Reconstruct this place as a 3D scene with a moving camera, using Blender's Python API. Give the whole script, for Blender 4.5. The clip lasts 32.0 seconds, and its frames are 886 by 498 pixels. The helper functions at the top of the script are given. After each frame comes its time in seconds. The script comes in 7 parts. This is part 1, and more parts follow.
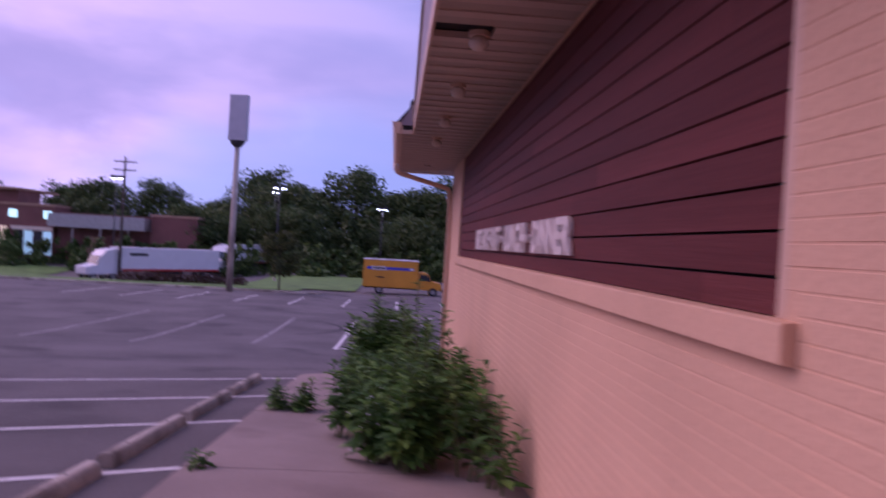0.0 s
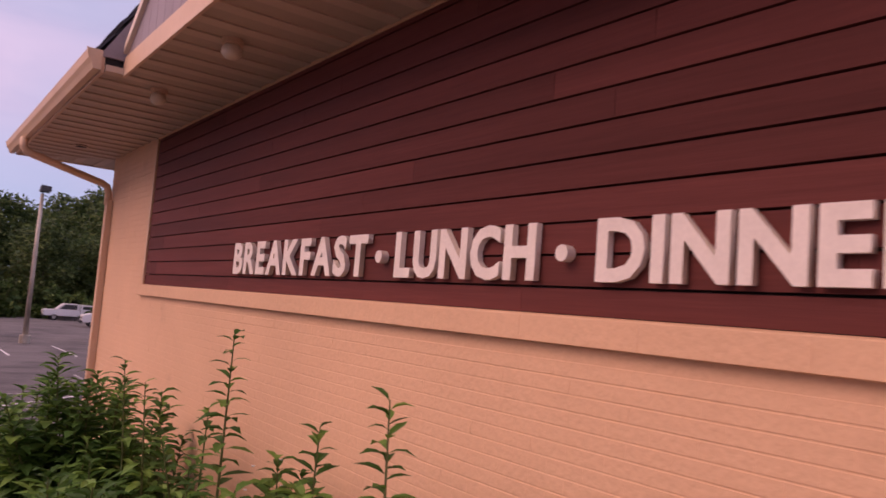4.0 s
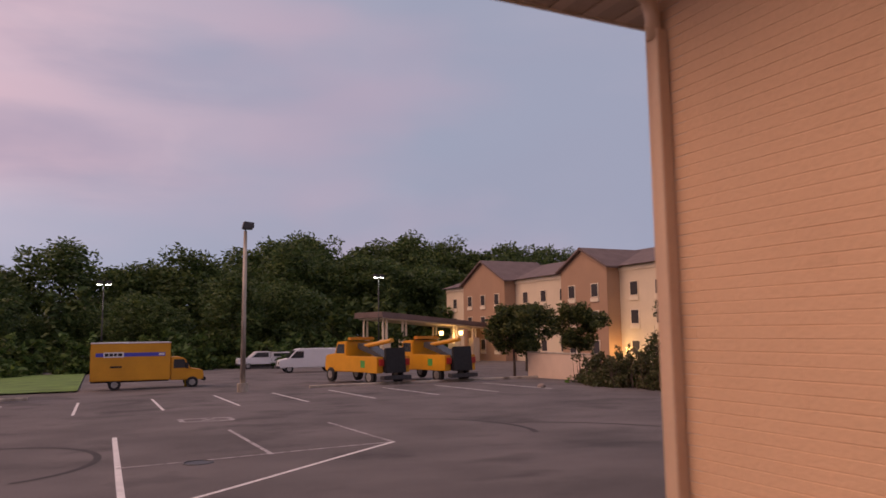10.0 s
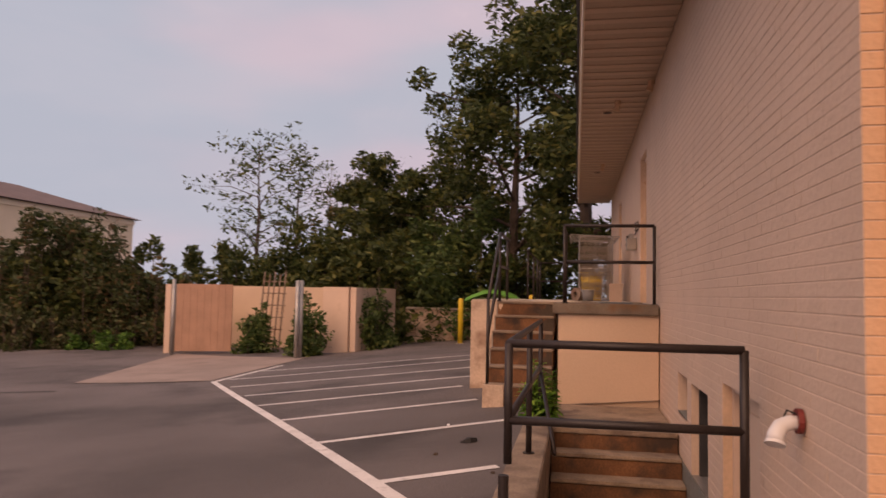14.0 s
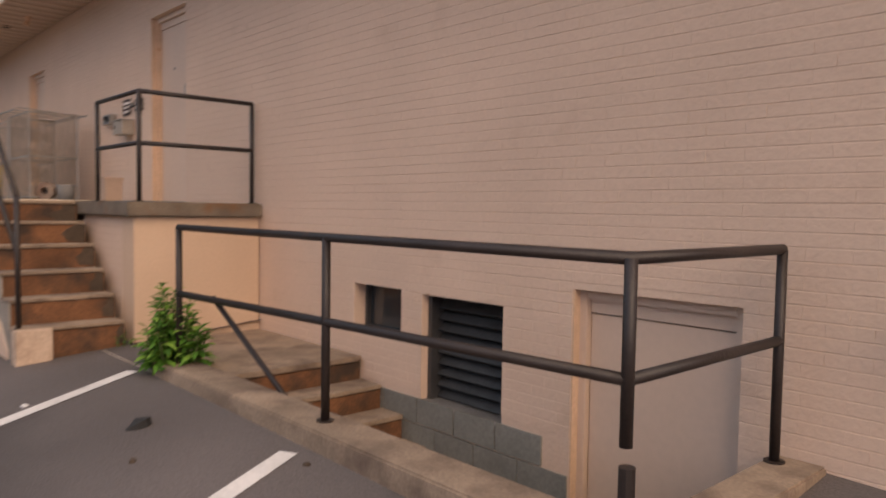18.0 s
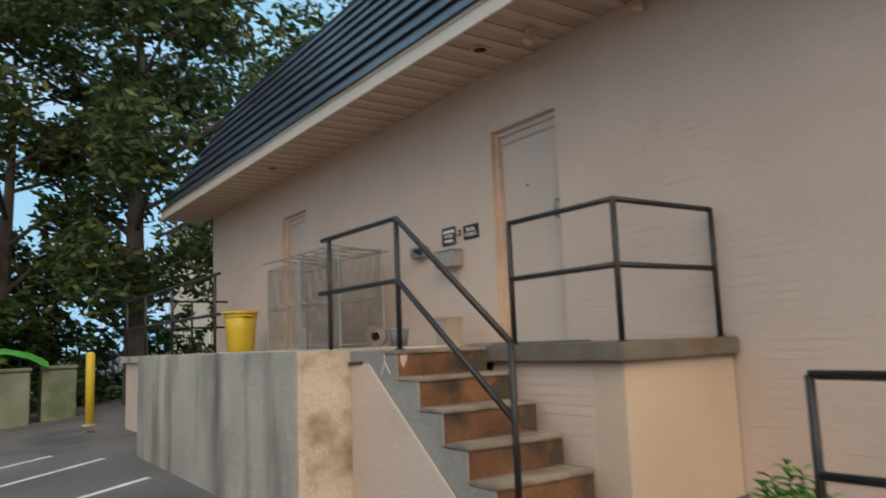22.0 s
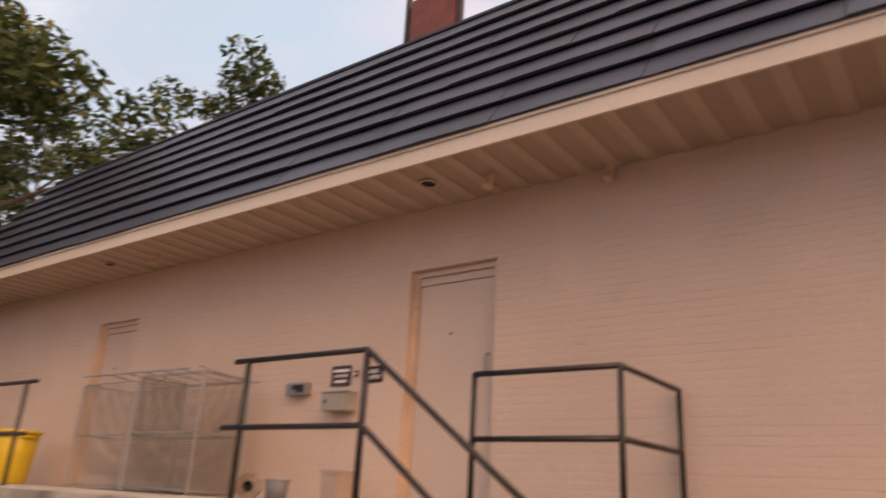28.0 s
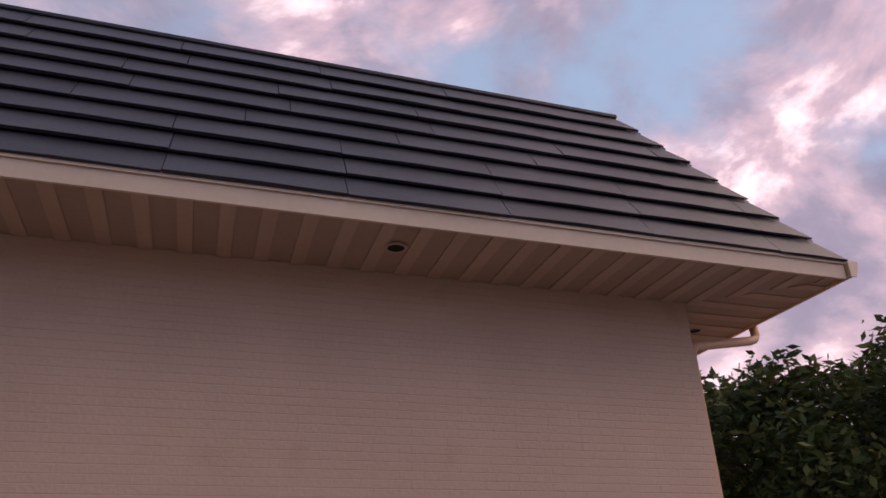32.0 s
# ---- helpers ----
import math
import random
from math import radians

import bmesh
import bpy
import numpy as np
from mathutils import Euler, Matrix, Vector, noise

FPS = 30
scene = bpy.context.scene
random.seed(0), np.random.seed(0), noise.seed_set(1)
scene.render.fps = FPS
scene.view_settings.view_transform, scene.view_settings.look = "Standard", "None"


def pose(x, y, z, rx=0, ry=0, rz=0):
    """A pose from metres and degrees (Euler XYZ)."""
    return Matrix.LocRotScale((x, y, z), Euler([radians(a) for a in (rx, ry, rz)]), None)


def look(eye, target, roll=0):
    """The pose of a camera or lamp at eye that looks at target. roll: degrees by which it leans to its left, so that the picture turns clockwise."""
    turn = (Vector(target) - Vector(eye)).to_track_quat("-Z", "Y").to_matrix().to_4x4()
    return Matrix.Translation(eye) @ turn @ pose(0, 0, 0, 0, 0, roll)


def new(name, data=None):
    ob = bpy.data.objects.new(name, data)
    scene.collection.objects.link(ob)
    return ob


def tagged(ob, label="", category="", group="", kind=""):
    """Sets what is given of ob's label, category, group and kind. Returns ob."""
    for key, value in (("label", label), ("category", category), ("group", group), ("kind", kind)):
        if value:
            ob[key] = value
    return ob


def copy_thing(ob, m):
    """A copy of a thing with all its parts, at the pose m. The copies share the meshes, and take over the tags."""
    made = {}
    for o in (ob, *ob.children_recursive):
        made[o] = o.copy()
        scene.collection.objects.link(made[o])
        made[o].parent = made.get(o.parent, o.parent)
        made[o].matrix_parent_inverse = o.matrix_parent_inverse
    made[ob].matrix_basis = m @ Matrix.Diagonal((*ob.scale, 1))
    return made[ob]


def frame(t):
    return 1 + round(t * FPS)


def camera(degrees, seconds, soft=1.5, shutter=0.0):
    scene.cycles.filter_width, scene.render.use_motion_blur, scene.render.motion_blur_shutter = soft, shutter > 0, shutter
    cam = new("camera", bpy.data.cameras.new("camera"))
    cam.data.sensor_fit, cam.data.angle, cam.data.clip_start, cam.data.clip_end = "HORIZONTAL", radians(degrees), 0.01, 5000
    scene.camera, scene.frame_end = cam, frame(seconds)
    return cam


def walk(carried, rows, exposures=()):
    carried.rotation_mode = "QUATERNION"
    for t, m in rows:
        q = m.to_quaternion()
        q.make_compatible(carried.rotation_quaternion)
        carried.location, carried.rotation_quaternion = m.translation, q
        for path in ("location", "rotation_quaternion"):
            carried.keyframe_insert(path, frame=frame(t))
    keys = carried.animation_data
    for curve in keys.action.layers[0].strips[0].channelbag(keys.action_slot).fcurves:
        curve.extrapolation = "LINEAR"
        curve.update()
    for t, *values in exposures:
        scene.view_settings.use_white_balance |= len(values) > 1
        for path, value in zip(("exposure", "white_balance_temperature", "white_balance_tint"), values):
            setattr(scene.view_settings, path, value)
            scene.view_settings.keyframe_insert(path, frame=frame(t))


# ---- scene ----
# light: height and bearing of the bright part of the sky, its power and width
SUN_UP, SUN_TURN, SUN_POWER, SUN_WIDE = 40.0, -70.0, 1.35, 50.0
SKY_GAIN = 0.85
SOFT, SHUTTER = 1.6, 0.5
EXPOSURES = [(0.0, 0.0, 5300, 58), (1.0, -0.43, 5700, 52), (2.0, 0.2, 6500, 28), (5.0, 0.45, 7200, 42), (6.0, 0.2, 7800, 40), (7.0, 0.15, 8600, 46), (8.0, 0.12, 8400, 36), (10.0, -0.05, 7700, 28), (11.0, -0.02, 8100, 30), (12.0, 0.17, 9000, 28), (13.0, 0.15, 8700, 24), (15.5, 0.82, 8900, 22), (16.0, 0.82, 8900, 22), (17.0, 0.6, 8600, 22), (18.0, 0.72, 6900, 0), (19.0, 0.6, 5600, -22), (21.0, 0.55, 5400, -30), (22.0, 0.73, 5600, -22), (23.0, 0.9, 6500, 0), (24.0, 0.85, 7400, 8), (25.0, 0.81, 8100, 12), (28.0, 0.9, 8400, 12), (29.0, 0.93, 8700, 18), (30.0, 0.95, 7200, 20), (31.0, 0.1, 6700, 30), (32.0, -0.05, 6700, 16)]

# ---- camera and its walk: seconds, eye, target, roll ----
PATH = [
    (0, (-1.119, -14.64, 2.512), (-0.984, -12.644, 2.505), 3.4),
    (0.5, (-1.525, -14.325, 2.524), (-1.532, -12.327, 2.608), -0.6),
    (1, (-1.881, -14.023, 2.515), (-1.702, -12.035, 2.653), 2.2),
    (1.5, (-2.137, -13.588, 2.49), (-1.78, -11.622, 2.565), 3.1),
    (2, (-2.347, -13.094, 2.492), (-1.578, -11.249, 2.568), 2.5),
    (2.5, (-2.354, -12.511, 2.474), (-1.445, -10.734, 2.593), 3.4),
    (4.5, (-2.23, -10.239, 2.318), (-1.007, -8.665, 2.48), 4.4),
    (5, (-2.26, -9.654, 2.289), (-1.266, -7.926, 2.456), 3.8),
    (5.5, (-2.368, -9.041, 2.217), (-1.469, -7.265, 2.41), 3.2),
    (6, (-2.525, -8.359, 2.149), (-1.856, -6.484, 2.342), 2.2),
    (6.5, (-2.853, -7.86, 1.954), (-2.243, -5.959, 2.073), 2.7),
    (7, (-2.931, -7.141, 1.897), (-2.28, -5.25, 1.917), 4.0),
    (7.5, (-3.085, -6.596, 1.833), (-2.428, -4.709, 1.918), 1.5),
    (8, (-3.149, -5.979, 1.786), (-2.465, -4.102, 1.87), 2.5),
    (8.5, (-3.16, -5.366, 1.733), (-2.472, -3.494, 1.882), 6.4),
    (9, (-3.211, -4.779, 1.7), (-2.411, -2.954, 1.876), 3.4),
    (9.5, (-3.119, -4.436, 1.726), (-2.357, -2.595, 1.904), 3.1),
    (10, (-3.122, -3.483, 1.622), (-2.27, -1.688, 1.848), -0.7),
    (10.5, (-3.047, -2.829, 1.592), (-2.079, -1.091, 1.8), 2.7),
    (11, (-3.091, -2.289, 1.473), (-1.918, -0.678, 1.635), 3.3),
    (11.5, (-3.046, -1.726, 1.414), (-1.57, -0.378, 1.474), 3.5),
    (12, (-2.882, -1.086, 1.41), (-1.224, 0.023, 1.551), 4.5),
    (12.5, (-2.906, -0.559, 1.371), (-1.147, 0.382, 1.517), 2.3),
    (13, (-2.833, -0.013, 1.335), (-1.002, 0.774, 1.509), 0.7),
    (13.5, (-2.849, 0.504, 1.25), (-0.93, 1.05, 1.399), 0.3),
    (15.5, (-2.117, 2.353, 1.17), (-0.13, 2.144, 1.266), 1.6),
    (16, (-1.814, 2.718, 1.151), (0.1, 2.14, 1.201), -0.7),
    (16.5, (-1.346, 2.948, 1.131), (0.476, 2.124, 1.143), -1.0),
    (17, (-0.967, 3.195, 1.1), (0.766, 2.202, 0.992), 0.3),
    (17.5, (-0.56, 3.402, 1.076), (1.034, 2.209, 0.889), 1.7),
    (18, (-0.114, 3.512, 1.101), (1.354, 2.158, 0.993), 0.9),
    (18.5, (0.235, 3.731, 1.127), (1.507, 2.189, 1.085), -0.3),
    (19, (0.618, 3.8, 1.141), (1.927, 2.288, 1.169), -0.2),
    (19.5, (1.014, 3.987, 1.187), (2.304, 2.461, 1.265), 1.9),
    (20, (1.358, 4.188, 1.167), (2.603, 2.623, 1.177), 1.0),
    (20.5, (1.699, 4.301, 1.102), (2.944, 2.743, 0.949), -0.7),
    (21, (2.127, 4.366, 1.123), (3.487, 2.9, 1.091), -2.6),
    (21.5, (2.559, 4.716, 1.173), (4.088, 3.43, 1.244), -3.1),
    (22, (3.075, 4.881, 1.178), (4.702, 3.745, 1.43), -2.3),
    (22.5, (3.365, 5.098, 1.171), (4.97, 3.947, 1.489), 2.7),
    (23, (3.753, 5.252, 1.174), (5.291, 4.024, 1.531), 3.3),
    (23.5, (4.189, 5.294, 1.178), (5.679, 4.031, 1.609), 0.4),
    (24, (4.429, 5.441, 1.159), (5.851, 4.093, 1.558), 2.1),
    (24.5, (4.595, 5.553, 1.163), (5.707, 3.926, 1.505), -2.3),
    (25, (4.596, 5.482, 1.176), (5.75, 3.883, 1.508), -2.6),
    (25.5, (4.619, 5.415, 1.183), (5.924, 3.943, 1.546), -0.7),
    (27.5, (4.59, 5.524, 1.189), (5.954, 4.142, 1.667), 1.2),
    (28, (4.591, 5.473, 1.236), (5.727, 3.961, 1.887), 3.2),
    (28.5, (4.486, 5.388, 1.272), (5.403, 3.767, 2.001), 3.4),
    (29, (4.409, 5.403, 1.301), (5.028, 3.666, 2.075), 2.4),
    (29.5, (4.353, 5.362, 1.296), (4.572, 3.552, 2.118), 1.87),
    (30.0, (4.585, 5.458, 1.44), (4.328, 3.669, 2.297), -0.78),
    (30.5, (4.539, 5.512, 1.487), (4.059, 3.782, 2.369), -1.0),
    (31.0, (4.524, 5.593, 1.455), (3.954, 3.891, 2.336), -1.65),
    (31.5, (4.448, 5.553, 1.448), (3.847, 3.864, 2.335), -2.34),
    (32.0, (4.42, 5.701, 1.423), (3.854, 3.996, 2.302), -1.8),
]
cam = camera(62.7, 32.0, SOFT, SHUTTER)
walk(cam, [(t, look(eye, target, roll)) for t, eye, target, roll in PATH], EXPOSURES)

# ---- world, sun ----
world = bpy.data.worlds.new("dusk_sky")
scene.world = world
world.use_nodes = True
wt = world.node_tree
wt.nodes.clear()


def wn(kind, **inputs):
    n = wt.nodes.new(kind)
    for k, v in inputs.items():
        n.inputs[k.replace("_", " ")].default_value = v
    return n


def wmix(fac, a, b):
    n = wt.nodes.new("ShaderNodeMix")
    n.data_type = "RGBA"
    for socket, value in ((n.inputs[0], fac), (n.inputs[6], a), (n.inputs[7], b)):
        if hasattr(value, "links"):
            wt.links.new(value, socket)
        else:
            socket.default_value = value
    return n.outputs[2]


def wrange(src, lo, hi, to0=0.0, to1=1.0):
    n = wt.nodes.new("ShaderNodeMapRange")
    n.interpolation_type = "SMOOTHSTEP"
    for key, value in (("From Min", lo), ("From Max", hi), ("To Min", to0), ("To Max", to1)):
        n.inputs[key].default_value = value
    wt.links.new(src, n.inputs["Value"])
    return n.outputs[0]


sky = wt.nodes.new("ShaderNodeTexSky")
sky.sky_type, sky.sun_disc, sky.sun_elevation, sky.sun_rotation = "NISHITA", False, radians(SUN_UP), radians(SUN_TURN)
sky.air_density, sky.dust_density, sky.ozone_density = 1.0, 2.0, 2.0
coord = wt.nodes.new("ShaderNodeTexCoord")
squash = wn("ShaderNodeMapping")
squash.inputs["Scale"].default_value = (1.0, 1.0, 1.5)
wt.links.new(coord.outputs["Generated"], squash.inputs["Vector"])
bodies = wn("ShaderNodeTexNoise", Scale=2.1, Detail=7.0, Roughness=0.54, Distortion=0.15)
lights = wn("ShaderNodeTexNoise", Scale=4.2, Detail=7.0, Roughness=0.56, Distortion=0.3)
for n in (bodies, lights):
    wt.links.new(squash.outputs[0], n.inputs["Vector"])
# clouds: lilac grey bodies with pink, thinner, sunlit parts
hues = wt.nodes.new("ShaderNodeValToRGB")
r = hues.color_ramp
r.elements[0].position, r.elements[0].color = 0.38, (0.40, 0.36, 0.50, 1)
r.elements[1].position, r.elements[1].color = 0.66, (1.9, 1.5, 1.55, 1)
for at, colour in ((0.48, (0.52, 0.45, 0.60, 1)), (0.57, (0.92, 0.68, 0.80, 1))):
    r.elements.new(at).color = colour
wt.links.new(lights.outputs["Fac"], hues.inputs["Fac"])
gain = wt.nodes.new("ShaderNodeVectorMath")
gain.operation = "SCALE"
gain.inputs["Scale"].default_value = 0.06
wt.links.new(sky.outputs[0], gain.inputs[0])
blue = wt.nodes.new("ShaderNodeVectorMath")
blue.operation = "ADD"
blue.inputs[1].default_value = (0.36, 0.48, 0.66)
wt.links.new(gain.outputs[0], blue.inputs[0])
cloudy = wmix(wrange(bodies.outputs["Fac"], 0.40, 0.54), blue.outputs[0], hues.outputs["Color"])
# long soft streaks of pink and lilac, with open blue, over the lot side
streak_map = wn("ShaderNodeMapping")
streak_map.inputs["Scale"].default_value = (0.9, 0.9, 3.4)
streak_map.inputs["Rotation"].default_value = (0.16, 0.10, 0.0)
wt.links.new(coord.outputs["Generated"], streak_map.inputs["Vector"])
streaks = wn("ShaderNodeTexNoise", Scale=2.6, Detail=5.0, Roughness=0.5, Distortion=0.25)
openings = wn("ShaderNodeTexNoise", Scale=1.5, Detail=3.0, Roughness=0.45)
for n in (streaks, openings):
    wt.links.new(streak_map.outputs[0], n.inputs["Vector"])
banded = wmix(wrange(streaks.outputs["Fac"], 0.38, 0.64), (0.55, 0.48, 0.65, 1), (1.08, 0.81, 0.92, 1))
banded = wmix(wrange(openings.outputs["Fac"], 0.50, 0.64, 0.0, 0.8), banded, (0.52, 0.66, 0.88, 1))
split = wt.nodes.new("ShaderNodeSeparateXYZ")
wt.links.new(coord.outputs["Generated"], split.inputs[0])
cloudy = wmix(wrange(split.outputs["Y"], -0.1, 0.4, 0.0, 0.85), cloudy, banded)
# a plain grey-blue veil away from the glow
toward = wt.nodes.new("ShaderNodeVectorMath")
toward.operation = "DOT_PRODUCT"
toward.inputs[1].default_value = (0.92, 0.22, 0.0)
wt.links.new(coord.outputs["Generated"], toward.inputs[0])
soft = wn("ShaderNodeTexNoise", Scale=2.2, Detail=3.0, Roughness=0.45)
low_squash = wn("ShaderNodeMapping")
low_squash.inputs["Scale"].default_value = (1.0, 1.0, 3.0)
wt.links.new(coord.outputs["Generated"], low_squash.inputs["Vector"])
wt.links.new(low_squash.outputs[0], soft.inputs["Vector"])
haze = wmix(wrange(soft.outputs["Fac"], 0.40, 0.66), (0.33, 0.45, 0.64, 1), (0.44, 0.465, 0.645, 1))
veil = wmix(wrange(toward.outputs["Value"], -0.35, 0.5, 0.0, 0.93), cloudy, haze)
back = wt.nodes.new("ShaderNodeBackground")
back.inputs["Strength"].default_value = SKY_GAIN
wt.links.new(veil, back.inputs["Color"])
out = wt.nodes.new("ShaderNodeOutputWorld")
wt.links.new(back.outputs[0], out.inputs["Surface"])

sun_data = bpy.data.lights.new("sun", "SUN")
sun_data.energy, sun_data.angle, sun_data.color = SUN_POWER, radians(SUN_WIDE), (1.0, 0.68, 0.46)
sun = new("sun", sun_data)
sun.matrix_world = look((40 * math.sin(radians(SUN_TURN)), 40 * math.cos(radians(SUN_TURN)), 40 * math.tan(radians(SUN_UP))), (0, 0, 0))

# ---- materials ----
def surface(name, base, rough=0.8, vary=0.18, size=2.0, grain=60.0, bump=0.15, metal=0.0, stain=None, stain_size=0.6, stain_at=(0.55, 0.75), streak=0.0, toned=0.0, gloss=0.5, stretch=(1, 1, 1)):
    """Painted, mineral or metal surface with variation at two scales, fine relief, and stains of their own shape."""
    m = bpy.data.materials.new(name)
    m.use_nodes = True
    t = m.node_tree
    b = t.nodes["Principled BSDF"]
    b.inputs["Roughness"].default_value, b.inputs["Metallic"].default_value = rough, metal
    b.inputs["Specular IOR Level"].default_value = gloss
    where = t.nodes.new("ShaderNodeNewGeometry")
    mp = t.nodes.new("ShaderNodeMapping")
    mp.inputs["Scale"].default_value = stretch
    t.links.new(where.outputs["Position"], mp.inputs["Vector"])

    def tex(scale, detail=4.0):
        n = t.nodes.new("ShaderNodeTexNoise")
        n.inputs["Scale"].default_value, n.inputs["Detail"].default_value = scale, detail
        t.links.new(mp.outputs[0], n.inputs["Vector"])
        return n

    def mix(fac, a, c, mode="MIX"):
        n = t.nodes.new("ShaderNodeMix")
        n.data_type, n.blend_type = "RGBA", mode
        for socket, value in ((n.inputs[0], fac), (n.inputs[6], a), (n.inputs[7], c)):
            if hasattr(value, "links"):
                t.links.new(value, socket)
            else:
                socket.default_value = value
        return n.outputs[2]

    def ramp_of(src, lo, hi):
        n = t.nodes.new("ShaderNodeMapRange")
        n.inputs["From Min"].default_value, n.inputs["From Max"].default_value = lo, hi
        t.links.new(src, n.inputs["Value"])
        return n.outputs[0]

    dark = tuple(c * (1 - vary) for c in base) + (1,)
    light = tuple(min(1, c * (1 + vary)) for c in base) + (1,)
    broad, fine = tex(size), tex(grain, 3.0)
    col = mix(ramp_of(broad.outputs["Fac"], 0.3, 0.7), dark, light)
    shade = mix(ramp_of(fine.outputs["Fac"], 0.25, 0.75), (1 - vary * 0.8,) * 3 + (1,), (1 + vary * 0.5,) * 3 + (1,))
    col = mix(1.0, col, shade, "MULTIPLY")
    if stain:
        s = tex(stain_size, 6.0)
        if streak:
            m2 = t.nodes.new("ShaderNodeMapping")
            m2.inputs["Scale"].default_value = (streak, streak, 0.35)
            t.links.new(where.outputs["Position"], m2.inputs["Vector"])
            t.links.new(m2.outputs[0], s.inputs["Vector"])
        col = mix(ramp_of(s.outputs["Fac"], *stain_at), col, (*stain, 1))
    if toned:
        info = t.nodes.new("ShaderNodeObjectInfo")
        tone = t.nodes.new("ShaderNodeMapRange")
        tone.inputs["To Min"].default_value, tone.inputs["To Max"].default_value = 1 - toned, 1 + toned
        t.links.new(info.outputs["Random"], tone.inputs["Value"])
        n = t.nodes.new("ShaderNodeVectorMath")
        n.operation = "SCALE"
        t.links.new(col, n.inputs[0])
        t.links.new(tone.outputs[0], n.inputs["Scale"])
        col = n.outputs[0]
    t.links.new(col, b.inputs["Base Color"])
    if bump:
        h = t.nodes.new("ShaderNodeBump")
        h.inputs["Strength"].default_value, h.inputs["Distance"].default_value = bump, 0.01
        t.links.new(fine.outputs["Fac"], h.inputs["Height"])
        t.links.new(h.outputs[0], b.inputs["Normal"])
    return m


def leafy(name, base, tip, vary=0.5):
    m = bpy.data.materials.new(name)
    m.use_nodes = True
    t = m.node_tree
    b = t.nodes["Principled BSDF"]
    b.inputs["Roughness"].default_value = 0.6
    b.inputs["Specular IOR Level"].default_value = 0.3
    where = t.nodes.new("ShaderNodeNewGeometry")
    r = t.nodes.new("ShaderNodeValToRGB")
    r.color_ramp.elements[0].color = (*[c * (1 - vary) for c in base], 1)
    r.color_ramp.elements[1].color = (*tip, 1)
    mid = r.color_ramp.elements.new(0.6)
    mid.color = (*base, 1)
    t.links.new(where.outputs["Random Per Island"], r.inputs["Fac"])
    t.links.new(r.outputs["Color"], b.inputs["Base Color"])
    b.inputs["Subsurface Weight"].default_value = 0.0
    tr = t.nodes.new("ShaderNodeBsdfTranslucent")
    t.links.new(r.outputs["Color"], tr.inputs["Color"])
    mx = t.nodes.new("ShaderNodeMixShader")
    mx.inputs[0].default_value = 0.3
    o = t.nodes["Material Output"]
    t.links.new(b.outputs[0], mx.inputs[1])
    t.links.new(tr.outputs[0], mx.inputs[2])
    t.links.new(mx.outputs[0], o.inputs["Surface"])
    return m


def glow(name, color, strength):
    m = bpy.data.materials.new(name)
    m.use_nodes = True
    b = m.node_tree.nodes["Principled BSDF"]
    b.inputs["Base Color"].default_value = (*color, 1)
    b.inputs["Emission Color"].default_value = (*color, 1)
    b.inputs["Emission Strength"].default_value = strength
    return m


def pane_glass(name, color=(0.03, 0.035, 0.04)):
    m = bpy.data.materials.new(name)
    m.use_nodes = True
    b = m.node_tree.nodes["Principled BSDF"]
    b.inputs["Base Color"].default_value = (*color, 1)
    b.inputs["Roughness"].default_value = 0.08
    b.inputs["Specular IOR Level"].default_value = 0.8
    return m


PAINT = surface("cream_painted_brick", (0.64, 0.485, 0.375), 0.75, 0.06, 0.9, 32, 0.45, stain=(0.50, 0.36, 0.26), stain_size=2.2, stain_at=(0.62, 0.9))
# Front wall: its orange holds the warm sunset glow that falls on it.
PAINT_FRONT = surface("glow_tinted_painted_brick", (0.70, 0.445, 0.275), 0.75, 0.06, 0.9, 32, 0.45, stain=(0.54, 0.33, 0.20), stain_size=2.2, stain_at=(0.64, 0.9))
# Same cream paint on west-facing sides, with the warm western light in its colour.
PAINT_WARM = surface("warm_tinted_paint", (0.60, 0.445, 0.32), 0.7, 0.05, 1.2, 45, 0.2)
# Cream trim, shifted warmer to carry the same glow as the front wall.
TRIM = surface("warm_tinted_cream_trim", (0.67, 0.465, 0.315), 0.5, 0.05, 1.5, 30, 0.05)
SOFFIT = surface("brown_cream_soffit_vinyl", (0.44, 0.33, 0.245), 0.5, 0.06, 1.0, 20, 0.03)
# Ribs of the same vinyl; the paler colour paints the sun they catch.
SOFFIT_LIT = surface("lit_soffit_vinyl", (0.55, 0.415, 0.315), 0.5, 0.06, 1.0, 20, 0.03)
FASCIA = surface("cream_fascia_metal", (0.72, 0.60, 0.47), 0.4, 0.05, 1.0, 20, 0.03)
SHINGLE = surface("slate_grey_roof_panel", (0.040, 0.042, 0.056), 0.45, 0.2, 1.6, 40, 0.3, toned=0.16, gloss=0.45)
SHINGLE_EDGE = surface("roof_underlay", (0.012, 0.012, 0.014), 0.8)
BOARD = surface("dark_red_brown_board", (0.135, 0.039, 0.034), 0.62, 0.16, 2.0, 25, 0.15, toned=0.16, gloss=0.12, stretch=(1, 0.12, 3))
GABLE = surface("lilac_grey_vertical_siding", (0.27, 0.225, 0.25), 0.55, 0.06, 1.2, 40, 0.1, toned=0.04)
LETTER = surface("off_white_letter", (0.80, 0.73, 0.66), 0.55, 0.08, 4, 60, 0.1)
ASPHALT = surface("worn_asphalt", (0.125, 0.108, 0.103), 0.9, 0.28, 0.35, 70, 0.8, stain=(0.055, 0.048, 0.046), stain_size=0.5, stain_at=(0.54, 0.72))
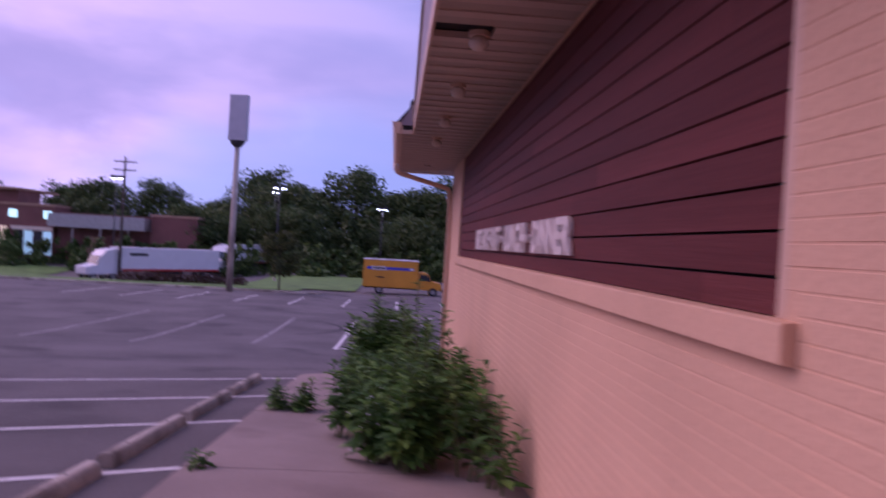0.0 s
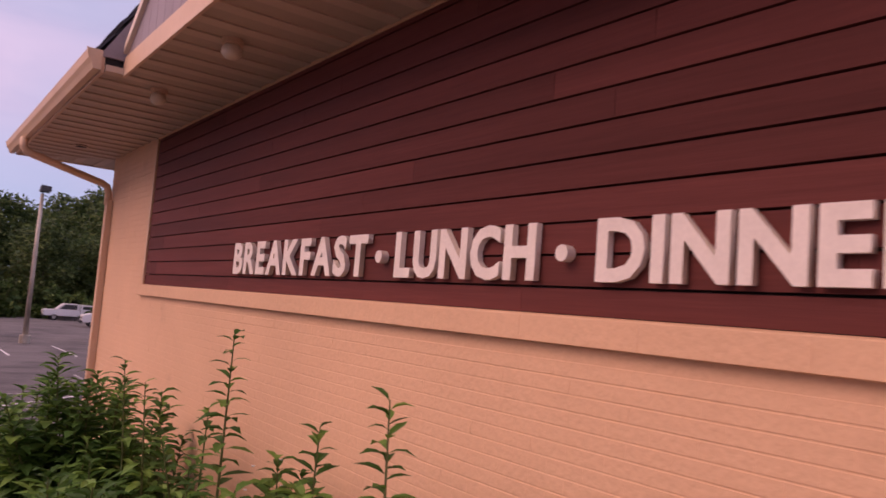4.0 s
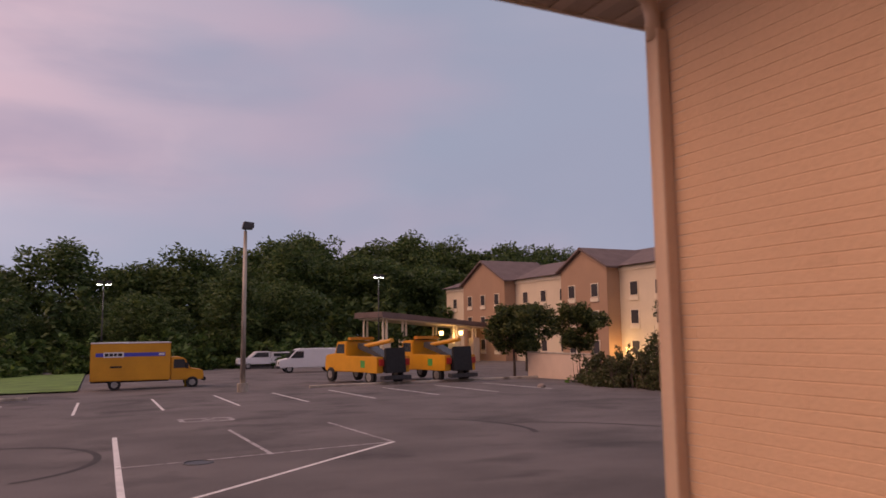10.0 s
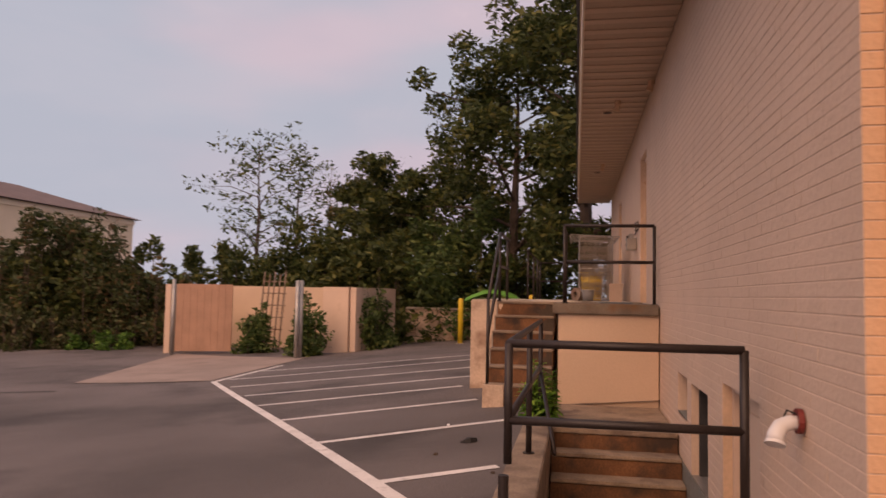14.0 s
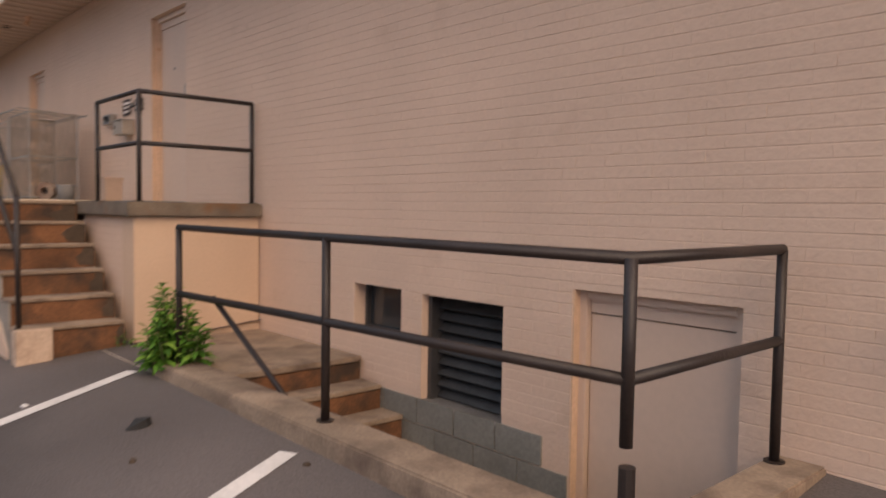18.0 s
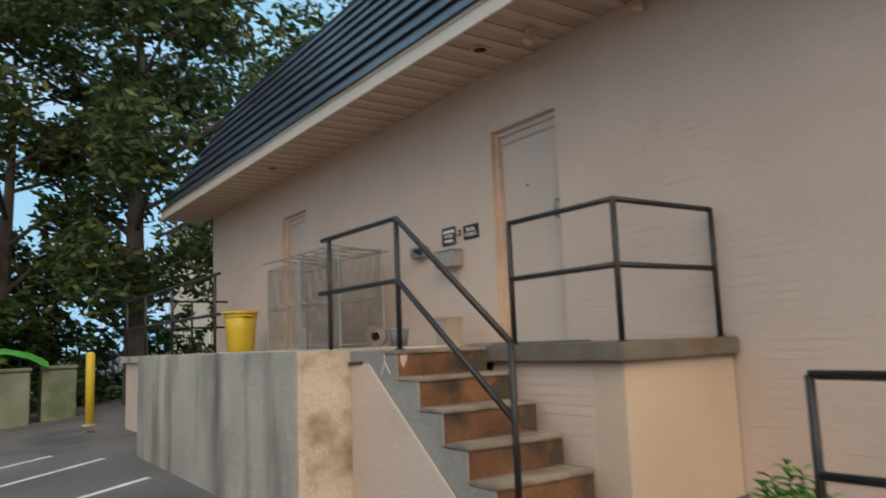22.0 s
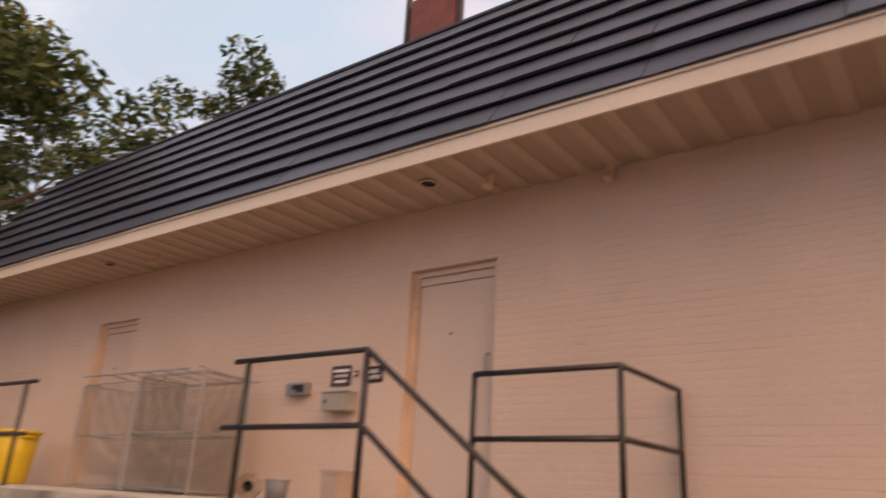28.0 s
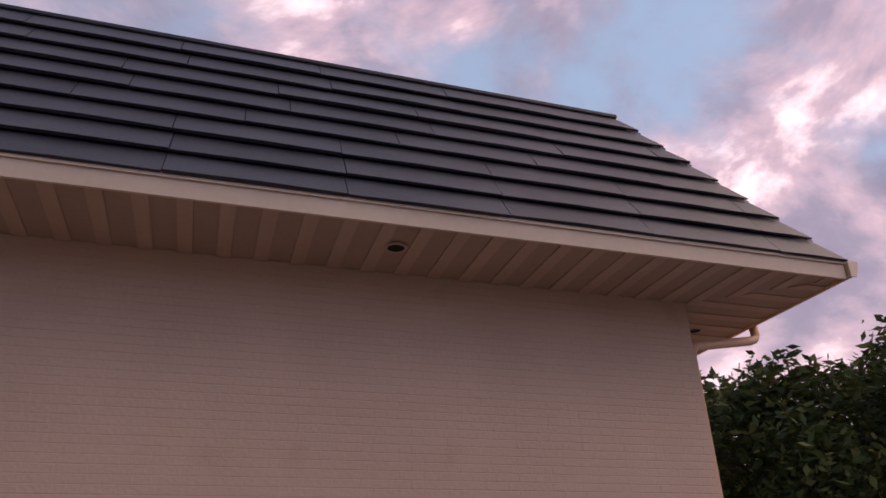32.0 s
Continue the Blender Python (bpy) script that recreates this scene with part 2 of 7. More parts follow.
CONCRETE = surface("grey_concrete", (0.46, 0.40, 0.325), 0.85, 0.22, 0.9, 40, 0.35, stain=(0.17, 0.14, 0.11), stain_size=1.0, stain_at=(0.47, 0.66), streak=1.5)
WALKWAY = surface("brown_grey_sidewalk_concrete", (0.30, 0.235, 0.20), 0.9, 0.15, 0.8, 50, 0.35, stain=(0.17, 0.13, 0.11), stain_size=0.9, stain_at=(0.55, 0.8))
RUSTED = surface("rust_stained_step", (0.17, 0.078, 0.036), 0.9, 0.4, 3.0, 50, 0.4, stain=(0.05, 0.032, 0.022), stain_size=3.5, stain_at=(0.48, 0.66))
PAINT_WORN = surface("worn_peach_paint", (0.52, 0.40, 0.305), 0.85, 0.2, 1.8, 40, 0.4, stain=(0.22, 0.135, 0.09), stain_size=3.5, stain_at=(0.46, 0.72))
SIDE_CONCRETE = surface("stair_concrete", (0.30, 0.265, 0.225), 0.88, 0.22, 2.0, 45, 0.35, stain=(0.17, 0.14, 0.115), stain_size=2.4, stain_at=(0.5, 0.75))
PAINT_DIRTY = surface("dirty_cream_paint", (0.62, 0.51, 0.41), 0.85, 0.12, 1.5, 40, 0.4, stain=(0.24, 0.19, 0.14), stain_size=1.6, stain_at=(0.52, 0.82), streak=2.0)
SLAB_EDGE = surface("rust_streaked_slab", (0.18, 0.145, 0.11), 0.9, 0.25, 3.0, 50, 0.4, stain=(0.20, 0.10, 0.045), stain_size=2.4, stain_at=(0.50, 0.64))
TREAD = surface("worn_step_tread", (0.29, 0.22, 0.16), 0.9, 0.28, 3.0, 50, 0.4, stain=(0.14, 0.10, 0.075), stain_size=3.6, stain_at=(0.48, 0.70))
LINE = surface("worn_white_road_paint", (0.68, 0.65, 0.62), 0.8, 0.12, 3.0, 40, 0.2, stain=(0.28, 0.25, 0.23), stain_size=7.0, stain_at=(0.60, 0.8))
FADED = surface("faded_road_paint", (0.40, 0.37, 0.36), 0.85, 0.2, 2.0, 40, 0.2, stain=(0.13, 0.115, 0.11), stain_size=6.0, stain_at=(0.48, 0.66))
RAIL = surface("dark_brown_painted_steel", (0.024, 0.017, 0.015), 0.5, 0.25, 6.0, 60, 0.25, stain=(0.06, 0.03, 0.018), stain_size=9.0, stain_at=(0.66, 0.8))
DOORPAINT = surface("beige_door_paint", (0.60, 0.465, 0.365), 0.5, 0.05, 1.0, 20, 0.06)
# Lit side of the door frames: warm light in the base colour, rust streaks over it.
DOORFRAME = surface("rusty_lit_door_frame", (0.64, 0.455, 0.315), 0.6, 0.12, 3.0, 30, 0.1, stain=(0.42, 0.20, 0.09), stain_size=6.0, stain_at=(0.66, 0.8))
BLOCKWORK = surface("grey_blockwork", (0.20, 0.20, 0.18), 0.9, 0.2, 2.0, 40, 0.4)
DARKMETAL = surface("dark_grey_metal", (0.045, 0.045, 0.047), 0.5, 0.2, 5.0, 50, 0.1)
STEEL = surface("dull_galvanised_steel", (0.36, 0.35, 0.33), 0.45, 0.15, 4.0, 40, 0.1, metal=0.6)
YELLOW = surface("yellow_paint", (0.62, 0.42, 0.03), 0.45, 0.1, 3.0, 40, 0.06)
TRUCKYELLOW = surface("truck_yellow_paint", (0.66, 0.30, 0.018), 0.4, 0.10, 0.8, 20, 0.02)
WHITEPAINT = surface("white_vehicle_paint", (0.70, 0.70, 0.70), 0.35, 0.04, 1.0, 20, 0.02)
BLACK = surface("black_rubber", (0.02, 0.02, 0.02), 0.8, 0.2, 6.0, 60, 0.1)
GLASS = pane_glass("dark_window_glass")
BARK = surface("brown_bark", (0.085, 0.062, 0.048), 0.95, 0.35, 3.0, 30, 0.7)
SOIL = surface("dark_soil", (0.07, 0.05, 0.035), 0.95, 0.3, 2.0, 30, 0.5)
WEED = leafy("fresh_weed_leaves", (0.075, 0.185, 0.034), (0.19, 0.34, 0.065))
FRESH = leafy("vivid_weed_leaves", (0.12, 0.28, 0.04), (0.28, 0.46, 0.08))
RANK = leafy("rank_weed_leaves", (0.07, 0.125, 0.035), (0.17, 0.20, 0.06))
TREELEAF = leafy("dull_green_tree_leaves", (0.062, 0.09, 0.026), (0.15, 0.15, 0.04))
FARLEAF = leafy("far_wood_leaves", (0.062, 0.11, 0.032), (0.145, 0.185, 0.052))
SHRUB = leafy("mixed_thicket_leaves", (0.07, 0.095, 0.032), (0.165, 0.10, 0.05))
GRASS = surface("rough_grass", (0.10, 0.19, 0.035), 0.95, 0.35, 0.6, 12, 0.8)
HOTELCREAM = surface("cream_hotel_render", (0.66, 0.55, 0.40), 0.8, 0.05, 0.5, 8, 0.1)
HOTELBROWN = surface("tan_hotel_render", (0.38, 0.235, 0.15), 0.85, 0.06, 0.5, 8, 0.1)
HOTELROOF = surface("brown_hotel_shingle", (0.15, 0.105, 0.095), 0.85, 0.15, 0.8, 6, 0.2)
WARMLAMP = glow("warm_lamp", (1.0, 0.62, 0.22), 9.0)
COOLLAMP = glow("pale_green_lamp", (0.85, 1.0, 0.90), 14.0)


# ---- mesh tools ----
class Shape:
    """Vertices and faces gathered for one mesh."""

    def __init__(self):
        self.v, self.f = [], []

    def add(self, verts, faces):
        n = len(self.v)
        self.v += [tuple(p) for p in verts]
        self.f += [tuple(n + i for i in face) for face in faces]
        return self

    def box(self, x0, x1, y0, y1, z0, z1):
        x0, x1, y0, y1, z0, z1 = min(x0, x1), max(x0, x1), min(y0, y1), max(y0, y1), min(z0, z1), max(z0, z1)
        return self.add([(x0, y0, z0), (x1, y0, z0), (x1, y1, z0), (x0, y1, z0), (x0, y0, z1), (x1, y0, z1), (x1, y1, z1), (x0, y1, z1)],
                        [(0, 3, 2, 1), (4, 5, 6, 7), (0, 1, 5, 4), (1, 2, 6, 5), (2, 3, 7, 6), (3, 0, 4, 7)])

    def prism(self, profile, axis, a, b):
        """A closed profile of (u, v), drawn out from a to b along an axis (x: u=y, v=z; y: u=x, v=z; z: u=x, v=y)."""
        def put(u, v, w):
            return {"x": (w, u, v), "y": (u, w, v), "z": (u, v, w)}[axis]
        n = len(profile)
        verts = [put(u, v, a) for u, v in profile] + [put(u, v, b) for u, v in profile]
        return self.add(verts, [tuple(range(n))[::-1], tuple(range(n, 2 * n))] + [(i, (i + 1) % n, n + (i + 1) % n, n + i) for i in range(n)])

    def tube(self, points, radius, sides=10, ends=None):
        """A round bar through the points; radius may be one number or one for each point."""
        pts = [Vector(p) for p in points]
        rad = radius if hasattr(radius, "__len__") else [radius] * len(pts)
        verts, faces, side = [], [], None
        for i, p in enumerate(pts):
            ahead = (pts[min(i + 1, len(pts) - 1)] - pts[max(i - 1, 0)]).normalized()
            if side is None:
                side = ahead.orthogonal().normalized()
            else:
                side = (side - ahead * side.dot(ahead)).normalized()
            up = ahead.cross(side)
            # widen at bends so that the bar keeps its thickness
            for k in range(sides):
                a = 2 * math.pi * k / sides
                verts.append(p + (side * math.cos(a) + up * math.sin(a)) * rad[i])
        for i in range(len(pts) - 1):
            for k in range(sides):
                a, b = i * sides + k, i * sides + (k + 1) % sides
                faces.append((a, b, b + sides, a + sides))
        faces += [tuple(range(sides))[::-1], tuple(range((len(pts) - 1) * sides, len(pts) * sides))]
        return self.add(verts, faces)

    def quad(self, a, b, c, d):
        return self.add([a, b, c, d], [(0, 1, 2, 3)])

    def object(self, name, material, parent=None, label="", bevel=0.0, smooth=False):
        mesh = bpy.data.meshes.new(name)
        mesh.from_pydata(self.v, [], self.f)
        bm = bmesh.new()
        bm.from_mesh(mesh)
        if len(self.f) < 4000:
            bmesh.ops.recalc_face_normals(bm, faces=bm.faces)
        if bevel:
            bmesh.ops.bevel(bm, geom=list(bm.edges), offset=bevel, segments=2, affect="EDGES", clamp_overlap=True)
        bm.to_mesh(mesh)
        bm.free()
        if smooth:
            mesh.polygons.foreach_set("use_smooth", [True] * len(mesh.polygons))
        mesh.materials.append(material)
        ob = new(name, mesh)
        ob.parent = parent
        if label:
            tagged(ob, label)
        return ob


def thing(name, label, category, at=(0, 0, 0), turn=0.0, group="", kind=""):
    ob = new(name)
    ob.matrix_basis = pose(*at, 0, 0, turn)
    return tagged(ob, label, category, group, kind)


def setting(ob, label, category):
    return tagged(ob, label, category, kind="structure")


def ground_z(x, y):
    """Height of the lot: a slope that falls away from the building and flattens further out, with a dip along the road."""
    u = y - 1.35 * (1 + math.tanh(x / 2.5))
    far = (u - 7.5) / 1.5
    soft = 1.5 * (far if far > 30 else math.log1p(math.exp(far)))
    dip = 1.5 * math.exp(-((y - 66) / 15) ** 2) / (1 + math.exp(min(40.0, (x + 17) / 2.5)))
    return -0.23 - 0.083 * max(u, -22) + 0.064 * soft - dip


def hugging(outline_rows, lift):
    """A thin sheet on the ground over rows of points, lifted by a few millimetres."""
    s = Shape()
    for (ax, ay), (bx, by), (cx, cy), (dx, dy) in outline_rows:
        s.quad(*[(x, y, ground_z(x, y) + lift) for x, y in ((ax, ay), (bx, by), (cx, cy), (dx, dy))])
    return s


def stripe_rows(a, b, width, step=0.6):
    a, b = Vector(a), Vector(b)
    n = max(1, int((b - a).length / step))
    side = Vector((-(b - a).y, (b - a).x)).normalized() * width / 2
    rows = []
    for i in range(n):
        p, q = a.lerp(b, i / n), a.lerp(b, (i + 1) / n)
        rows.append((p - side, q - side, q + side, p + side))
    return rows

# ---- the large structure ----
SOFFIT_Z, OUT = 4.05, 0.95            # underside of the eaves, overhang of the rear eave
OUTX = 1.12                           # overhang of the front eave
X_END, Y_END = 18.8, -24.0            # far ends of the rear and the front wall
ROOF_Z, ROOF_IN = 6.46, 0.29          # top of the mansard and its set-back from the wall
DOCK = 1.13

# asphalt: one sheet to the horizon, with the stairwell cut out
xs = sorted({-900, -400, -200, -120, -80, -60, *range(-56, -12, 4), *[x * 0.5 for x in range(-24, 32)], 1.2, 6.3, *range(16, 32, 2), *range(32, 60, 4), 70, 90, 120, 200, 400, 900})
ys = sorted({-500, -200, -100, -60, -40, *range(-30, -14, 2), *[y * 0.5 for y in range(-28, 26)], 0.0, 1.25, *range(13, 30), *range(30, 60, 2), *range(60, 140, 4), 160, 200, 300, 500, 1200})
s = Shape()
s.v = [(x, y, ground_z(x, y)) for y in ys for x in xs]
for j in range(len(ys) - 1):
    for i in range(len(xs) - 1):
        if 1.2 < (xs[i] + xs[i + 1]) / 2 < 6.3 and 0 < (ys[j] + ys[j + 1]) / 2 < 1.25:
            continue
        if 0.2 < xs[i] < X_END - 0.5 and ys[j + 1] <= 0 and ys[j] > Y_END:
            continue
        a = j * len(xs) + i
        s.f.append((a, a + 1, a + 1 + len(xs), a + len(xs)))
ground = setting(s.object("ground", ASPHALT, smooth=True), "worn dark asphalt parking lot sloping away from the building", "ground")

# stretches of wall: a core with openings, set back behind the brick faces
BRICK, COURSE, JOINT = 0.2032, 0.0677, 0.005


def solid_with_openings(plane, a0, a1, z0, z1, holes, depth, face=0.0):
    """A wall slab along x (plane 'y') or along y (plane 'x'), with holes (a0, a1, z0, z1)."""
    s = Shape()
    cuts = sorted({a0, a1, *[h[0] for h in holes], *[h[1] for h in holes]})
    for lo, hi in zip(cuts[:-1], cuts[1:]):
        mid = (lo + hi) / 2
        gaps = sorted((h[2], h[3]) for h in holes if h[0] < mid < h[1])
        z = z0
        for g0, g1 in gaps + [(z1, z1)]:
            if g0 > z + 1e-4:
                s.box(lo, hi, face - depth, face, z, g0) if plane == "y" else s.box(face, face + depth, lo, hi, z, g0)
            z = max(z, g1)
    return s


def brick_boxes(a0, a1, z0, z1, holes, rng):
    """Brick faces in running bond: (start, end, bottom, top, proud) for each, clipped at the openings."""
    out, row, z = [], 0, z0
    while z < z1 - 0.02:
        top = min(z + COURSE - JOINT, z1)
        a = a0 - (BRICK / 2 if row % 2 else 0)
        while a < a1:
            lo, hi = max(a, a0), min(a + BRICK - 0.0002, a1)
            spans = [(lo, hi)]
            for h in holes:
                if h[2] < top and h[3] > z:
                    spans = [p for s0, s1 in spans for p in ((s0, min(s1, h[0])), (max(s0, h[1]), s1))]
            for s0, s1 in spans:
                if s1 - s0 > 0.02:
                    out.append((s0, s1, z, top, 0.0025 + rng.choice((-0.0006, 0, 0, 0, 0.0005, 0.0011))))
            a += BRICK
        z += COURSE
        row += 1
    return out


def brick_face(s, plane, spec):
    a0, a1, z0, z1, p = spec
    c, e = 0.0022, 0.0006 if int(a0 * 1000) % 5 < 2 else 0.0001
    if plane == "y":
        v = [(a0, 0, z0), (a1, 0, z0), (a1, 0, z1), (a0, 0, z1), (a0 + e, p, z0 + c), (a1 - e, p, z0 + c), (a1 - e, p, z1 - c), (a0 + e, p, z1 - c)]
    else:
        v = [(0, a1, z0), (0, a0, z0), (0, a0, z1), (0, a1, z1), (-p, a1 - e, z0 + c), (-p, a0 + e, z0 + c), (-p, a0 + e, z1 - c), (-p, a1 - e, z1 - c)]
    s.add(v, [(4, 7, 6, 5), (0, 4, 5, 1), (1, 5, 6, 2), (2, 6, 7, 3), (3, 7, 4, 0)])


REAR_HOLES = [(8.07, 9.09, DOCK, 3.41), (13.93, 14.91, DOCK, 3.41), (4.15, 4.76, 0.11, 0.49), (3.10, 3.91, -0.32, 0.475), (1.50, 2.54, -1.55, 0.64)]
FRONT_HOLES = [(-12.60, -2.09, 2.36, SOFFIT_Z)]
wall_rear = setting(solid_with_openings("y", 0.001, X_END, -1.6, SOFFIT_Z + 0.3, REAR_HOLES, 0.3).object("wall_rear", PAINT), "cream painted brick rear wall with doors and vents", "wall")
wall_front = setting(solid_with_openings("x", Y_END, -0.301, -0.8, SOFFIT_Z + 0.3, FRONT_HOLES, 0.3).object("wall_front", PAINT_FRONT), "painted brick front wall, tinted for the sunset glow, with a wide boarded bay", "wall")
setting(Shape().box(X_END - 0.3, X_END, Y_END, -0.3, -1.6, SOFFIT_Z + 0.3).object("wall_far_side", PAINT), "cream painted far side wall", "wall")
setting(Shape().box(0.3, X_END - 0.3, Y_END - 0.3, Y_END, -1.6, SOFFIT_Z + 0.3).object("wall_back", PAINT), "cream painted back wall", "wall")
# blockwork foot of the rear wall inside the stairwell
s = Shape()
for k in range(7):
    x0 = 2.55 + 0.4 * k
    if x0 < 5.0:
        for r in range(6):
            x = x0 + (0.2 if r % 2 else 0)
            s.box(x, min(x + 0.39, 5.05), 0.0005, 0.012, -1.5 + 0.2 * r + 0.004, -1.5 + 0.2 * r + 0.194)
tagged(s.object("blockwork", BLOCKWORK, wall_rear, "bare grey blockwork foot"), kind="stuff")

# mansard: sloped body under the panels, flat top behind
EAVE_Z = SOFFIT_Z + 0.15


def mansard_point(side, along, rise):
    """A point on the roof slope; side 'y' (rear) or 'x' (front); rise 0 at the eave, 1 at the top."""
    inward = rise * (OUT + ROOF_IN)
    z = EAVE_Z + rise * (ROOF_Z - EAVE_Z)
    return (along, OUT - inward, z) if side == "y" else (-OUTX + rise * (OUTX + ROOF_IN), along, z)


s = Shape()
e, i0 = OUT, ROOF_IN
far = X_END + 0.55
s.add([(-OUTX, e, EAVE_Z), (far, e, EAVE_Z), (far - 1.2, -i0, ROOF_Z), (i0, -i0, ROOF_Z), (-OUTX, -4.45, EAVE_Z), (i0, -4.45, ROOF_Z), (far, Y_END, EAVE_Z), (far - 1.2, Y_END, ROOF_Z), (-OUTX + 0.45, -4.45, EAVE_Z), (-OUTX + 0.45, Y_END, EAVE_Z), (i0, Y_END, ROOF_Z)],
      [(0, 1, 2, 3), (4, 0, 3, 5), (1, 6, 7, 2), (3, 2, 7, 10, 5), (8, 4, 5), (9, 8, 5, 10), (0, 4, 8, 9, 6, 1)])
roof = setting(s.object("roof", SHINGLE_EDGE), "slate grey mansard roof of long overlapping panels", "roof")

# soffit: ribbed vinyl boards, mitred at the corner
s, sb = Shape(), Shape()
W = 0.30
n = int((X_END + 0.9) / W)
for k in range(n):
    x0 = k * W
    s.box(x0, x0 + W * 0.62, 0.012, OUT - 0.02, SOFFIT_Z + 0.012, SOFFIT_Z + 0.05)
    sb.box(x0 + W * 0.62 + 0.0005, x0 + W - 0.0005, 0.01, OUT - 0.02, SOFFIT_Z, SOFFIT_Z + 0.05)
k = 0
while k * W < -Y_END:
    y0 = -k * W
    if not (-9.75 < y0 - W / 2 < -9.4):
        edge = -OUTX + 0.03 if y0 > -4.5 else -0.925
        s.box(edge, -0.01, y0 - W * 0.62, y0, SOFFIT_Z + 0.012, SOFFIT_Z + 0.05)
        sb.box(edge, -0.01, y0 - W + 0.0005, y0 - W * 0.62 - 0.0005, SOFFIT_Z, SOFFIT_Z + 0.05)
    else:
        s.box(-0.50, -0.01, y0 - W * 0.62, y0, SOFFIT_Z + 0.012, SOFFIT_Z + 0.05)
        sb.box(-0.50, -0.01, y0 - W + 0.0005, y0 - W * 0.62 - 0.0005, SOFFIT_Z, SOFFIT_Z + 0.05)
    k += 1
# corner boards, mitred along the diagonal
k = 0
while k * W < OUTX - 0.05:
    for shape, u0, u1, z in ((s, 0.38, 1.0, 0.012), (sb, 0.0, 0.38, 0.0)):
        xa, xb = -(k + u1) * W, -(k + u0) * W - 0.0005
        xa, xb = max(xa, -OUTX + 0.03), max(xb, -OUTX + 0.031)
        shape.prism([(xa, -xa * OUT / OUTX + 0.004), (xb, -xb * OUT / OUTX + 0.004), (xb, OUT - 0.02), (xa, OUT - 0.02)], "z", SOFFIT_Z + z, SOFFIT_Z + 0.05)
        ya, yb = (k + u0) * W + 0.0005, (k + u1) * W
        ya, yb = min(ya, OUT - 0.021), min(yb, OUT - 0.02)
        shape.prism([(-OUTX + 0.03, ya), (-ya * OUTX / OUT - 0.004, ya), (-yb * OUTX / OUT - 0.004, yb), (-OUTX + 0.03, yb)], "z", SOFFIT_Z + z + 0.0006, SOFFIT_Z + 0.05)
    k += 1
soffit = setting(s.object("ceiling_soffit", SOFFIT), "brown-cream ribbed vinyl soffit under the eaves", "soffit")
setting(sb.object("ceiling_soffit_ribs", SOFFIT_LIT), "raised ribs of the vinyl soffit, paler for the sun they catch", "soffit")
# Solid near-black slabs paint the shade of the hollow behind the boards.
setting(Shape().box(-OUTX + 0.03, far, 0.0, OUT - 0.02, SOFFIT_Z + 0.06, SOFFIT_Z + 0.14).box(-OUTX + 0.03, 0, -4.45, -0.002, SOFFIT_Z + 0.06, SOFFIT_Z + 0.14).box(-0.92, 0, Y_END, -4.452, SOFFIT_Z + 0.06, SOFFIT_Z + 0.14).object("ceiling_backing", SHINGLE_EDGE), "near-black backing that paints the shade above the soffit", "soffit")

# rear fascia with a drip edge, front fascia, gutter, downspout
s = Shape().prism([(OUT - 0.02, SOFFIT_Z - 0.012), (OUT + 0.005, SOFFIT_Z - 0.012), (OUT + 0.012, SOFFIT_Z + 0.13), (OUT - 0.02, SOFFIT_Z + 0.13)], "x", -OUTX + 0.02, far)
fascia = setting(s.object("trim_fascia_rear", FASCIA), "cream metal fascia along the rear eave", "fascia")
setting(Shape().prism([(OUT - 0.01, EAVE_Z - 0.018), (OUT + 0.03, EAVE_Z - 0.022), (OUT + 0.03, EAVE_Z + 0.012), (OUT - 0.01, EAVE_Z + 0.016)], "x", -OUTX + 0.02, far).object("trim_drip_edge", FASCIA), "thin cream drip edge", "fascia")
setting(Shape().box(-OUTX + 0.005, -OUTX + 0.03, -4.45, OUT - 0.03, SOFFIT_Z - 0.012, EAVE_Z).box(-0.95, -0.926, Y_END, -4.452, SOFFIT_Z - 0.012, EAVE_Z).object("trim_fascia_front", TRIM), "cream fascia board along the front eave", "fascia")
gutter = thing("gutter", "cream ogee metal gutter along the front eave corner", "gutter", (-OUTX, OUT, SOFFIT_Z))
prof = [(0.0, 0.01), (-0.055, 0.012), (-0.075, 0.05), (-0.10, 0.085), (-0.115, 0.15), (-0.105, 0.15), (-0.09, 0.09), (-0.06, 0.05), (-0.05, 0.02), (-0.004, 0.02), (-0.004, 0.15), (0.0, 0.15)]
Shape().prism(prof, "y", -5.43, 0.03).object("trough", TRIM, gutter)
Shape().prism([(0.0, 0.0), (-0.06, 0.0), (-0.08, 0.05), (-0.105, 0.09), (-0.122, 0.16), (0, 0.16)], "y", 0.031, 0.045).object("end_cap", FASCIA, gutter)
Shape().prism([(0.0, 0.0), (-0.06, 0.0), (-0.08, 0.05), (-0.105, 0.09), (-0.122, 0.16), (0, 0.16)], "y", -5.445, -5.431).object("end_cap", TRIM, gutter)
downspout = thing("downspout", "painted corrugated downspout, tinted for the sunset glow, bent back to the wall corner", "downspout", (-0.048, -0.131, 0))
zf = ground_z(-0.1, -0.1)
Shape().tube([(-1.12, -0.30, 4.07), (-1.12, -0.30, 3.96), (-1.08, -0.29, 3.91), (-1.0, -0.27, 3.88), (-0.12, -0.03, 3.68), (-0.05, 0.0, 3.65), (-0.02, 0.0, 3.56), (-0.02, 0, 3.4)], 0.048, 12).object("elbow", TRIM, downspout, smooth=True)
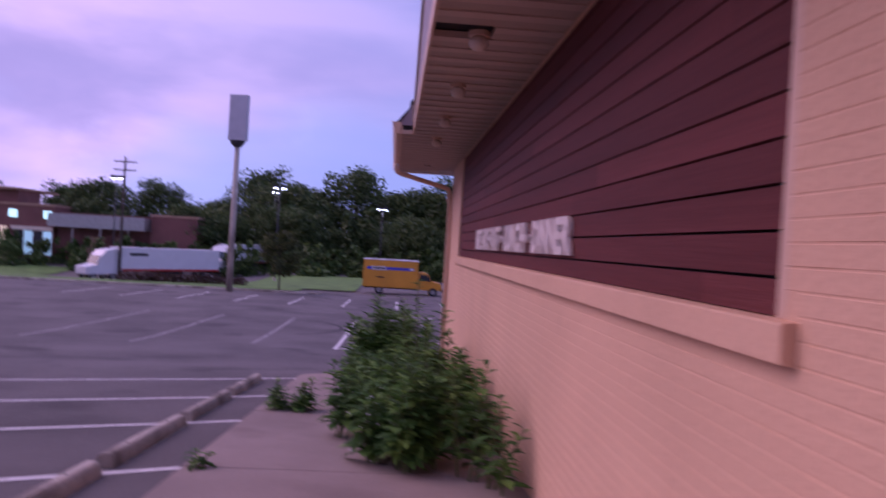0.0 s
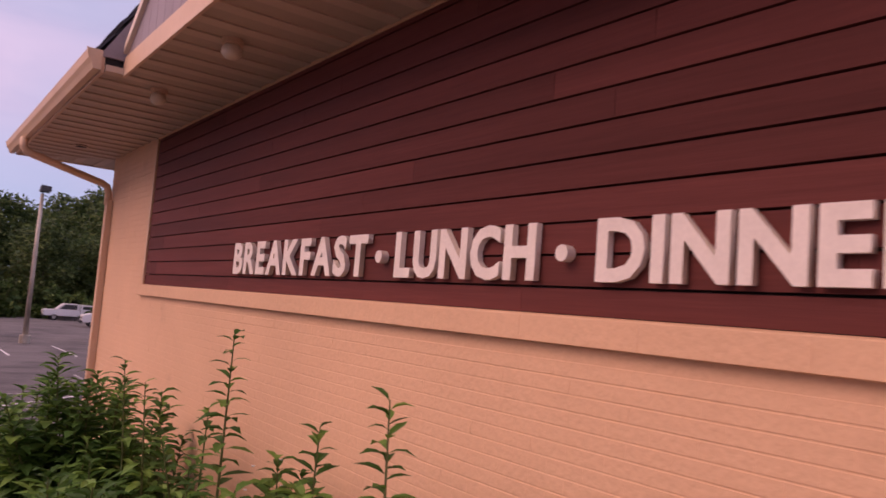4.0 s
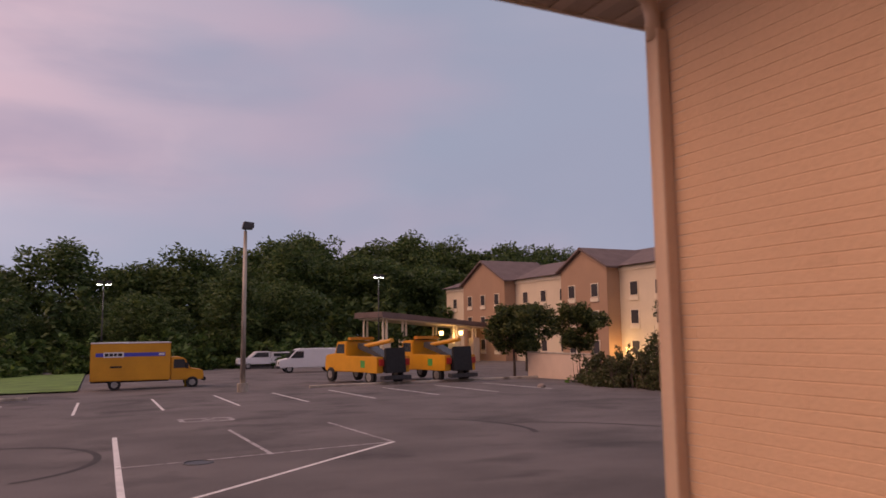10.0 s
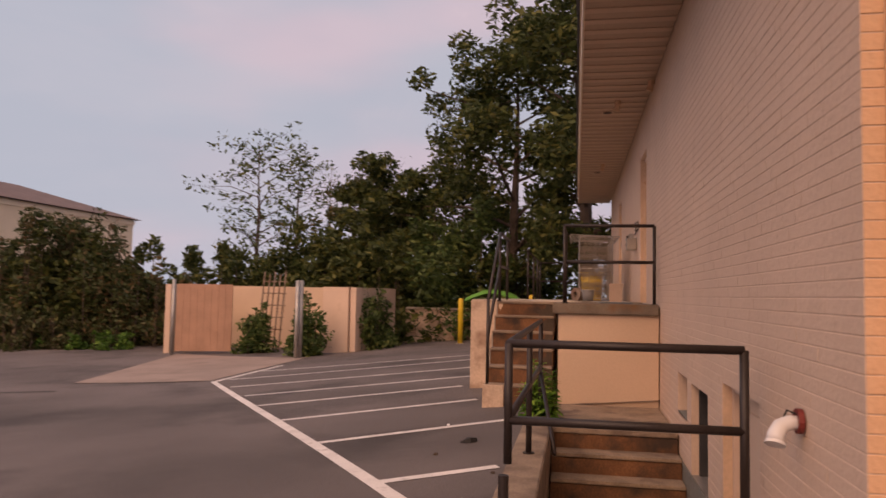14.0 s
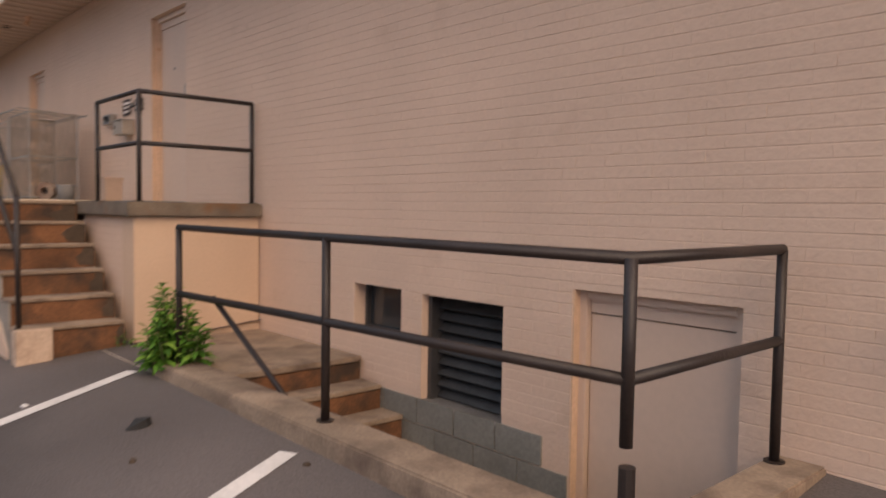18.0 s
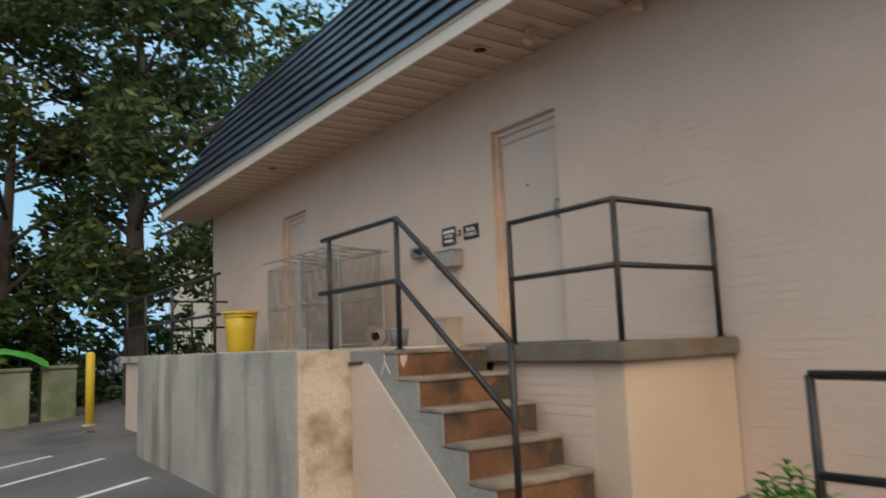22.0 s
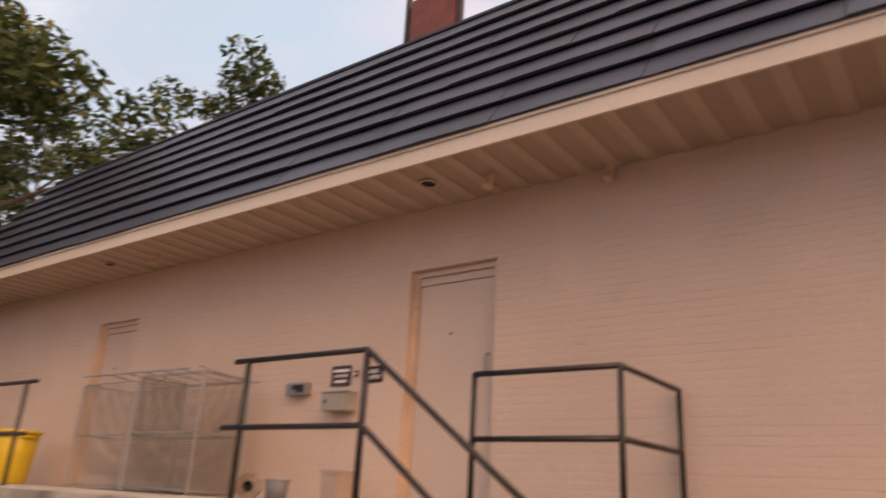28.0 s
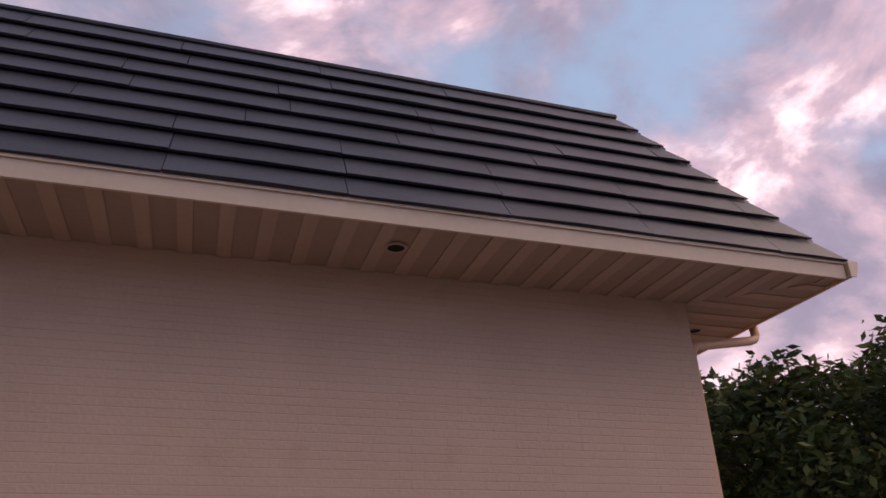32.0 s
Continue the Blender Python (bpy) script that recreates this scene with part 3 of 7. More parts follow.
Shape().prism([(-0.04, -0.052), (-0.032, -0.056), (0.04, -0.056), (0.044, -0.052), (0.044, 0.052), (0.04, 0.056), (-0.032, 0.056), (-0.04, 0.052), (-0.044, 0.036), (-0.038, 0.030), (-0.044, 0.012), (-0.038, 0.0), (-0.044, -0.012), (-0.038, -0.030), (-0.044, -0.036)], "z", zf + 0.12, 3.46).object("pipe", TRIM, downspout, bevel=0.004)
Shape().tube([(-0.02, 0, zf + 0.14), (-0.06, 0.0, zf + 0.08), (-0.16, 0.0, zf + 0.05)], 0.048, 10).object("shoe", TRIM, downspout)

# gable boarding over the front eave, with its rake trim
s0 = -4.45
gable_boards = thing("gable_siding", "lilac-grey vertical board siding above the front eave", "siding", kind="structure")
rise = 1.05
y = s0 - 0.03
k = 0
while y > -19.0:
    lo, hi = y - 0.195, y
    def top(v):
        return min(EAVE_Z + (s0 - v) * rise * 0.62 + 0.02, 7.4)
    Shape().add([(-0.93, lo, EAVE_Z), (-0.93, hi, EAVE_Z), (-0.93, hi, top(hi)), (-0.93, lo, top(lo)), (-0.905, lo, EAVE_Z), (-0.905, hi, EAVE_Z), (-0.905, hi, top(hi)), (-0.905, lo, top(lo))],
                [(0, 3, 2, 1), (4, 5, 6, 7), (0, 1, 5, 4), (1, 2, 6, 5), (2, 3, 7, 6), (3, 0, 4, 7)]).object("board", GABLE, gable_boards)
    y -= 0.20
    k += 1
top_y = s0 - (7.4 - EAVE_Z) / (rise * 0.62)
Shape().add([(-0.905, s0, EAVE_Z), (-0.905, top_y, 7.4), (-0.905, -19, 7.4), (-0.905, -19, EAVE_Z), (0.6, s0, EAVE_Z), (0.6, top_y, 7.4), (0.6, -19, 7.4), (0.6, -19, EAVE_Z)],
            [(0, 1, 2, 3), (4, 7, 6, 5), (0, 4, 5, 1), (1, 5, 6, 2), (2, 6, 7, 3), (0, 3, 7, 4)]).object("core", SHINGLE_EDGE, gable_boards)
ang = math.atan2(7.4 - EAVE_Z, s0 - top_y)
nx, nz = math.sin(ang) * 0.07, math.cos(ang) * 0.07
Shape().prism([(s0 + 0.02, EAVE_Z), (s0 + 0.02 + nx, EAVE_Z + nz), (top_y + nx, 7.4 + nz), (top_y, 7.4)], "x", -0.965, -0.83).object("rake_trim", FASCIA, gable_boards)
Shape().prism([(-OUTX - 0.02, EAVE_Z - 0.03), (-0.5, EAVE_Z - 0.03), (ROOF_IN, ROOF_Z), (ROOF_IN - 0.06, ROOF_Z + 0.03)], "y", -4.475, -4.452).object("end_board", GABLE, gable_boards)

# boarded bay in the front wall: rows of dark boards with butt joints, sill, side frames
bay = thing("board_cladding", "dark red-brown horizontal board cladding in the front bay", "cladding", kind="structure")
Shape().box(0.06, 0.09, -12.60, -2.09, 2.36, SOFFIT_Z).object("backing", SHINGLE_EDGE, bay)
rng = random.Random(4)
bh = 0.1395
for r in range(13):
    y = -2.095
    z0, z1 = max(2.365, 2.345 + r * bh), min(2.473 + r * bh, SOFFIT_Z)
    first = (7.905 + 0.54 * (r - 3) + (0.9 if r % 5 == 1 else 0)) % 3.66 + 0.001
    while y > -12.59:
        ln = first if y == -2.095 else 3.66
        lo = max(y - ln, -12.595)
        Shape().box(0.018, 0.058, lo + 0.002, y, z0, z1).object("board", BOARD, bay)
        y = lo
sill = thing("sill_ledge", "painted projecting brick sill, tinted for the sunset glow, under the boarded bay", "sill", kind="structure")
y = -2.05
while y > -12.72:
    lo = max(y - 0.64, -12.72)
    Shape().prism([(0.015, 2.362), (-0.045, 2.356), (-0.05, 2.35), (-0.05, 2.242), (0.0, 2.235), (0.015, 2.235)], "y", lo + 0.0015, y).object("sill_piece", PAINT_FRONT, sill)
    y = lo
setting(Shape().box(-0.002, 0.06, -2.088, -2.04, 2.365, SOFFIT_Z).object("trim_bay_side", TRIM), "cream side frame of the boarded bay", "trim")
setting(Shape().box(-0.002, 0.06, -12.65, -12.602, 2.365, SOFFIT_Z).object("trim_bay_side_far", TRIM), "cream side frame of the boarded bay", "trim")

# sidewalk slabs along the front wall
pavement = thing("pavement", "brown-grey concrete sidewalk slabs along the front wall", "sidewalk", kind="structure")
y = -0.8
k = 0
while y > -26:
    ln = 1.95 if k == 0 else 3.02
    lo = y - ln
    n = 6
    s = Shape()
    for j in range(n):
        ya, yb = lo + 0.014 + (ln - 0.014) * j / n, lo + 0.014 + (ln - 0.014) * (j + 1) / n
        # the outer corner at the end of the walk is rounded off
        la, lb = [0.5 * (1 - math.sqrt(1 - min(1, max(0, (v + 1.5) / 0.7)) ** 2)) if k == 0 else 0 for v in (ya, yb)]
        za, zb = ground_z(-2.3, ya) + 0.13, ground_z(-2.3, yb) + 0.13
        s.add([(-2.68 + la, ya, za - 0.3), (-0.012, ya, za - 0.3), (-0.012, yb, zb - 0.3), (-2.68 + lb, yb, zb - 0.3), (-2.68 + la, ya, za), (-0.012, ya, za), (-0.012, yb, zb), (-2.68 + lb, yb, zb)],
              [(0, 1, 5, 4), (1, 2, 6, 5), (2, 3, 7, 6), (3, 0, 4, 7), (4, 5, 6, 7)])
    s.object("slab", WALKWAY, pavement)
    y = lo
    k += 1

# dock platform and its stair
dock = thing("loading_dock", "raised concrete loading dock along the rear wall", "dock", (6.2, 0, 0), kind="structure")
def dk(x0, x1, y0, y1, z0, z1, name, m, label="", bevel=0.006):
    return Shape().box(x0 - 6.2, x1 - 6.2, y0, y1, z0, z1).object(name, m, dock, label, bevel)
dk(6.34, 7.70, 0.012, 1.21, -0.4, DOCK - 0.13, "base", PAINT_WARM, "painted base tinted for the warm west light")
dk(6.28, 7.84, 0.012, 1.28, DOCK - 0.13, DOCK, "slab", SLAB_EDGE, "rust-stained concrete edge slab", 0.012)
dk(7.84, 8.398, 0.012, 2.10, -0.4, DOCK - 0.002, "platform", TREAD, "stained concrete platform")
Shape().prism([(8.40 - 6.2, 0.012), (13.95 - 6.2, 0.012), (13.95 - 6.2, 2.56), (8.40 - 6.2, 2.595)], "z", -0.5, DOCK + 0.015).object("retaining_block", CONCRETE, dock, "streaked grey concrete retaining wall", 0.015)
dk(8.385, 8.399, 2.128, 2.59, -0.5, DOCK + 0.008, "block_end", PAINT_WORN, "worn peach painted end face", 0.0)
dk(13.96, 17.6, 0.012, 1.98, -0.5, DOCK - 0.12, "far_base", PAINT, "cream painted far base")
dk(13.96, 17.7, 0.012, 2.05, DOCK - 0.115, DOCK, "far_slab", CONCRETE, "grey concrete edge slab", 0.01)
# painted brickwork beside the steps
s = Shape()
for spec in brick_boxes(6.62, 7.70, -0.25, DOCK - 0.15, [], random.Random(9)):
    n0 = len(s.v)
    brick_face(s, "y", spec)
    s.v[n0:] = [(x - 6.2, y + 1.2105, z) for x, y, z in s.v[n0:]]
tagged(s.object("brickwork", PAINT, dock, "white painted rough brickwork"), kind="stuff")
STEP_X = [6.33, 6.57, 6.84, 7.10, 7.38, 7.66]
STEP_Z = [0.10, 0.31, 0.515, 0.73, 0.935, DOCK - 0.004]
stair = thing("dock_stair", "flight of six rust-stained concrete steps up to the dock", "stairs", (6.4, 1.7, -0.2), kind="structure")
for k in range(6):
    z = STEP_Z[k]
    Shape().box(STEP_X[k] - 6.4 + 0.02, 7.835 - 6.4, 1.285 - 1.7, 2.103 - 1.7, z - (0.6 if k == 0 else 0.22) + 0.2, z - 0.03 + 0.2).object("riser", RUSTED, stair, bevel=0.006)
    Shape().box(STEP_X[k] - 6.4, (STEP_X[k + 1] + 0.02 if k < 5 else 7.86) - 6.4, 1.29 - 1.7, 2.124 - 1.7, z - 0.03 + 0.2, z + 0.2).object("tread", TREAD, stair, bevel=0.01)
# stepped concrete side of the flight, and the painted infill under its slope
saw = [(STEP_X[0] + 0.02, -0.4)]
for k in range(6):
    saw += [(STEP_X[k] + 0.02, STEP_Z[k] - 0.031), ((STEP_X[k + 1] if k < 5 else 7.84) + 0.02, STEP_Z[k] - 0.031)]
saw += [(7.86, DOCK - 0.004), (8.396, DOCK - 0.004), (8.396, -0.4)]
Shape().prism([(x - 6.4, z + 0.2) for x, z in saw], "y", 2.105 - 1.7, 2.12 - 1.7).object("stepped_side", SIDE_CONCRETE, stair, "bare grey stepped concrete side")
Shape().prism([(x - 6.4, z + 0.2) for x, z in ((6.62, -0.4), (8.394, -0.4), (8.394, 1.03), (8.092, 1.03), (6.62, -0.10))], "y", 2.1205 - 1.7, 2.127 - 1.7).object("infill", PAINT, stair, "white painted brick infill under the slope")
for r in range(15):
    z = -0.08 + 0.075 * r
    lo, hi = [6.65 + (q + 0.10) * 0.86 / 0.66 for q in (z, z + 0.068)]
    if hi < 8.1:
        Shape().prism([(lo - 6.4, z + 0.2), (8.39 - 6.4, z + 0.2), (8.39 - 6.4, z + 0.268), (hi - 6.4, z + 0.268)], "y", 2.1265 - 1.7, 2.1282 - 1.7).object("brick_course", PAINT, stair)
for a, b in (((7.855, 1.10), (7.845, 1.04)), ((7.845, 1.04), (7.90, 0.95)), ((7.845, 1.04), (7.775, 0.96))):
    Shape().tube([(a[0] - 6.4, 2.121 - 1.7, a[1] + 0.2), (b[0] - 6.4, 2.121 - 1.7, b[1] + 0.2)], 0.004, 4).object("chalk_stroke", LINE, stair, "thin white chalk stroke")
Shape().tube([(8.19 - 6.4, 2.13 - 1.7, 1.035 + 0.2), (8.38 - 6.4, 2.14 - 1.7, 1.03 + 0.2)], 0.013, 8).object("pipe_stub", RAIL, stair, "short dark pipe stub")
dirt_rng = random.Random(8)
for k in range(6):
    w = (0.06, 0.10, 0.12, 0.16, 0.20, 0.24)[k]
    z = STEP_Z[k]
    y0 = 1.30
    outline = [(y0, z - 0.20), (y0 + w * dirt_rng.uniform(0.7, 1), z - 0.19), (y0 + w, z - 0.12), (y0 + w * dirt_rng.uniform(0.5, 0.9), z - 0.08), (y0 + w * dirt_rng.uniform(0.4, 0.8), z - 0.035), (y0, z - 0.035)]
    Shape().prism([(y - 1.7, q + 0.2) for y, q in outline], "x", STEP_X[k] - 6.4 + 0.014, STEP_X[k] - 6.4 + 0.06).object("worn_hole", SOIL, stair, "dark broken corner of the riser")
Shape().prism([(2.03 - 1.7, DOCK + 0.165), (2.09 - 1.7, DOCK + 0.16), (2.085 - 1.7, DOCK + 0.11), (2.065 - 1.7, DOCK + 0.065), (2.05 - 1.7, DOCK + 0.10), (2.035 - 1.7, DOCK + 0.12)], "x", STEP_X[5] - 6.4 + 0.012, STEP_X[5] - 6.4 + 0.05).object("paint_chip", PAINT_WARM, stair, "flake of peach paint")
Shape().box(6.29 - 6.4, 6.45 - 6.4, 1.87 - 1.7, 2.135 - 1.7, -0.25, 0.295).object("newel_block", PAINT_WORN, stair, "patched concrete block at the foot", bevel=0.008)

# stairwell down to the basement door
well = thing("stairwell", "concrete stairwell with a low kerb down to the basement door", "stairwell", (3.0, 0.6, 0), kind="structure")
def wl(x0, x1, y0, y1, z0, z1, name, m, label="", bevel=0.01):
    return Shape().box(x0 - 3.0, x1 - 3.0, y0 - 0.6, y1 - 0.6, z0, z1).object(name, m, well, label, bevel)
wl(1.08, 5.18, 1.23, 1.50, -1.6, -0.04, "kerb", TREAD, "worn concrete kerb")
wl(1.08, 1.32, 0.012, 1.225, -1.6, -0.04, "end_kerb", TREAD, "worn concrete kerb")
wl(1.32, 5.05, 0.012, 1.225, -1.75, -1.55, "floor", CONCRETE)
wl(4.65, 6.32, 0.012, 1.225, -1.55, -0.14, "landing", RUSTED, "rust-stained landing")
wl(4.63, 6.32, 0.014, 1.22, -0.14, -0.095, "landing_top", TREAD)
wl(5.185, 6.32, 1.228, 1.50, -0.6, -0.13, "landing_edge", CONCRETE)
for k in range(7):
    x1 = 4.63 - 0.27 * k
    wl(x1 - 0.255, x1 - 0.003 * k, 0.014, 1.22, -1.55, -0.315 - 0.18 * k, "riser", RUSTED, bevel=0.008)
    wl(x1 - 0.27, x1 - 0.003 * k - 0.001, 0.016, 1.218, -0.315 - 0.18 * k, -0.28 - 0.18 * k, "tread", TREAD, bevel=0.008)

# grass and far ground cover
s = hugging([((x, y), (x + 4, y), (x + 4, y + 4), (x, y + 4)) for x in range(-64, -5, 4) for y in range(39, 79, 4) if not (x > -12 and y < 43) and (y < 59 or x < -40 or x > -17)], 0.09)
setting(s.object("ground_grass", GRASS), "rough green grass verge beyond the lot", "grass")

# ---- roof panels ----
def roof_panels():
    rng = random.Random(11)
    rows = 8
    for side in ("y", "x"):
        for r in range(rows):
            r0, r1 = r / rows, (r + 1) / rows
            hip0, hip1 = (-OUTX + r0 * (OUTX + ROOF_IN), -OUTX + r1 * (OUTX + ROOF_IN)) if side == "y" else (OUT - r0 * (OUT + ROOF_IN), OUT - r1 * (OUT + ROOF_IN))
            end0, end1 = (far - r0 * 1.2, far - r1 * 1.2) if side == "y" else (-4.45, -4.45)
            length = 1.32
            a = hip0 + (rng.uniform(0.35, 1.25) if side == "y" else -rng.uniform(0.3, 1.2))
            joints = [None]
            step = length if side == "y" else -length
            while (a < min(end0, end1) - 0.3) if side == "y" else (a > end0 + 0.3):
                joints.append(a)
                a += step
            joints.append(None)
            for p, q in zip(joints[:-1], joints[1:]):
                l0, l1 = (hip0, hip1) if p is None else (p, p)
                h0, h1 = (end0, end1) if q is None else (q, q)
                g = 0.004 if side == "y" else -0.004
                A, B = Vector(mansard_point(side, l0 + g, r0)), Vector(mansard_point(side, h0 - g, r0))
                C, D = Vector(mansard_point(side, h1 - g, r1)), Vector(mansard_point(side, l1 + g, r1))
                slope = (ROOF_Z - EAVE_Z, OUT + ROOF_IN if side == "y" else OUTX + ROOF_IN)
                ln = math.hypot(*slope)
                nrm = Vector((0, slope[0] / ln, slope[1] / ln)) if side == "y" else Vector((-slope[0] / ln, 0, slope[1] / ln))
                down = Vector((0, slope[1] / ln, -slope[0] / ln)) if side == "y" else Vector((-slope[1] / ln, 0, -slope[0] / ln))
                lift = 0.056 + rng.uniform(-0.004, 0.008)
                drop = 0.012 + rng.uniform(0, 0.01)
                n2 = rng.uniform(-0.003, 0.003)
                low = [A + nrm * 0.034 + down * drop, B + nrm * 0.034 + down * drop]
                top = [A + nrm * lift + down * drop, B + nrm * (lift + n2) + down * drop]
                back = [C + nrm * 0.012, D + nrm * 0.012]
                mid = (A + B) / 2 + nrm * (lift + 0.006) + down * (drop + rng.uniform(-0.004, 0.004))
                midl = (A + B) / 2 + nrm * 0.034 + down * drop
                sh = Shape().add([low[0], midl, low[1], top[0], mid, top[1], back[0], back[1]],
                                 [(0, 3, 4, 1), (1, 4, 5, 2), (3, 7, 4), (4, 7, 6), (4, 6, 5), (0, 7, 3), (2, 5, 6), (0, 1, 2, 6, 7)])
                sh.object("roof_panel", SHINGLE, roof)


ridge = setting(Shape().box(ROOF_IN - 0.03, far - 1.2, -ROOF_IN - 0.25, -ROOF_IN + 0.045, ROOF_Z - 0.01, ROOF_Z + 0.04).box(ROOF_IN - 0.02, ROOF_IN + 0.25, -4.45, -ROOF_IN + 0.02, ROOF_Z - 0.01, ROOF_Z + 0.04).object("trim_roof_cap", SHINGLE, bevel=0.008), "dark metal cap along the roof top", "roof cap")

# ---- sign lettering ----
def sign_word(word, y0, y1, z0, height, parent, depth=0.034):
    """Letters of a word that starts at y0 and ends at y1, standing off the boards."""
    letters, x = [], 0.0
    for ch in word:
        cu = bpy.data.curves.new("letter", "FONT")
        cu.body, cu.size, cu.extrude, cu.offset = ch, 1.0, 0.08, 0.036
        cu.resolution_u = 3
        ob = bpy.data.objects.new("letter", cu)
        scene.collection.objects.link(ob)
        bpy.context.view_layer.update()
        mesh = bpy.data.meshes.new_from_object(ob)
        bpy.data.objects.remove(ob)
        co = np.empty(len(mesh.vertices) * 3)
        mesh.vertices.foreach_get("co", co)
        co = co.reshape(-1, 3)
        letters.append((mesh, co, x - co[:, 0].min()))
        x += co[:, 0].max() - co[:, 0].min() + 0.085
    total = x - 0.085
    sx = (y0 - y1) / total
    top = max(c[:, 1].max() for _, c, _ in letters[:1])
    low = min(c[:, 1].min() for _, c, _ in letters[:1])
    sz = height / (top - low)
    for mesh, co, shift in letters:
        out_co = np.stack([0.012 - depth / 2 - co[:, 2] / 0.16 * depth, y0 - (co[:, 0] + shift) * sx, z0 + (co[:, 1] - low) * sz], 1)
        mesh.vertices.foreach_set("co", out_co.ravel())
        mesh.materials.clear()
        mesh.materials.append(LETTER)
        mesh.update()
        ob = new("letter", mesh)
        ob.parent = parent


sign = thing("wall_sign", "off-white raised letters reading breakfast lunch dinner on dark boards", "sign")
sign_word("BREAKFAST", -4.90, -7.055, 2.502, 0.256, sign)
sign_word("LUNCH", -7.36, -8.49, 2.502, 0.256, sign)
sign_word("DINNER", -8.84, -10.12, 2.502, 0.256, sign)
for y in (-7.205, -8.66):
    Shape().tube([(-0.035, y, 2.62), (0.016, y, 2.62)], 0.036, 16).object("dot", LETTER, sign)

# ---- soffit lamps ----
for y in (-4.25, -6.0, -7.75, -9.45, -11.2):
    lamp = thing("soffit_lamp", "small cream glass globe lamp under the front soffit", "lamp", (-0.6, y, SOFFIT_Z), group="soffit lamps")
    Shape().tube([(0, 0, 0.01), (0, 0, -0.025)], 0.075, 16).object("base", TRIM, lamp)
    Shape().tube([(0, 0, -0.02), (0, 0, -0.05), (0, 0, -0.085), (0, 0, -0.115), (0, 0, -0.125)], [0.045, 0.066, 0.07, 0.048, 0.012], 16).object("globe", FASCIA, lamp, smooth=True)
for x, y in ((3.11, 0.54), (8.51, 0.54), (14.0, 0.54), (-0.56, -0.65)):
    can = thing("recessed_downlight", "empty recessed downlight in the soffit, its shaded hole a near-black disc", "downlight", (x, y, SOFFIT_Z), group="recessed downlights")
    # No hole is cut: a near-black disc paints the shade inside the fitting.
    Shape().tube([(0, 0, 0.012), (0, 0, -0.006)], 0.072, 20).object("opening", SHINGLE_EDGE, can)
    s = Shape()
    n = 24
    v = [(r * math.cos(2 * math.pi * k / n), r * math.sin(2 * math.pi * k / n), z) for r, z in ((0.071, -0.010), (0.092, -0.010), (0.095, 0.0), (0.071, 0.0)) for k in range(n)]
    f = [(a * n + k, a * n + (k + 1) % n, ((a + 1) % 4) * n + (k + 1) % n, ((a + 1) % 4) * n + k) for a in range(4) for k in range(n)]
    s.add(v, f).object("trim_ring", SOFFIT_LIT, can)
for x, y in ((7.9, 0.42), (6.9, 0.05), (13.0, 0.45)):
    st = thing("soffit_spotlight", "small cream spotlight bracket under the soffit", "spotlight", (x, y, SOFFIT_Z), group="soffit spotlights")
    Shape().tube([(0, 0, 0.01), (0, 0, -0.05)], 0.045, 12).object("mount", TRIM, st)
    Shape().tube([(0, 0, -0.05), (0.01, 0.03, -0.13)], [0.03, 0.05], 12).object("head", TRIM, st)

# ---- doors, louvre, window in the rear wall ----
def steel_door(name, x0, x1, z0, z1, label, handle_right=True, head=0.14, fittings=True):
    d = thing(name, label, "door", ((x0 + x1) / 2, -0.13, z0), kind="structure")
    w, h = x1 - x0, z1 - z0
    Shape().box(-w / 2 + 0.002, -w / 2 + 0.06, -0.02, 0.07, 0, h).object("jamb", DOORPAINT, d, bevel=0.004)
    Shape().box(w / 2 - 0.06, w / 2 - 0.002, -0.02, 0.07, 0, h).object("jamb", DOORFRAME if fittings else DOORPAINT, d, "rust-streaked jamb tinted for the warm side light", bevel=0.004)
    Shape().box(w / 2 - 0.012, w / 2 - 0.001, 0.07, 0.128, 0, h).object("reveal", DOORFRAME, d, "rust-streaked reveal tinted for the warm side light")
    Shape().box(-w / 2 + 0.06, w / 2 - 0.06, -0.02, 0.065, h - 0.06, h - 0.002).object("head", DOORPAINT, d, bevel=0.004)
    Shape().box(-w / 2 + 0.062, w / 2 - 0.062, -0.01, 0.03, h - head, h - 0.062).object("transom_panel", DOORPAINT, d)
    Shape().box(-w / 2 + 0.065, w / 2 - 0.065, -0.02, 0.025, 0.012, h - head - 0.01).object("leaf", DOORPAINT, d, bevel=0.003)
    Shape().box(-w / 2 - 0.0, w / 2 + 0.0, -0.15, -0.03, -0.0, h).object("backing", SHINGLE_EDGE, d)
    if not fittings:
        return d
    hx = -w / 2 + 0.12 if handle_right else w / 2 - 0.12
    Shape().tube([(hx, 0.025, 1.22), (hx, 0.075, 1.22), (hx, 0.085, 1.25), (hx, 0.085, 1.36), (hx, 0.075, 1.39), (hx, 0.025, 1.39)], 0.012, 8).object("handle", STEEL, d, smooth=True)
    Shape().tube([(0.05, 0.024, 1.62), (0.05, 0.032, 1.62)], 0.014, 10).object("peephole", DARKMETAL, d)
    Shape().box(-w / 2 + 0.05, w / 2 - 0.05, -0.02, 0.13, 0.0, 0.012).object("threshold", STEEL, d)
    return d


steel_door("door_1", 8.07, 9.09, DOCK, 3.41, "beige painted closed steel door with rusty frame, warm-tinted on its lit side")
steel_door("door_2", 13.93, 14.91, DOCK, 3.41, "beige painted closed steel door at the dock end", False)
steel_door("door_3", 1.50, 2.54, -1.55, 0.64, "beige painted closed basement door below ground", fittings=False)
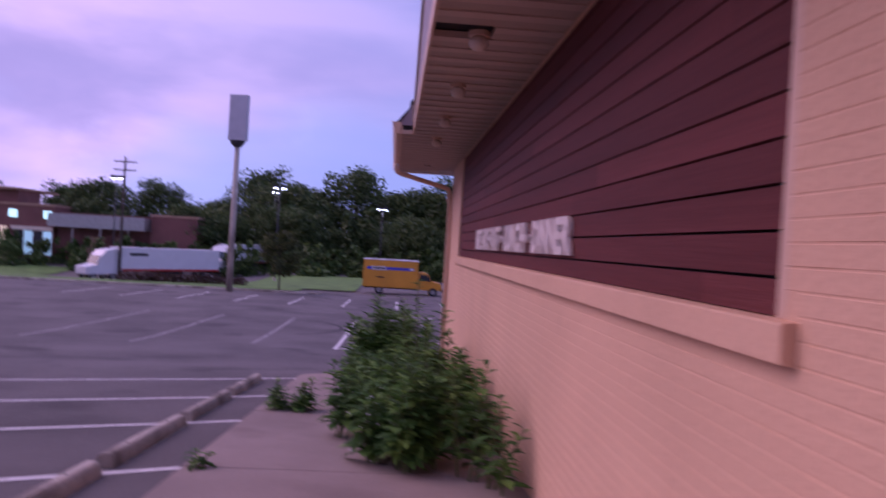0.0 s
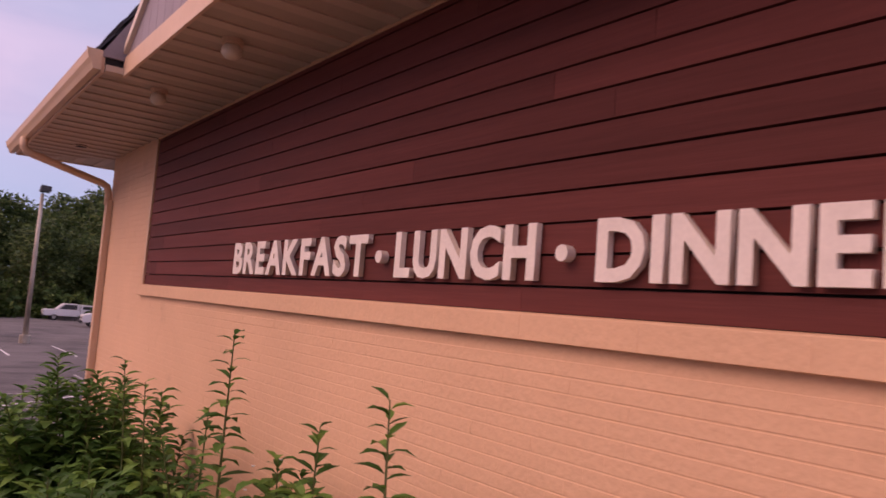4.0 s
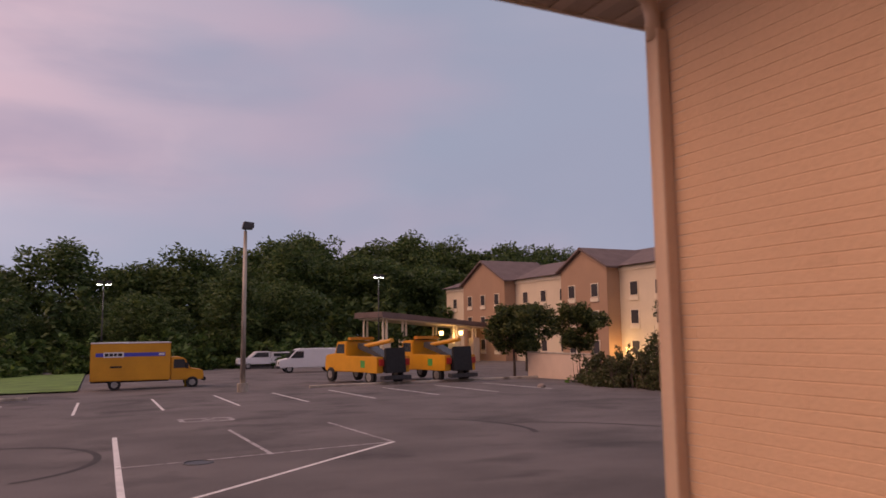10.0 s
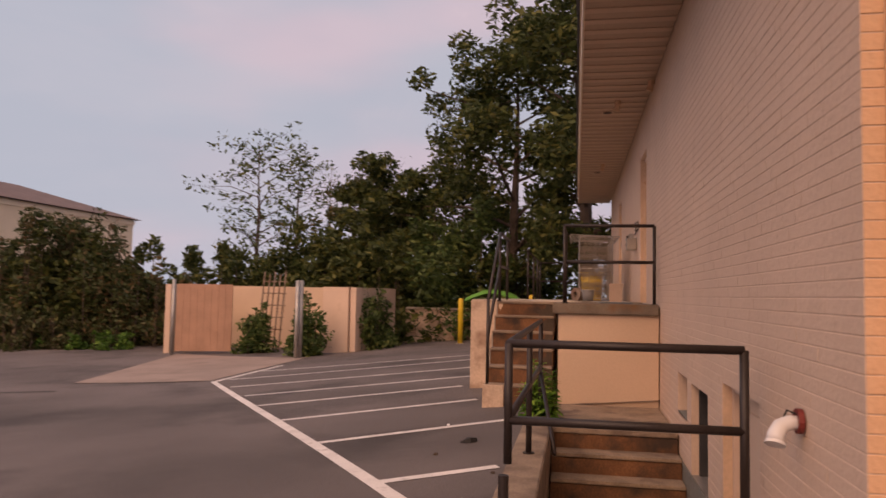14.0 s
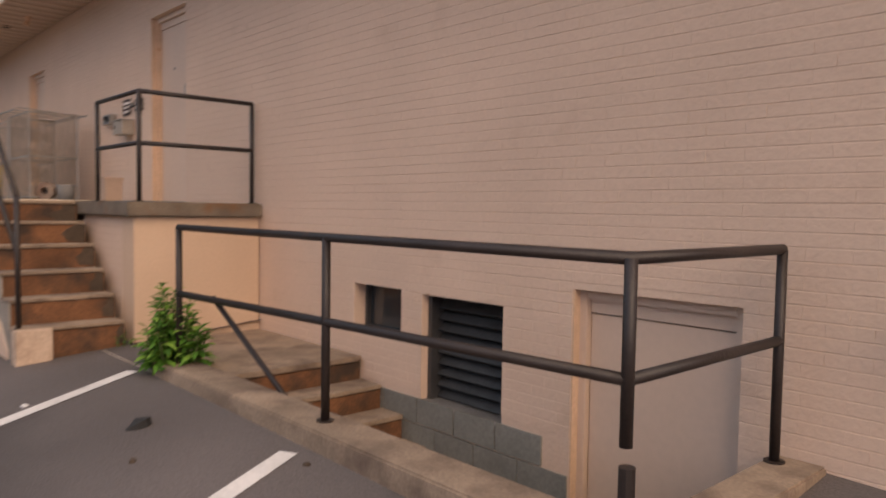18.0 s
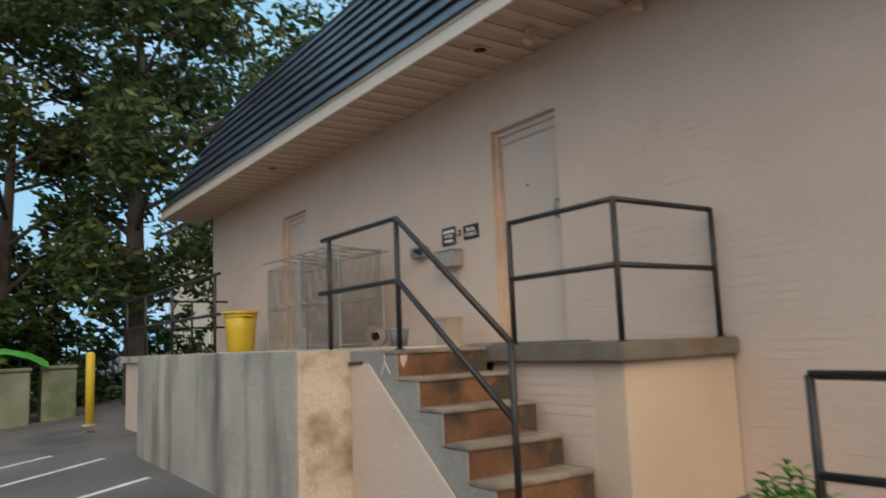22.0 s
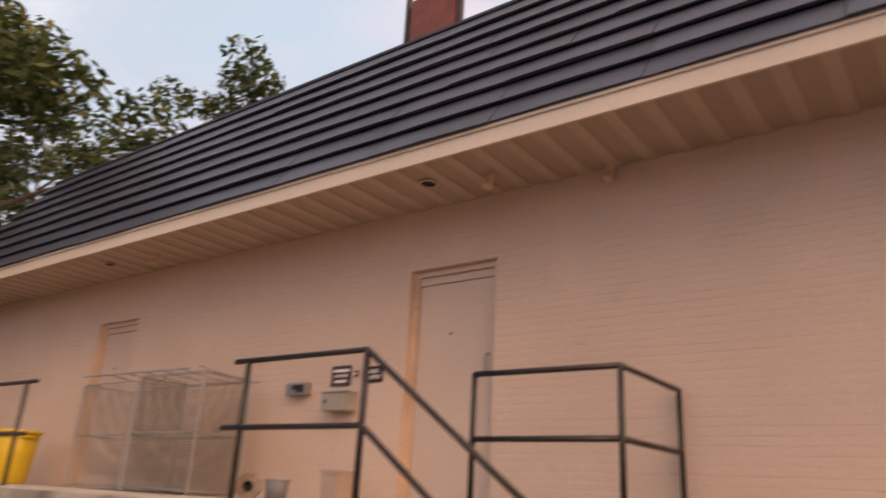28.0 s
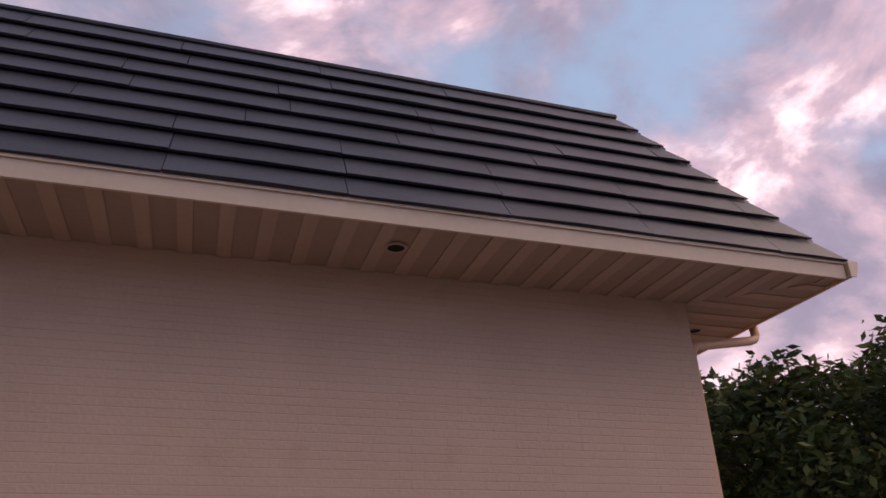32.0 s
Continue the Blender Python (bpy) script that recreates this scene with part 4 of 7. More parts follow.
SLATGREY = surface("blackish_grey_slat", (0.026, 0.027, 0.028), 0.6, 0.3, 6.0, 50, 0.1)
vent = thing("louvre_vent", "dark grey slatted louvre vent set in the basement wall", "vent", (3.505, -0.1, -0.32))
Shape().box(-0.40, 0.40, -0.13, -0.10, 0.0, 0.78).object("backing", BLACK, vent)
for k in range(9):
    z = 0.02 + k * 0.083
    Shape().prism([(-0.095, z + 0.07), (-0.088, z + 0.075), (-0.022, z + 0.008), (-0.03, z)], "x", -0.36, 0.36).object("slat", SLATGREY, vent)
for a, b in ((-0.402, -0.362), (0.362, 0.402)):
    Shape().box(a, b, -0.10, 0.04, 0.0, 0.78).object("frame_side", DARKMETAL, vent)
Shape().box(-0.402, 0.402, -0.1, 0.11, -0.012, 0.012).object("sill", STEEL, vent)
win = thing("window_1", "small dark basement window opening", "window", (4.455, -0.12, 0.11), kind="structure")
Shape().box(-0.30, 0.30, -0.06, -0.03, 0, 0.38).object("pane", GLASS, win)
for a, b, c, d in ((-0.303, 0.303, 0.0, 0.025), (-0.303, 0.303, 0.355, 0.38), (-0.303, -0.275, 0.025, 0.355), (0.275, 0.303, 0.025, 0.355)):
    Shape().box(a, b, -0.03, 0.01, c, d).object("frame", DARKMETAL, win)
Shape().box(-0.303, 0.303, 0.01, 0.12, -0.01, 0.012).object("window_sill", BLOCKWORK, win)

# ---- railings ----
def rail_bars(name, label, posts, bars, at, radius=0.021, braces=()):
    r = thing(name, label, "railing", at)
    o = Vector(at)
    for x, y, z0, z1 in posts:
        p = Shape().tube([(x - o.x, y - o.y, z0 - o.z), (x - o.x, y - o.y, z1 - o.z)], radius, 10).object("post", RAIL, r, smooth=True)
        if z0 != 0.29:
            Shape().tube([(x - o.x, y - o.y, z0 - o.z), (x - o.x, y - o.y, z0 - o.z + 0.008)], radius * 2.0, 10).object("foot_plate", RAIL, p)
    for pts in bars:
        Shape().tube([Vector(p) - o for p in pts], radius, 10).object("bar", RAIL, r, smooth=True)
    for pts in braces:
        Shape().tube([Vector(p) - o for p in pts], radius * 0.8, 10).object("brace", RAIL, r, smooth=True)
    return r


TOP, MID = 0.945, 0.525
rail_bars("stairwell_railing", "dark brown steel pipe railing on the stairwell kerb",
          [(1.27, 0.13, -0.04, TOP), (1.27, 1.36, 0.29, TOP), (3.13, 1.36, -0.04, TOP), (5.03, 1.36, -0.04, TOP)],
          [[(1.27, 0.13, TOP), (1.27, 1.36, TOP), (3.13, 1.36, TOP), (5.03, 1.36, TOP)], [(1.27, 0.13, MID), (1.27, 1.36, MID)], [(1.27, 1.36, MID), (5.03, 1.36, MID - 0.06)]], (1.27, 0.7, -0.04), 0.024,
          [[(4.52, 1.34, MID - 0.04), (3.88, 1.2, -0.04), (3.72, 1.17, -0.16)]])
stub = [o for o in scene.collection.objects if o.name.startswith("stairwell_railing")][0]
Shape().tube([(-0.02, 0.68, 0.0), (-0.02, 0.68, 0.27)], 0.030, 10).object("post_sleeve", RAIL, stub, "cut pipe sleeve at the corner post", smooth=False)
Shape().tube([(-0.02, 0.68, 0.0), (-0.02, 0.68, 0.01)], 0.06, 10).object("foot_plate", RAIL, stub)
UT, UM = 2.095, 1.645
rail_bars("dock_railing", "dark brown steel pipe railing round the dock corner",
          [(6.40, 0.06, DOCK, UT), (6.40, 1.14, DOCK, UT), (7.50, 1.14, DOCK, UT)],
          [[(6.40, 0.06, UT), (6.40, 1.14, UT), (7.50, 1.14, UT)], [(6.40, 0.06, UM), (6.40, 1.14, UM), (7.50, 1.14, UM)]], (6.40, 0.6, DOCK))
rail_bars("stair_handrail", "dark brown steel handrail beside the dock steps",
          [(6.41, 2.09, 0.09, 1.155), (7.69, 2.08, DOCK, 2.11), (8.83, 2.08, DOCK, 2.11)],
          [[(6.41, 2.09, 1.155), (7.69, 2.08, 2.11), (8.97, 2.08, 2.11)], [(6.41, 2.09, 0.70), (7.69, 2.08, 1.64), (9.03, 2.08, 1.64)]], (7.6, 2.08, DOCK))
rail_bars("far_dock_railing", "dark brown steel pipe railing at the dock end",
          [(12.36, 1.98, DOCK + 0.015, 2.14), (14.4, 1.98, DOCK, 2.14), (16.1, 1.98, DOCK, 2.14), (17.55, 1.98, DOCK, 2.14), (17.55, 0.8, DOCK, 2.14)],
          [[(12.16, 1.98, 2.14), (17.55, 1.98, 2.14), (17.55, 0.1, 2.14)], [(12.16, 1.98, 1.63), (17.55, 1.98, 1.63), (17.55, 0.1, 1.63)]], (15, 1.98, DOCK))

# ---- things on the dock ----
DT = DOCK + 0.015      # top of the retaining block
def wall_box(name, label, category, x0, x1, z0, z1, depth, material, details):
    t = thing(name, label, category, ((x0 + x1) / 2, 0.012, z0))
    w, h = x1 - x0, z1 - z0
    Shape().box(-w / 2, w / 2, 0, depth, 0, h).object("body", material, t, bevel=0.004)
    details(t, w, h, depth)
    return t


def plate_marks(t, w, h, d):
    rows = 4
    for k in range(rows):
        Shape().box(-w * 0.36, w * (0.30 - 0.08 * (k % 2)), d, d + 0.002, h * (0.16 + 0.19 * k), h * (0.26 + 0.19 * k)).object("text_bar", LETTER, t)


def meter_marks(t, w, h, d):
    Shape().tube([(0, d, h * 0.6), (0, d + 0.03, h * 0.6)], h * 0.22, 14).object("knob", BLACK, t)
    Shape().box(-w * 0.40, -w * 0.08, d, d + 0.006, h * 0.2, h * 0.8).object("screen", BLACK, t)


def flat_text(words, at_x, z, high, wide, parent, y):
    """Raised lettering on a plate that faces away from the rear wall."""
    cu = bpy.data.curves.new("lettering", "FONT")
    cu.body, cu.size, cu.extrude, cu.offset, cu.resolution_u = words, 1.0, 0.02, 0.02, 2
    ob = bpy.data.objects.new("lettering", cu)
    scene.collection.objects.link(ob)
    bpy.context.view_layer.update()
    mesh = bpy.data.meshes.new_from_object(ob)
    bpy.data.objects.remove(ob)
    co = np.empty(len(mesh.vertices) * 3)
    mesh.vertices.foreach_get("co", co)
    co = co.reshape(-1, 3)
    low, top = co.min(0), co.max(0)
    out_co = np.stack([at_x + wide / 2 - (co[:, 0] - low[0]) / (top[0] - low[0]) * wide, y + 0.0015 + co[:, 2] / 0.02 * 0.0012, z + (co[:, 1] - low[1]) / (top[1] - low[1]) * high], 1)
    mesh.vertices.foreach_set("co", out_co.ravel())
    mesh.flip_normals()
    mesh.materials.clear()
    mesh.materials.append(LETTER)
    mesh.update()
    ob = new("lettering", mesh)
    ob.parent = parent


def bell_words(t, w, h, d):
    flat_text("RING BELL", 0, h * 0.56, h * 0.24, w * 0.62, t, d)
    flat_text("FOR SERVICE", 0, h * 0.2, h * 0.24, w * 0.78, t, d)


def between_words(t, w, h, d):
    Shape().box(-w * 0.4, w * 0.4, d, d + 0.002, h * 0.68, h * 0.82).object("text_bar", LETTER, t)
    flat_text("BETWEEN", 0, h * 0.42, h * 0.15, w * 0.6, t, d)
    Shape().box(-w * 0.3, w * 0.3, d, d + 0.002, h * 0.16, h * 0.29).object("text_bar", LETTER, t)


SIGNBROWN = surface("dark_brown_sign_plate", (0.05, 0.03, 0.028), 0.4, 0.1)
wall_box("notice_plate", "dark brown notice plate with three lines of text", "notice", 9.775, 10.055, 2.285, 2.495, 0.006, SIGNBROWN, between_words)
wall_box("notice_plate", "black notice plate reading ring bell for service", "notice", 9.345, 9.625, 2.305, 2.465, 0.006, BLACK, bell_words)
wall_box("doorbell", "small dark doorbell button on the wall", "doorbell", 9.675, 9.725, 2.37, 2.43, 0.02, DARKMETAL, lambda t, w, h, d: Shape().tube([(0, d, h / 2), (0, d + 0.006, h / 2)], 0.014, 10).object("button", LETTER, t))
wall_box("junction_box", "grey metal junction box with a round knob", "junction box", 10.345, 10.65, 2.205, 2.335, 0.08, STEEL, meter_marks)
wall_box("meter_box", "dull warm grey metal box fixed to the wall", "meter box", 9.67, 10.02, 2.02, 2.2, 0.15, surface("dull_grey_box_paint", (0.36, 0.32, 0.27), 0.6, 0.15, 4, 40, 0.1), lambda t, w, h, d: (Shape().box(-w / 2 - 0.008, w / 2 + 0.008, 0, d + 0.012, h, h + 0.012).object("lid", STEEL, t), Shape().box(w * 0.3, w * 0.38, d, d + 0.012, h * 0.4, h * 0.6).object("latch", DARKMETAL, t)))

# wire cage racks
WIRE = surface("galvanised_wire", (0.40, 0.34, 0.28), 0.5, 0.2, 8, 60, 0.1, metal=0.3)
def wire_cage(x0, x1, y0, y1, h, label):
    c = thing("wire_cage", label, "cage", ((x0 + x1) / 2, (y0 + y1) / 2, DT), group="wire cages on the dock")
    w, d = (x1 - x0) / 2, (y1 - y0) / 2
    for sx in (-w, w):
        for sy in (-d, d):
            Shape().tube([(sx, sy, 0), (sx, sy, h)], 0.012, 6).object("post", STEEL, c)
    for z in (0.04, h * 0.5, h):
        Shape().tube([(-w, -d, z), (w, -d, z), (w, d, z), (-w, d, z), (-w, -d, z)], 0.009, 5).object("frame_bar", STEEL, c)
    for name, a, b in (("front_mesh", (-w, d), (w, d)), ("back_mesh", (-w, -d), (w, -d)), ("side_mesh", (-w, -d), (-w, d)), ("side_mesh", (w, -d), (w, d))):
        s = Shape()
        n = int(math.hypot(b[0] - a[0], b[1] - a[1]) / 0.09)
        for k in range(1, n):
            x, y = a[0] + (b[0] - a[0]) * k / n, a[1] + (b[1] - a[1]) * k / n
            s.tube([(x, y, 0.04), (x, y, h)], 0.003, 3)
        for k in range(1, int(h / 0.027)):
            s.tube([(a[0], a[1], 0.04 + k * 0.027), (b[0], b[1], 0.04 + k * 0.027)], 0.0045, 3)
        s.object(name, WIRE, c)
    Shape().box(-w, w, -d, d, 0.03, 0.045).object("tray", DARKMETAL, c)
wire_cage(10.92, 12.05, 0.34, 0.94, 1.19, "open galvanised wire cage rack with flat top bars")
wire_cage(12.1, 13.2, 0.34, 0.94, 1.15, "galvanised wire cage rack against the rear wall")
lid = thing("folded_wire_rack", "flat wire rack resting across the cages", "rack", (12.0, 0.66, DT + 1.2))
for k in range(6):
    Shape().tube([(-0.9 + k * 0.33, -0.45, 0), (-1.2 + k * 0.33, 0.45, 0.015)], 0.008, 5).object("rod", STEEL, lid)
for y in (-0.45, 0.45):
    Shape().tube([(-1.05, y, 0.0), (0.95, y, 0.01)], 0.012, 6).object("edge_bar", STEEL, lid)

# yellow tub with rim and handles
tub = thing("yellow_tub", "bright yellow plastic tub with a thick rim", "tub", (15.3, 0.62, DOCK))
tub.scale = (1.05, 1.05, 1.09)
s = Shape().tube([(0, 0, 0), (0, 0, 0.02), (0, 0, 0.35), (0, 0, 0.62), (0, 0, 0.63)], [0.20, 0.215, 0.24, 0.262, 0.235], 24)
s.object("body", YELLOW, tub, smooth=True)
n = 24
Shape().tube([(0.275 * math.cos(a), 0.275 * math.sin(a), 0.615) for a in [2 * math.pi * k / n for k in range(n + 1)]], 0.022, 8).object("rim", YELLOW, tub, smooth=True)
Shape().tube([(0.265 * math.cos(a), 0.265 * math.sin(a), 0.55) for a in [2 * math.pi * k / n for k in range(n + 1)]], 0.010, 6).object("band", YELLOW, tub, smooth=True)
for sgn in (-1, 1):
    Shape().tube([(sgn * 0.26, -0.07, 0.57), (sgn * 0.315, -0.05, 0.56), (sgn * 0.315, 0.05, 0.56), (sgn * 0.26, 0.07, 0.57)], 0.012, 6).object("handle", YELLOW, tub)

# octagonal vent cowl lying on its side
cowl = thing("vent_cowl", "rusty octagonal metal vent cowl lying on its side", "vent cowl", (10.0, 0.96, DT + 0.112), turn=44)
cowl.scale = (0.83, 0.83, 0.83)
RUST = surface("rusty_sheet_metal", (0.22, 0.16, 0.12), 0.7, 0.3, 6, 40, 0.3, stain=(0.12, 0.055, 0.03), stain_size=5, stain_at=(0.5, 0.7))
oct_out = [(0.145 * math.cos(math.pi / 8 + k * math.pi / 4), 0.145 * math.sin(math.pi / 8 + k * math.pi / 4)) for k in range(8)]
s = Shape()
for ring, (r, y) in enumerate(((1.0, 0.08), (1.0, 0.0), (0.55, -0.16), (0.5, -0.16), (0.42, 0.02), (0.42, 0.085))):
    s.v += [(u * r, y, v * r) for u, v in oct_out]
for a in range(6):
    b = (a + 1) % 6
    for k in range(8):
        s.f.append((a * 8 + k, a * 8 + (k + 1) % 8, b * 8 + (k + 1) % 8, b * 8 + k))
s.object("hood", RUST, cowl)
# Near-black disc paints the shade inside the hood.
Shape().tube([(0, 0.0, 0), (0, 0.012, 0)], 0.06, 16).object("throat", SHINGLE_EDGE, cowl)

# planters and a crate
def pot(name, label, x, y, r0, r1, h, material, sides=20):
    p = thing(name, label, "pot", (x, y, DT))
    Shape().tube([(0, 0, 0), (0, 0, h * 0.9), (0, 0, h), (0, 0, h - 0.015), (0, 0, h * 0.8)], [r0, r1 * 0.97, r1, r1 - 0.02, r1 - 0.03], sides).object("body", material, p, smooth=sides > 8)
    ring = [(r1 * math.cos(2 * math.pi * k / sides), r1 * math.sin(2 * math.pi * k / sides), h) for k in range(sides + 1)]
    Shape().tube(ring, 0.012, 6).object("rim", material, p)
    return p
PLASTIC = surface("grey_plastic", (0.25, 0.25, 0.25), 0.5, 0.1)
pot("bucket", "small grey plastic bucket on the dock", 9.81, 0.80, 0.085, 0.11, 0.18, PLASTIC)
TAN = surface("tan_plastic", (0.42, 0.31, 0.24), 0.6, 0.1)
planter = thing("planter", "tan square plastic planter on the dock", "pot", (9.5, 0.36, DT))
planter.scale = (0.72, 0.72, 0.82)
for a in (0, 90, 180, 270):
    c, d = round(math.cos(radians(a))), round(math.sin(radians(a)))
    def turned(x, y, z):
        return (x * c - y * d, x * d + y * c, z)
    s = Shape()
    s.add([turned(*p) for p in ((-0.14, -0.14, 0), (0.14, -0.14, 0), (0.15, -0.15, 0.35), (-0.15, -0.15, 0.35), (-0.128, -0.128, 0), (0.128, -0.128, 0), (0.138, -0.138, 0.35), (-0.138, -0.138, 0.35))],
          [(0, 1, 2, 3), (5, 4, 7, 6), (3, 2, 6, 7), (1, 0, 4, 5)])
    s.object("side_panel", TAN, planter)
    s = Shape()
    s.add([turned(*p) for p in ((-0.162, -0.162, 0.325), (0.162, -0.162, 0.325), (0.162, -0.162, 0.36), (-0.162, -0.162, 0.36), (-0.136, -0.136, 0.325), (0.136, -0.136, 0.325), (0.136, -0.136, 0.36), (-0.136, -0.136, 0.36))],
          [(0, 1, 2, 3), (5, 4, 7, 6), (3, 2, 6, 7), (1, 0, 4, 5)])
    s.object("rim", TAN, planter)
Shape().box(-0.137, 0.137, -0.137, 0.137, 0.004, 0.27).object("soil", SOIL, planter, "dark dry soil")
mat_thing = thing("door_mat", "flat blue-grey mat on the dock by the door", "mat", (7.97, 0.45, DOCK))
Shape().box(-0.42, 0.42, -0.22, 0.22, 0.0, 0.014).object("mat", surface("blue_grey_rubber", (0.10, 0.14, 0.17), 0.8), mat_thing, bevel=0.004)

# white pipe elbow with a dark red collar near the corner
spout = thing("wall_spout", "white plastic elbow spout with a dark red collar", "spout", (0.72, 0.008, 0.66))
spout.scale = (0.8, 0.8, 0.8)
Shape().tube([(0, 0, 0.02), (0, 0.03, 0.02)], 0.07, 16).object("collar", surface("dark_red_paint", (0.20, 0.03, 0.025), 0.5), spout)
Shape().tube([(0, 0.01, 0.01), (-0.01, 0.07, 0.01), (-0.03, 0.12, -0.01), (-0.06, 0.15, -0.05), (-0.08, 0.16, -0.09)], [0.042, 0.042, 0.045, 0.047, 0.05], 14).object("elbow", WHITEPAINT, spout, smooth=True)
Shape().tube([(-0.077, 0.158, -0.085), (-0.084, 0.162, -0.10)], [0.056, 0.056], 14).object("mouth_ring", WHITEPAINT, spout)
Shape().tube([(-0.01, 0.03, 0.06), (-0.01, 0.08, 0.08), (0.0, 0.10, 0.02)], 0.006, 6).object("wire", BLACK, spout)

# ---- lot markings, wheel stops, kerbs ----
def marking(name, label, pairs, width, material):
    rows = []
    for a, b in pairs:
        rows += stripe_rows(a, b, width)
    return setting(hugging(rows, 0.006).object(name, material), label, "marking")


marking("road_marking_hatch_edge", "white painted edge line of the hatched bay", [((2.05, 2.08), (11.14, 8.27)), ((11.14, 8.27), (14.8, 8.33))], 0.12, LINE)
hatch = [((2.68, 2.48), (3.1, 1.6)), ((4.25, 3.57), (5.38, 1.57)), ((5.8, 4.58), (7.05, 2.3)), ((7.26, 5.53), (8.72, 2.76)), ((8.55, 6.35), (10.25, 2.76)), ((10.02, 7.35), (12.1, 2.82)), ((11.5, 8.1), (14.3, 2.9)), ((13.3, 8.2), (15.6, 3.4))]
marking("road_marking_hatch", "white painted hatch stripes", hatch, 0.11, LINE)
marking("road_marking_island", "white outline of a parking island", [((-2.6, 17.9), (-2.71, 7.3)), ((-2.71, 7.3), (3.15, 12.5))], 0.12, LINE)
marking("road_marking_faint", "faded white parking lines", [((0.3, 17.75), (0.32, 12.3)), ((3.15, 17.8), (3.15, 12.5)), ((-2.7, 12.3), (3.15, 12.5)), ((-5.3, 17.9), (-5.28, 8.0)), ((-8.4, 18.0), (-8.5, 6.7)), ((-11.6, 18), (-11.7, 7.0))], 0.10, FADED)
marking("road_marking_bays", "white stall lines along the far side of the lot", [((x + 0.05, 33.4), (x, 26.2)) for x in (-19.0, -15.9, -12.9, -9.8, -6.8, -3.8, -0.75, 2.05, 4.8, 7.7, 10.7, 13.7, 16.7)], 0.11, LINE)
marking("road_marking_symbol", "faded painted box with a bay symbol", [((-0.6, 20.9), (0.87, 20.5)), ((-0.6, 21.9), (0.87, 21.5)), ((-0.6, 20.9), (-0.6, 21.9)), ((0.87, 20.5), (0.87, 21.5)), ((0.0, 21.2), (0.4, 21.2))], 0.16, FADED)
marking("road_marking_front", "white stall lines beside the sidewalk", [((-2.76, y), (-7.6, y - 2.25)) for y in (-0.72, -3.35, -5.72, -8.25, -10.75, -13.3)], 0.11, LINE)

for k, (y0, y1) in enumerate(((-1.25, -3.52), (-3.78, -5.93), (-6.15, -8.35), (-8.6, -10.8), (-11.05, -13.2))):
    ym = (y0 + y1) / 2
    stop = thing("wheel_stop", "weathered grey concrete wheel stop on the asphalt", "wheel stop", (-3.44, ym, ground_z(-3.44, ym)), group="wheel stops")
    slope = (ground_z(-3.44, y1) - ground_z(-3.44, y0)) / (y1 - y0)
    h = abs(y1 - y0) / 2
    prof = [(-0.085, -0.02), (0.085, -0.02), (0.075, 0.07), (0.05, 0.125), (-0.05, 0.125), (-0.075, 0.07)]
    v = [(u, -h, w - h * slope) for u, w in prof] + [(u, h, w + h * slope) for u, w in prof]
    n = len(prof)
    Shape().add(v, [tuple(range(n)), tuple(range(n, 2 * n))[::-1]] + [(i, (i + 1) % n, n + (i + 1) % n, n + i) for i in range(n)]).object("block", CONCRETE, stop, bevel=0.012)
    for d in (-0.6, 0.6):
        Shape().tube([(0, d, 0.10 + d * slope), (0, d, 0.13 + d * slope)], 0.014, 8).object("pin", DARKMETAL, stop)

# kerb along the far edge of the lot, in stones
kerb = thing("kerb", "pale concrete kerb along the far edge of the lot", "kerb", kind="structure")
for x0 in [-46 + 2.0 * k for k in range(20)] + [7.5 + 2.0 * k for k in range(9)]:
    x1 = x0 + 1.985
    y = 37.2 if x0 < 0 else 36.0
    v = []
    for x in (x0, x1):
        z = ground_z(x, y)
        v += [(x, y, z - 0.05), (x, y, z + 0.11), (x, y + 0.04, z + 0.14), (x, y + 0.2, z + 0.14), (x, y + 0.2, z - 0.05)]
    Shape().add(v, [(0, 1, 2, 3, 4), (9, 8, 7, 6, 5)] + [(i, 5 + i, 5 + (i + 1) % 5, (i + 1) % 5) for i in range(5)]).object("kerb_stone", CONCRETE, kerb)
# concrete apron before the bin enclosure
def apron_point(u, v):
    a, b = Vector((11.35, 8.44)).lerp(Vector((17.4, 8.62)), u), Vector((11.25, 11.55)).lerp(Vector((19.3, 13.85)), u)
    return tuple(a.lerp(b, v))
setting(hugging([(apron_point(i / 8, j / 5), apron_point((i + 1) / 8, j / 5), apron_point((i + 1) / 8, (j + 1) / 5), apron_point(i / 8, (j + 1) / 5)) for i in range(8) for j in range(5)], 0.012).object("pavement_apron", WALKWAY), "tan concrete apron before the bin enclosure", "apron")
TAR = surface("tyre_marks", (0.04, 0.035, 0.034), 0.9, 0.3, 2.0, 30, 0.2)
for cx, cy, r, a0, a1 in ((-5.2, 14.2, 2.2, -1.2, 1.6), (4.6, 14.0, 2.6, -0.6, 1.2), (6.4, 10.0, 3.6, 0.2, 1.3)):
    pts = [(cx + r * math.cos(a0 + (a1 - a0) * k / 16), cy + r * 1.3 * math.sin(a0 + (a1 - a0) * k / 16)) for k in range(17)]
    rows = []
    for p, q in zip(pts[:-1], pts[1:]):
        rows += stripe_rows(p, q, 0.16, 2.0)
    setting(hugging(rows, 0.004).object("road_tyre_mark", TAR), "dark curved tyre mark on the asphalt", "tyre mark")
drain = thing("manhole_cover", "dark round manhole cover in the asphalt", "manhole", (-1.2, 12.05, ground_z(-1.2, 12.05)))
Shape().tube([(0, 0, -0.02), (0, 0, 0.008)], 0.25, 24).object("cover", DARKMETAL, drain)
n = 24
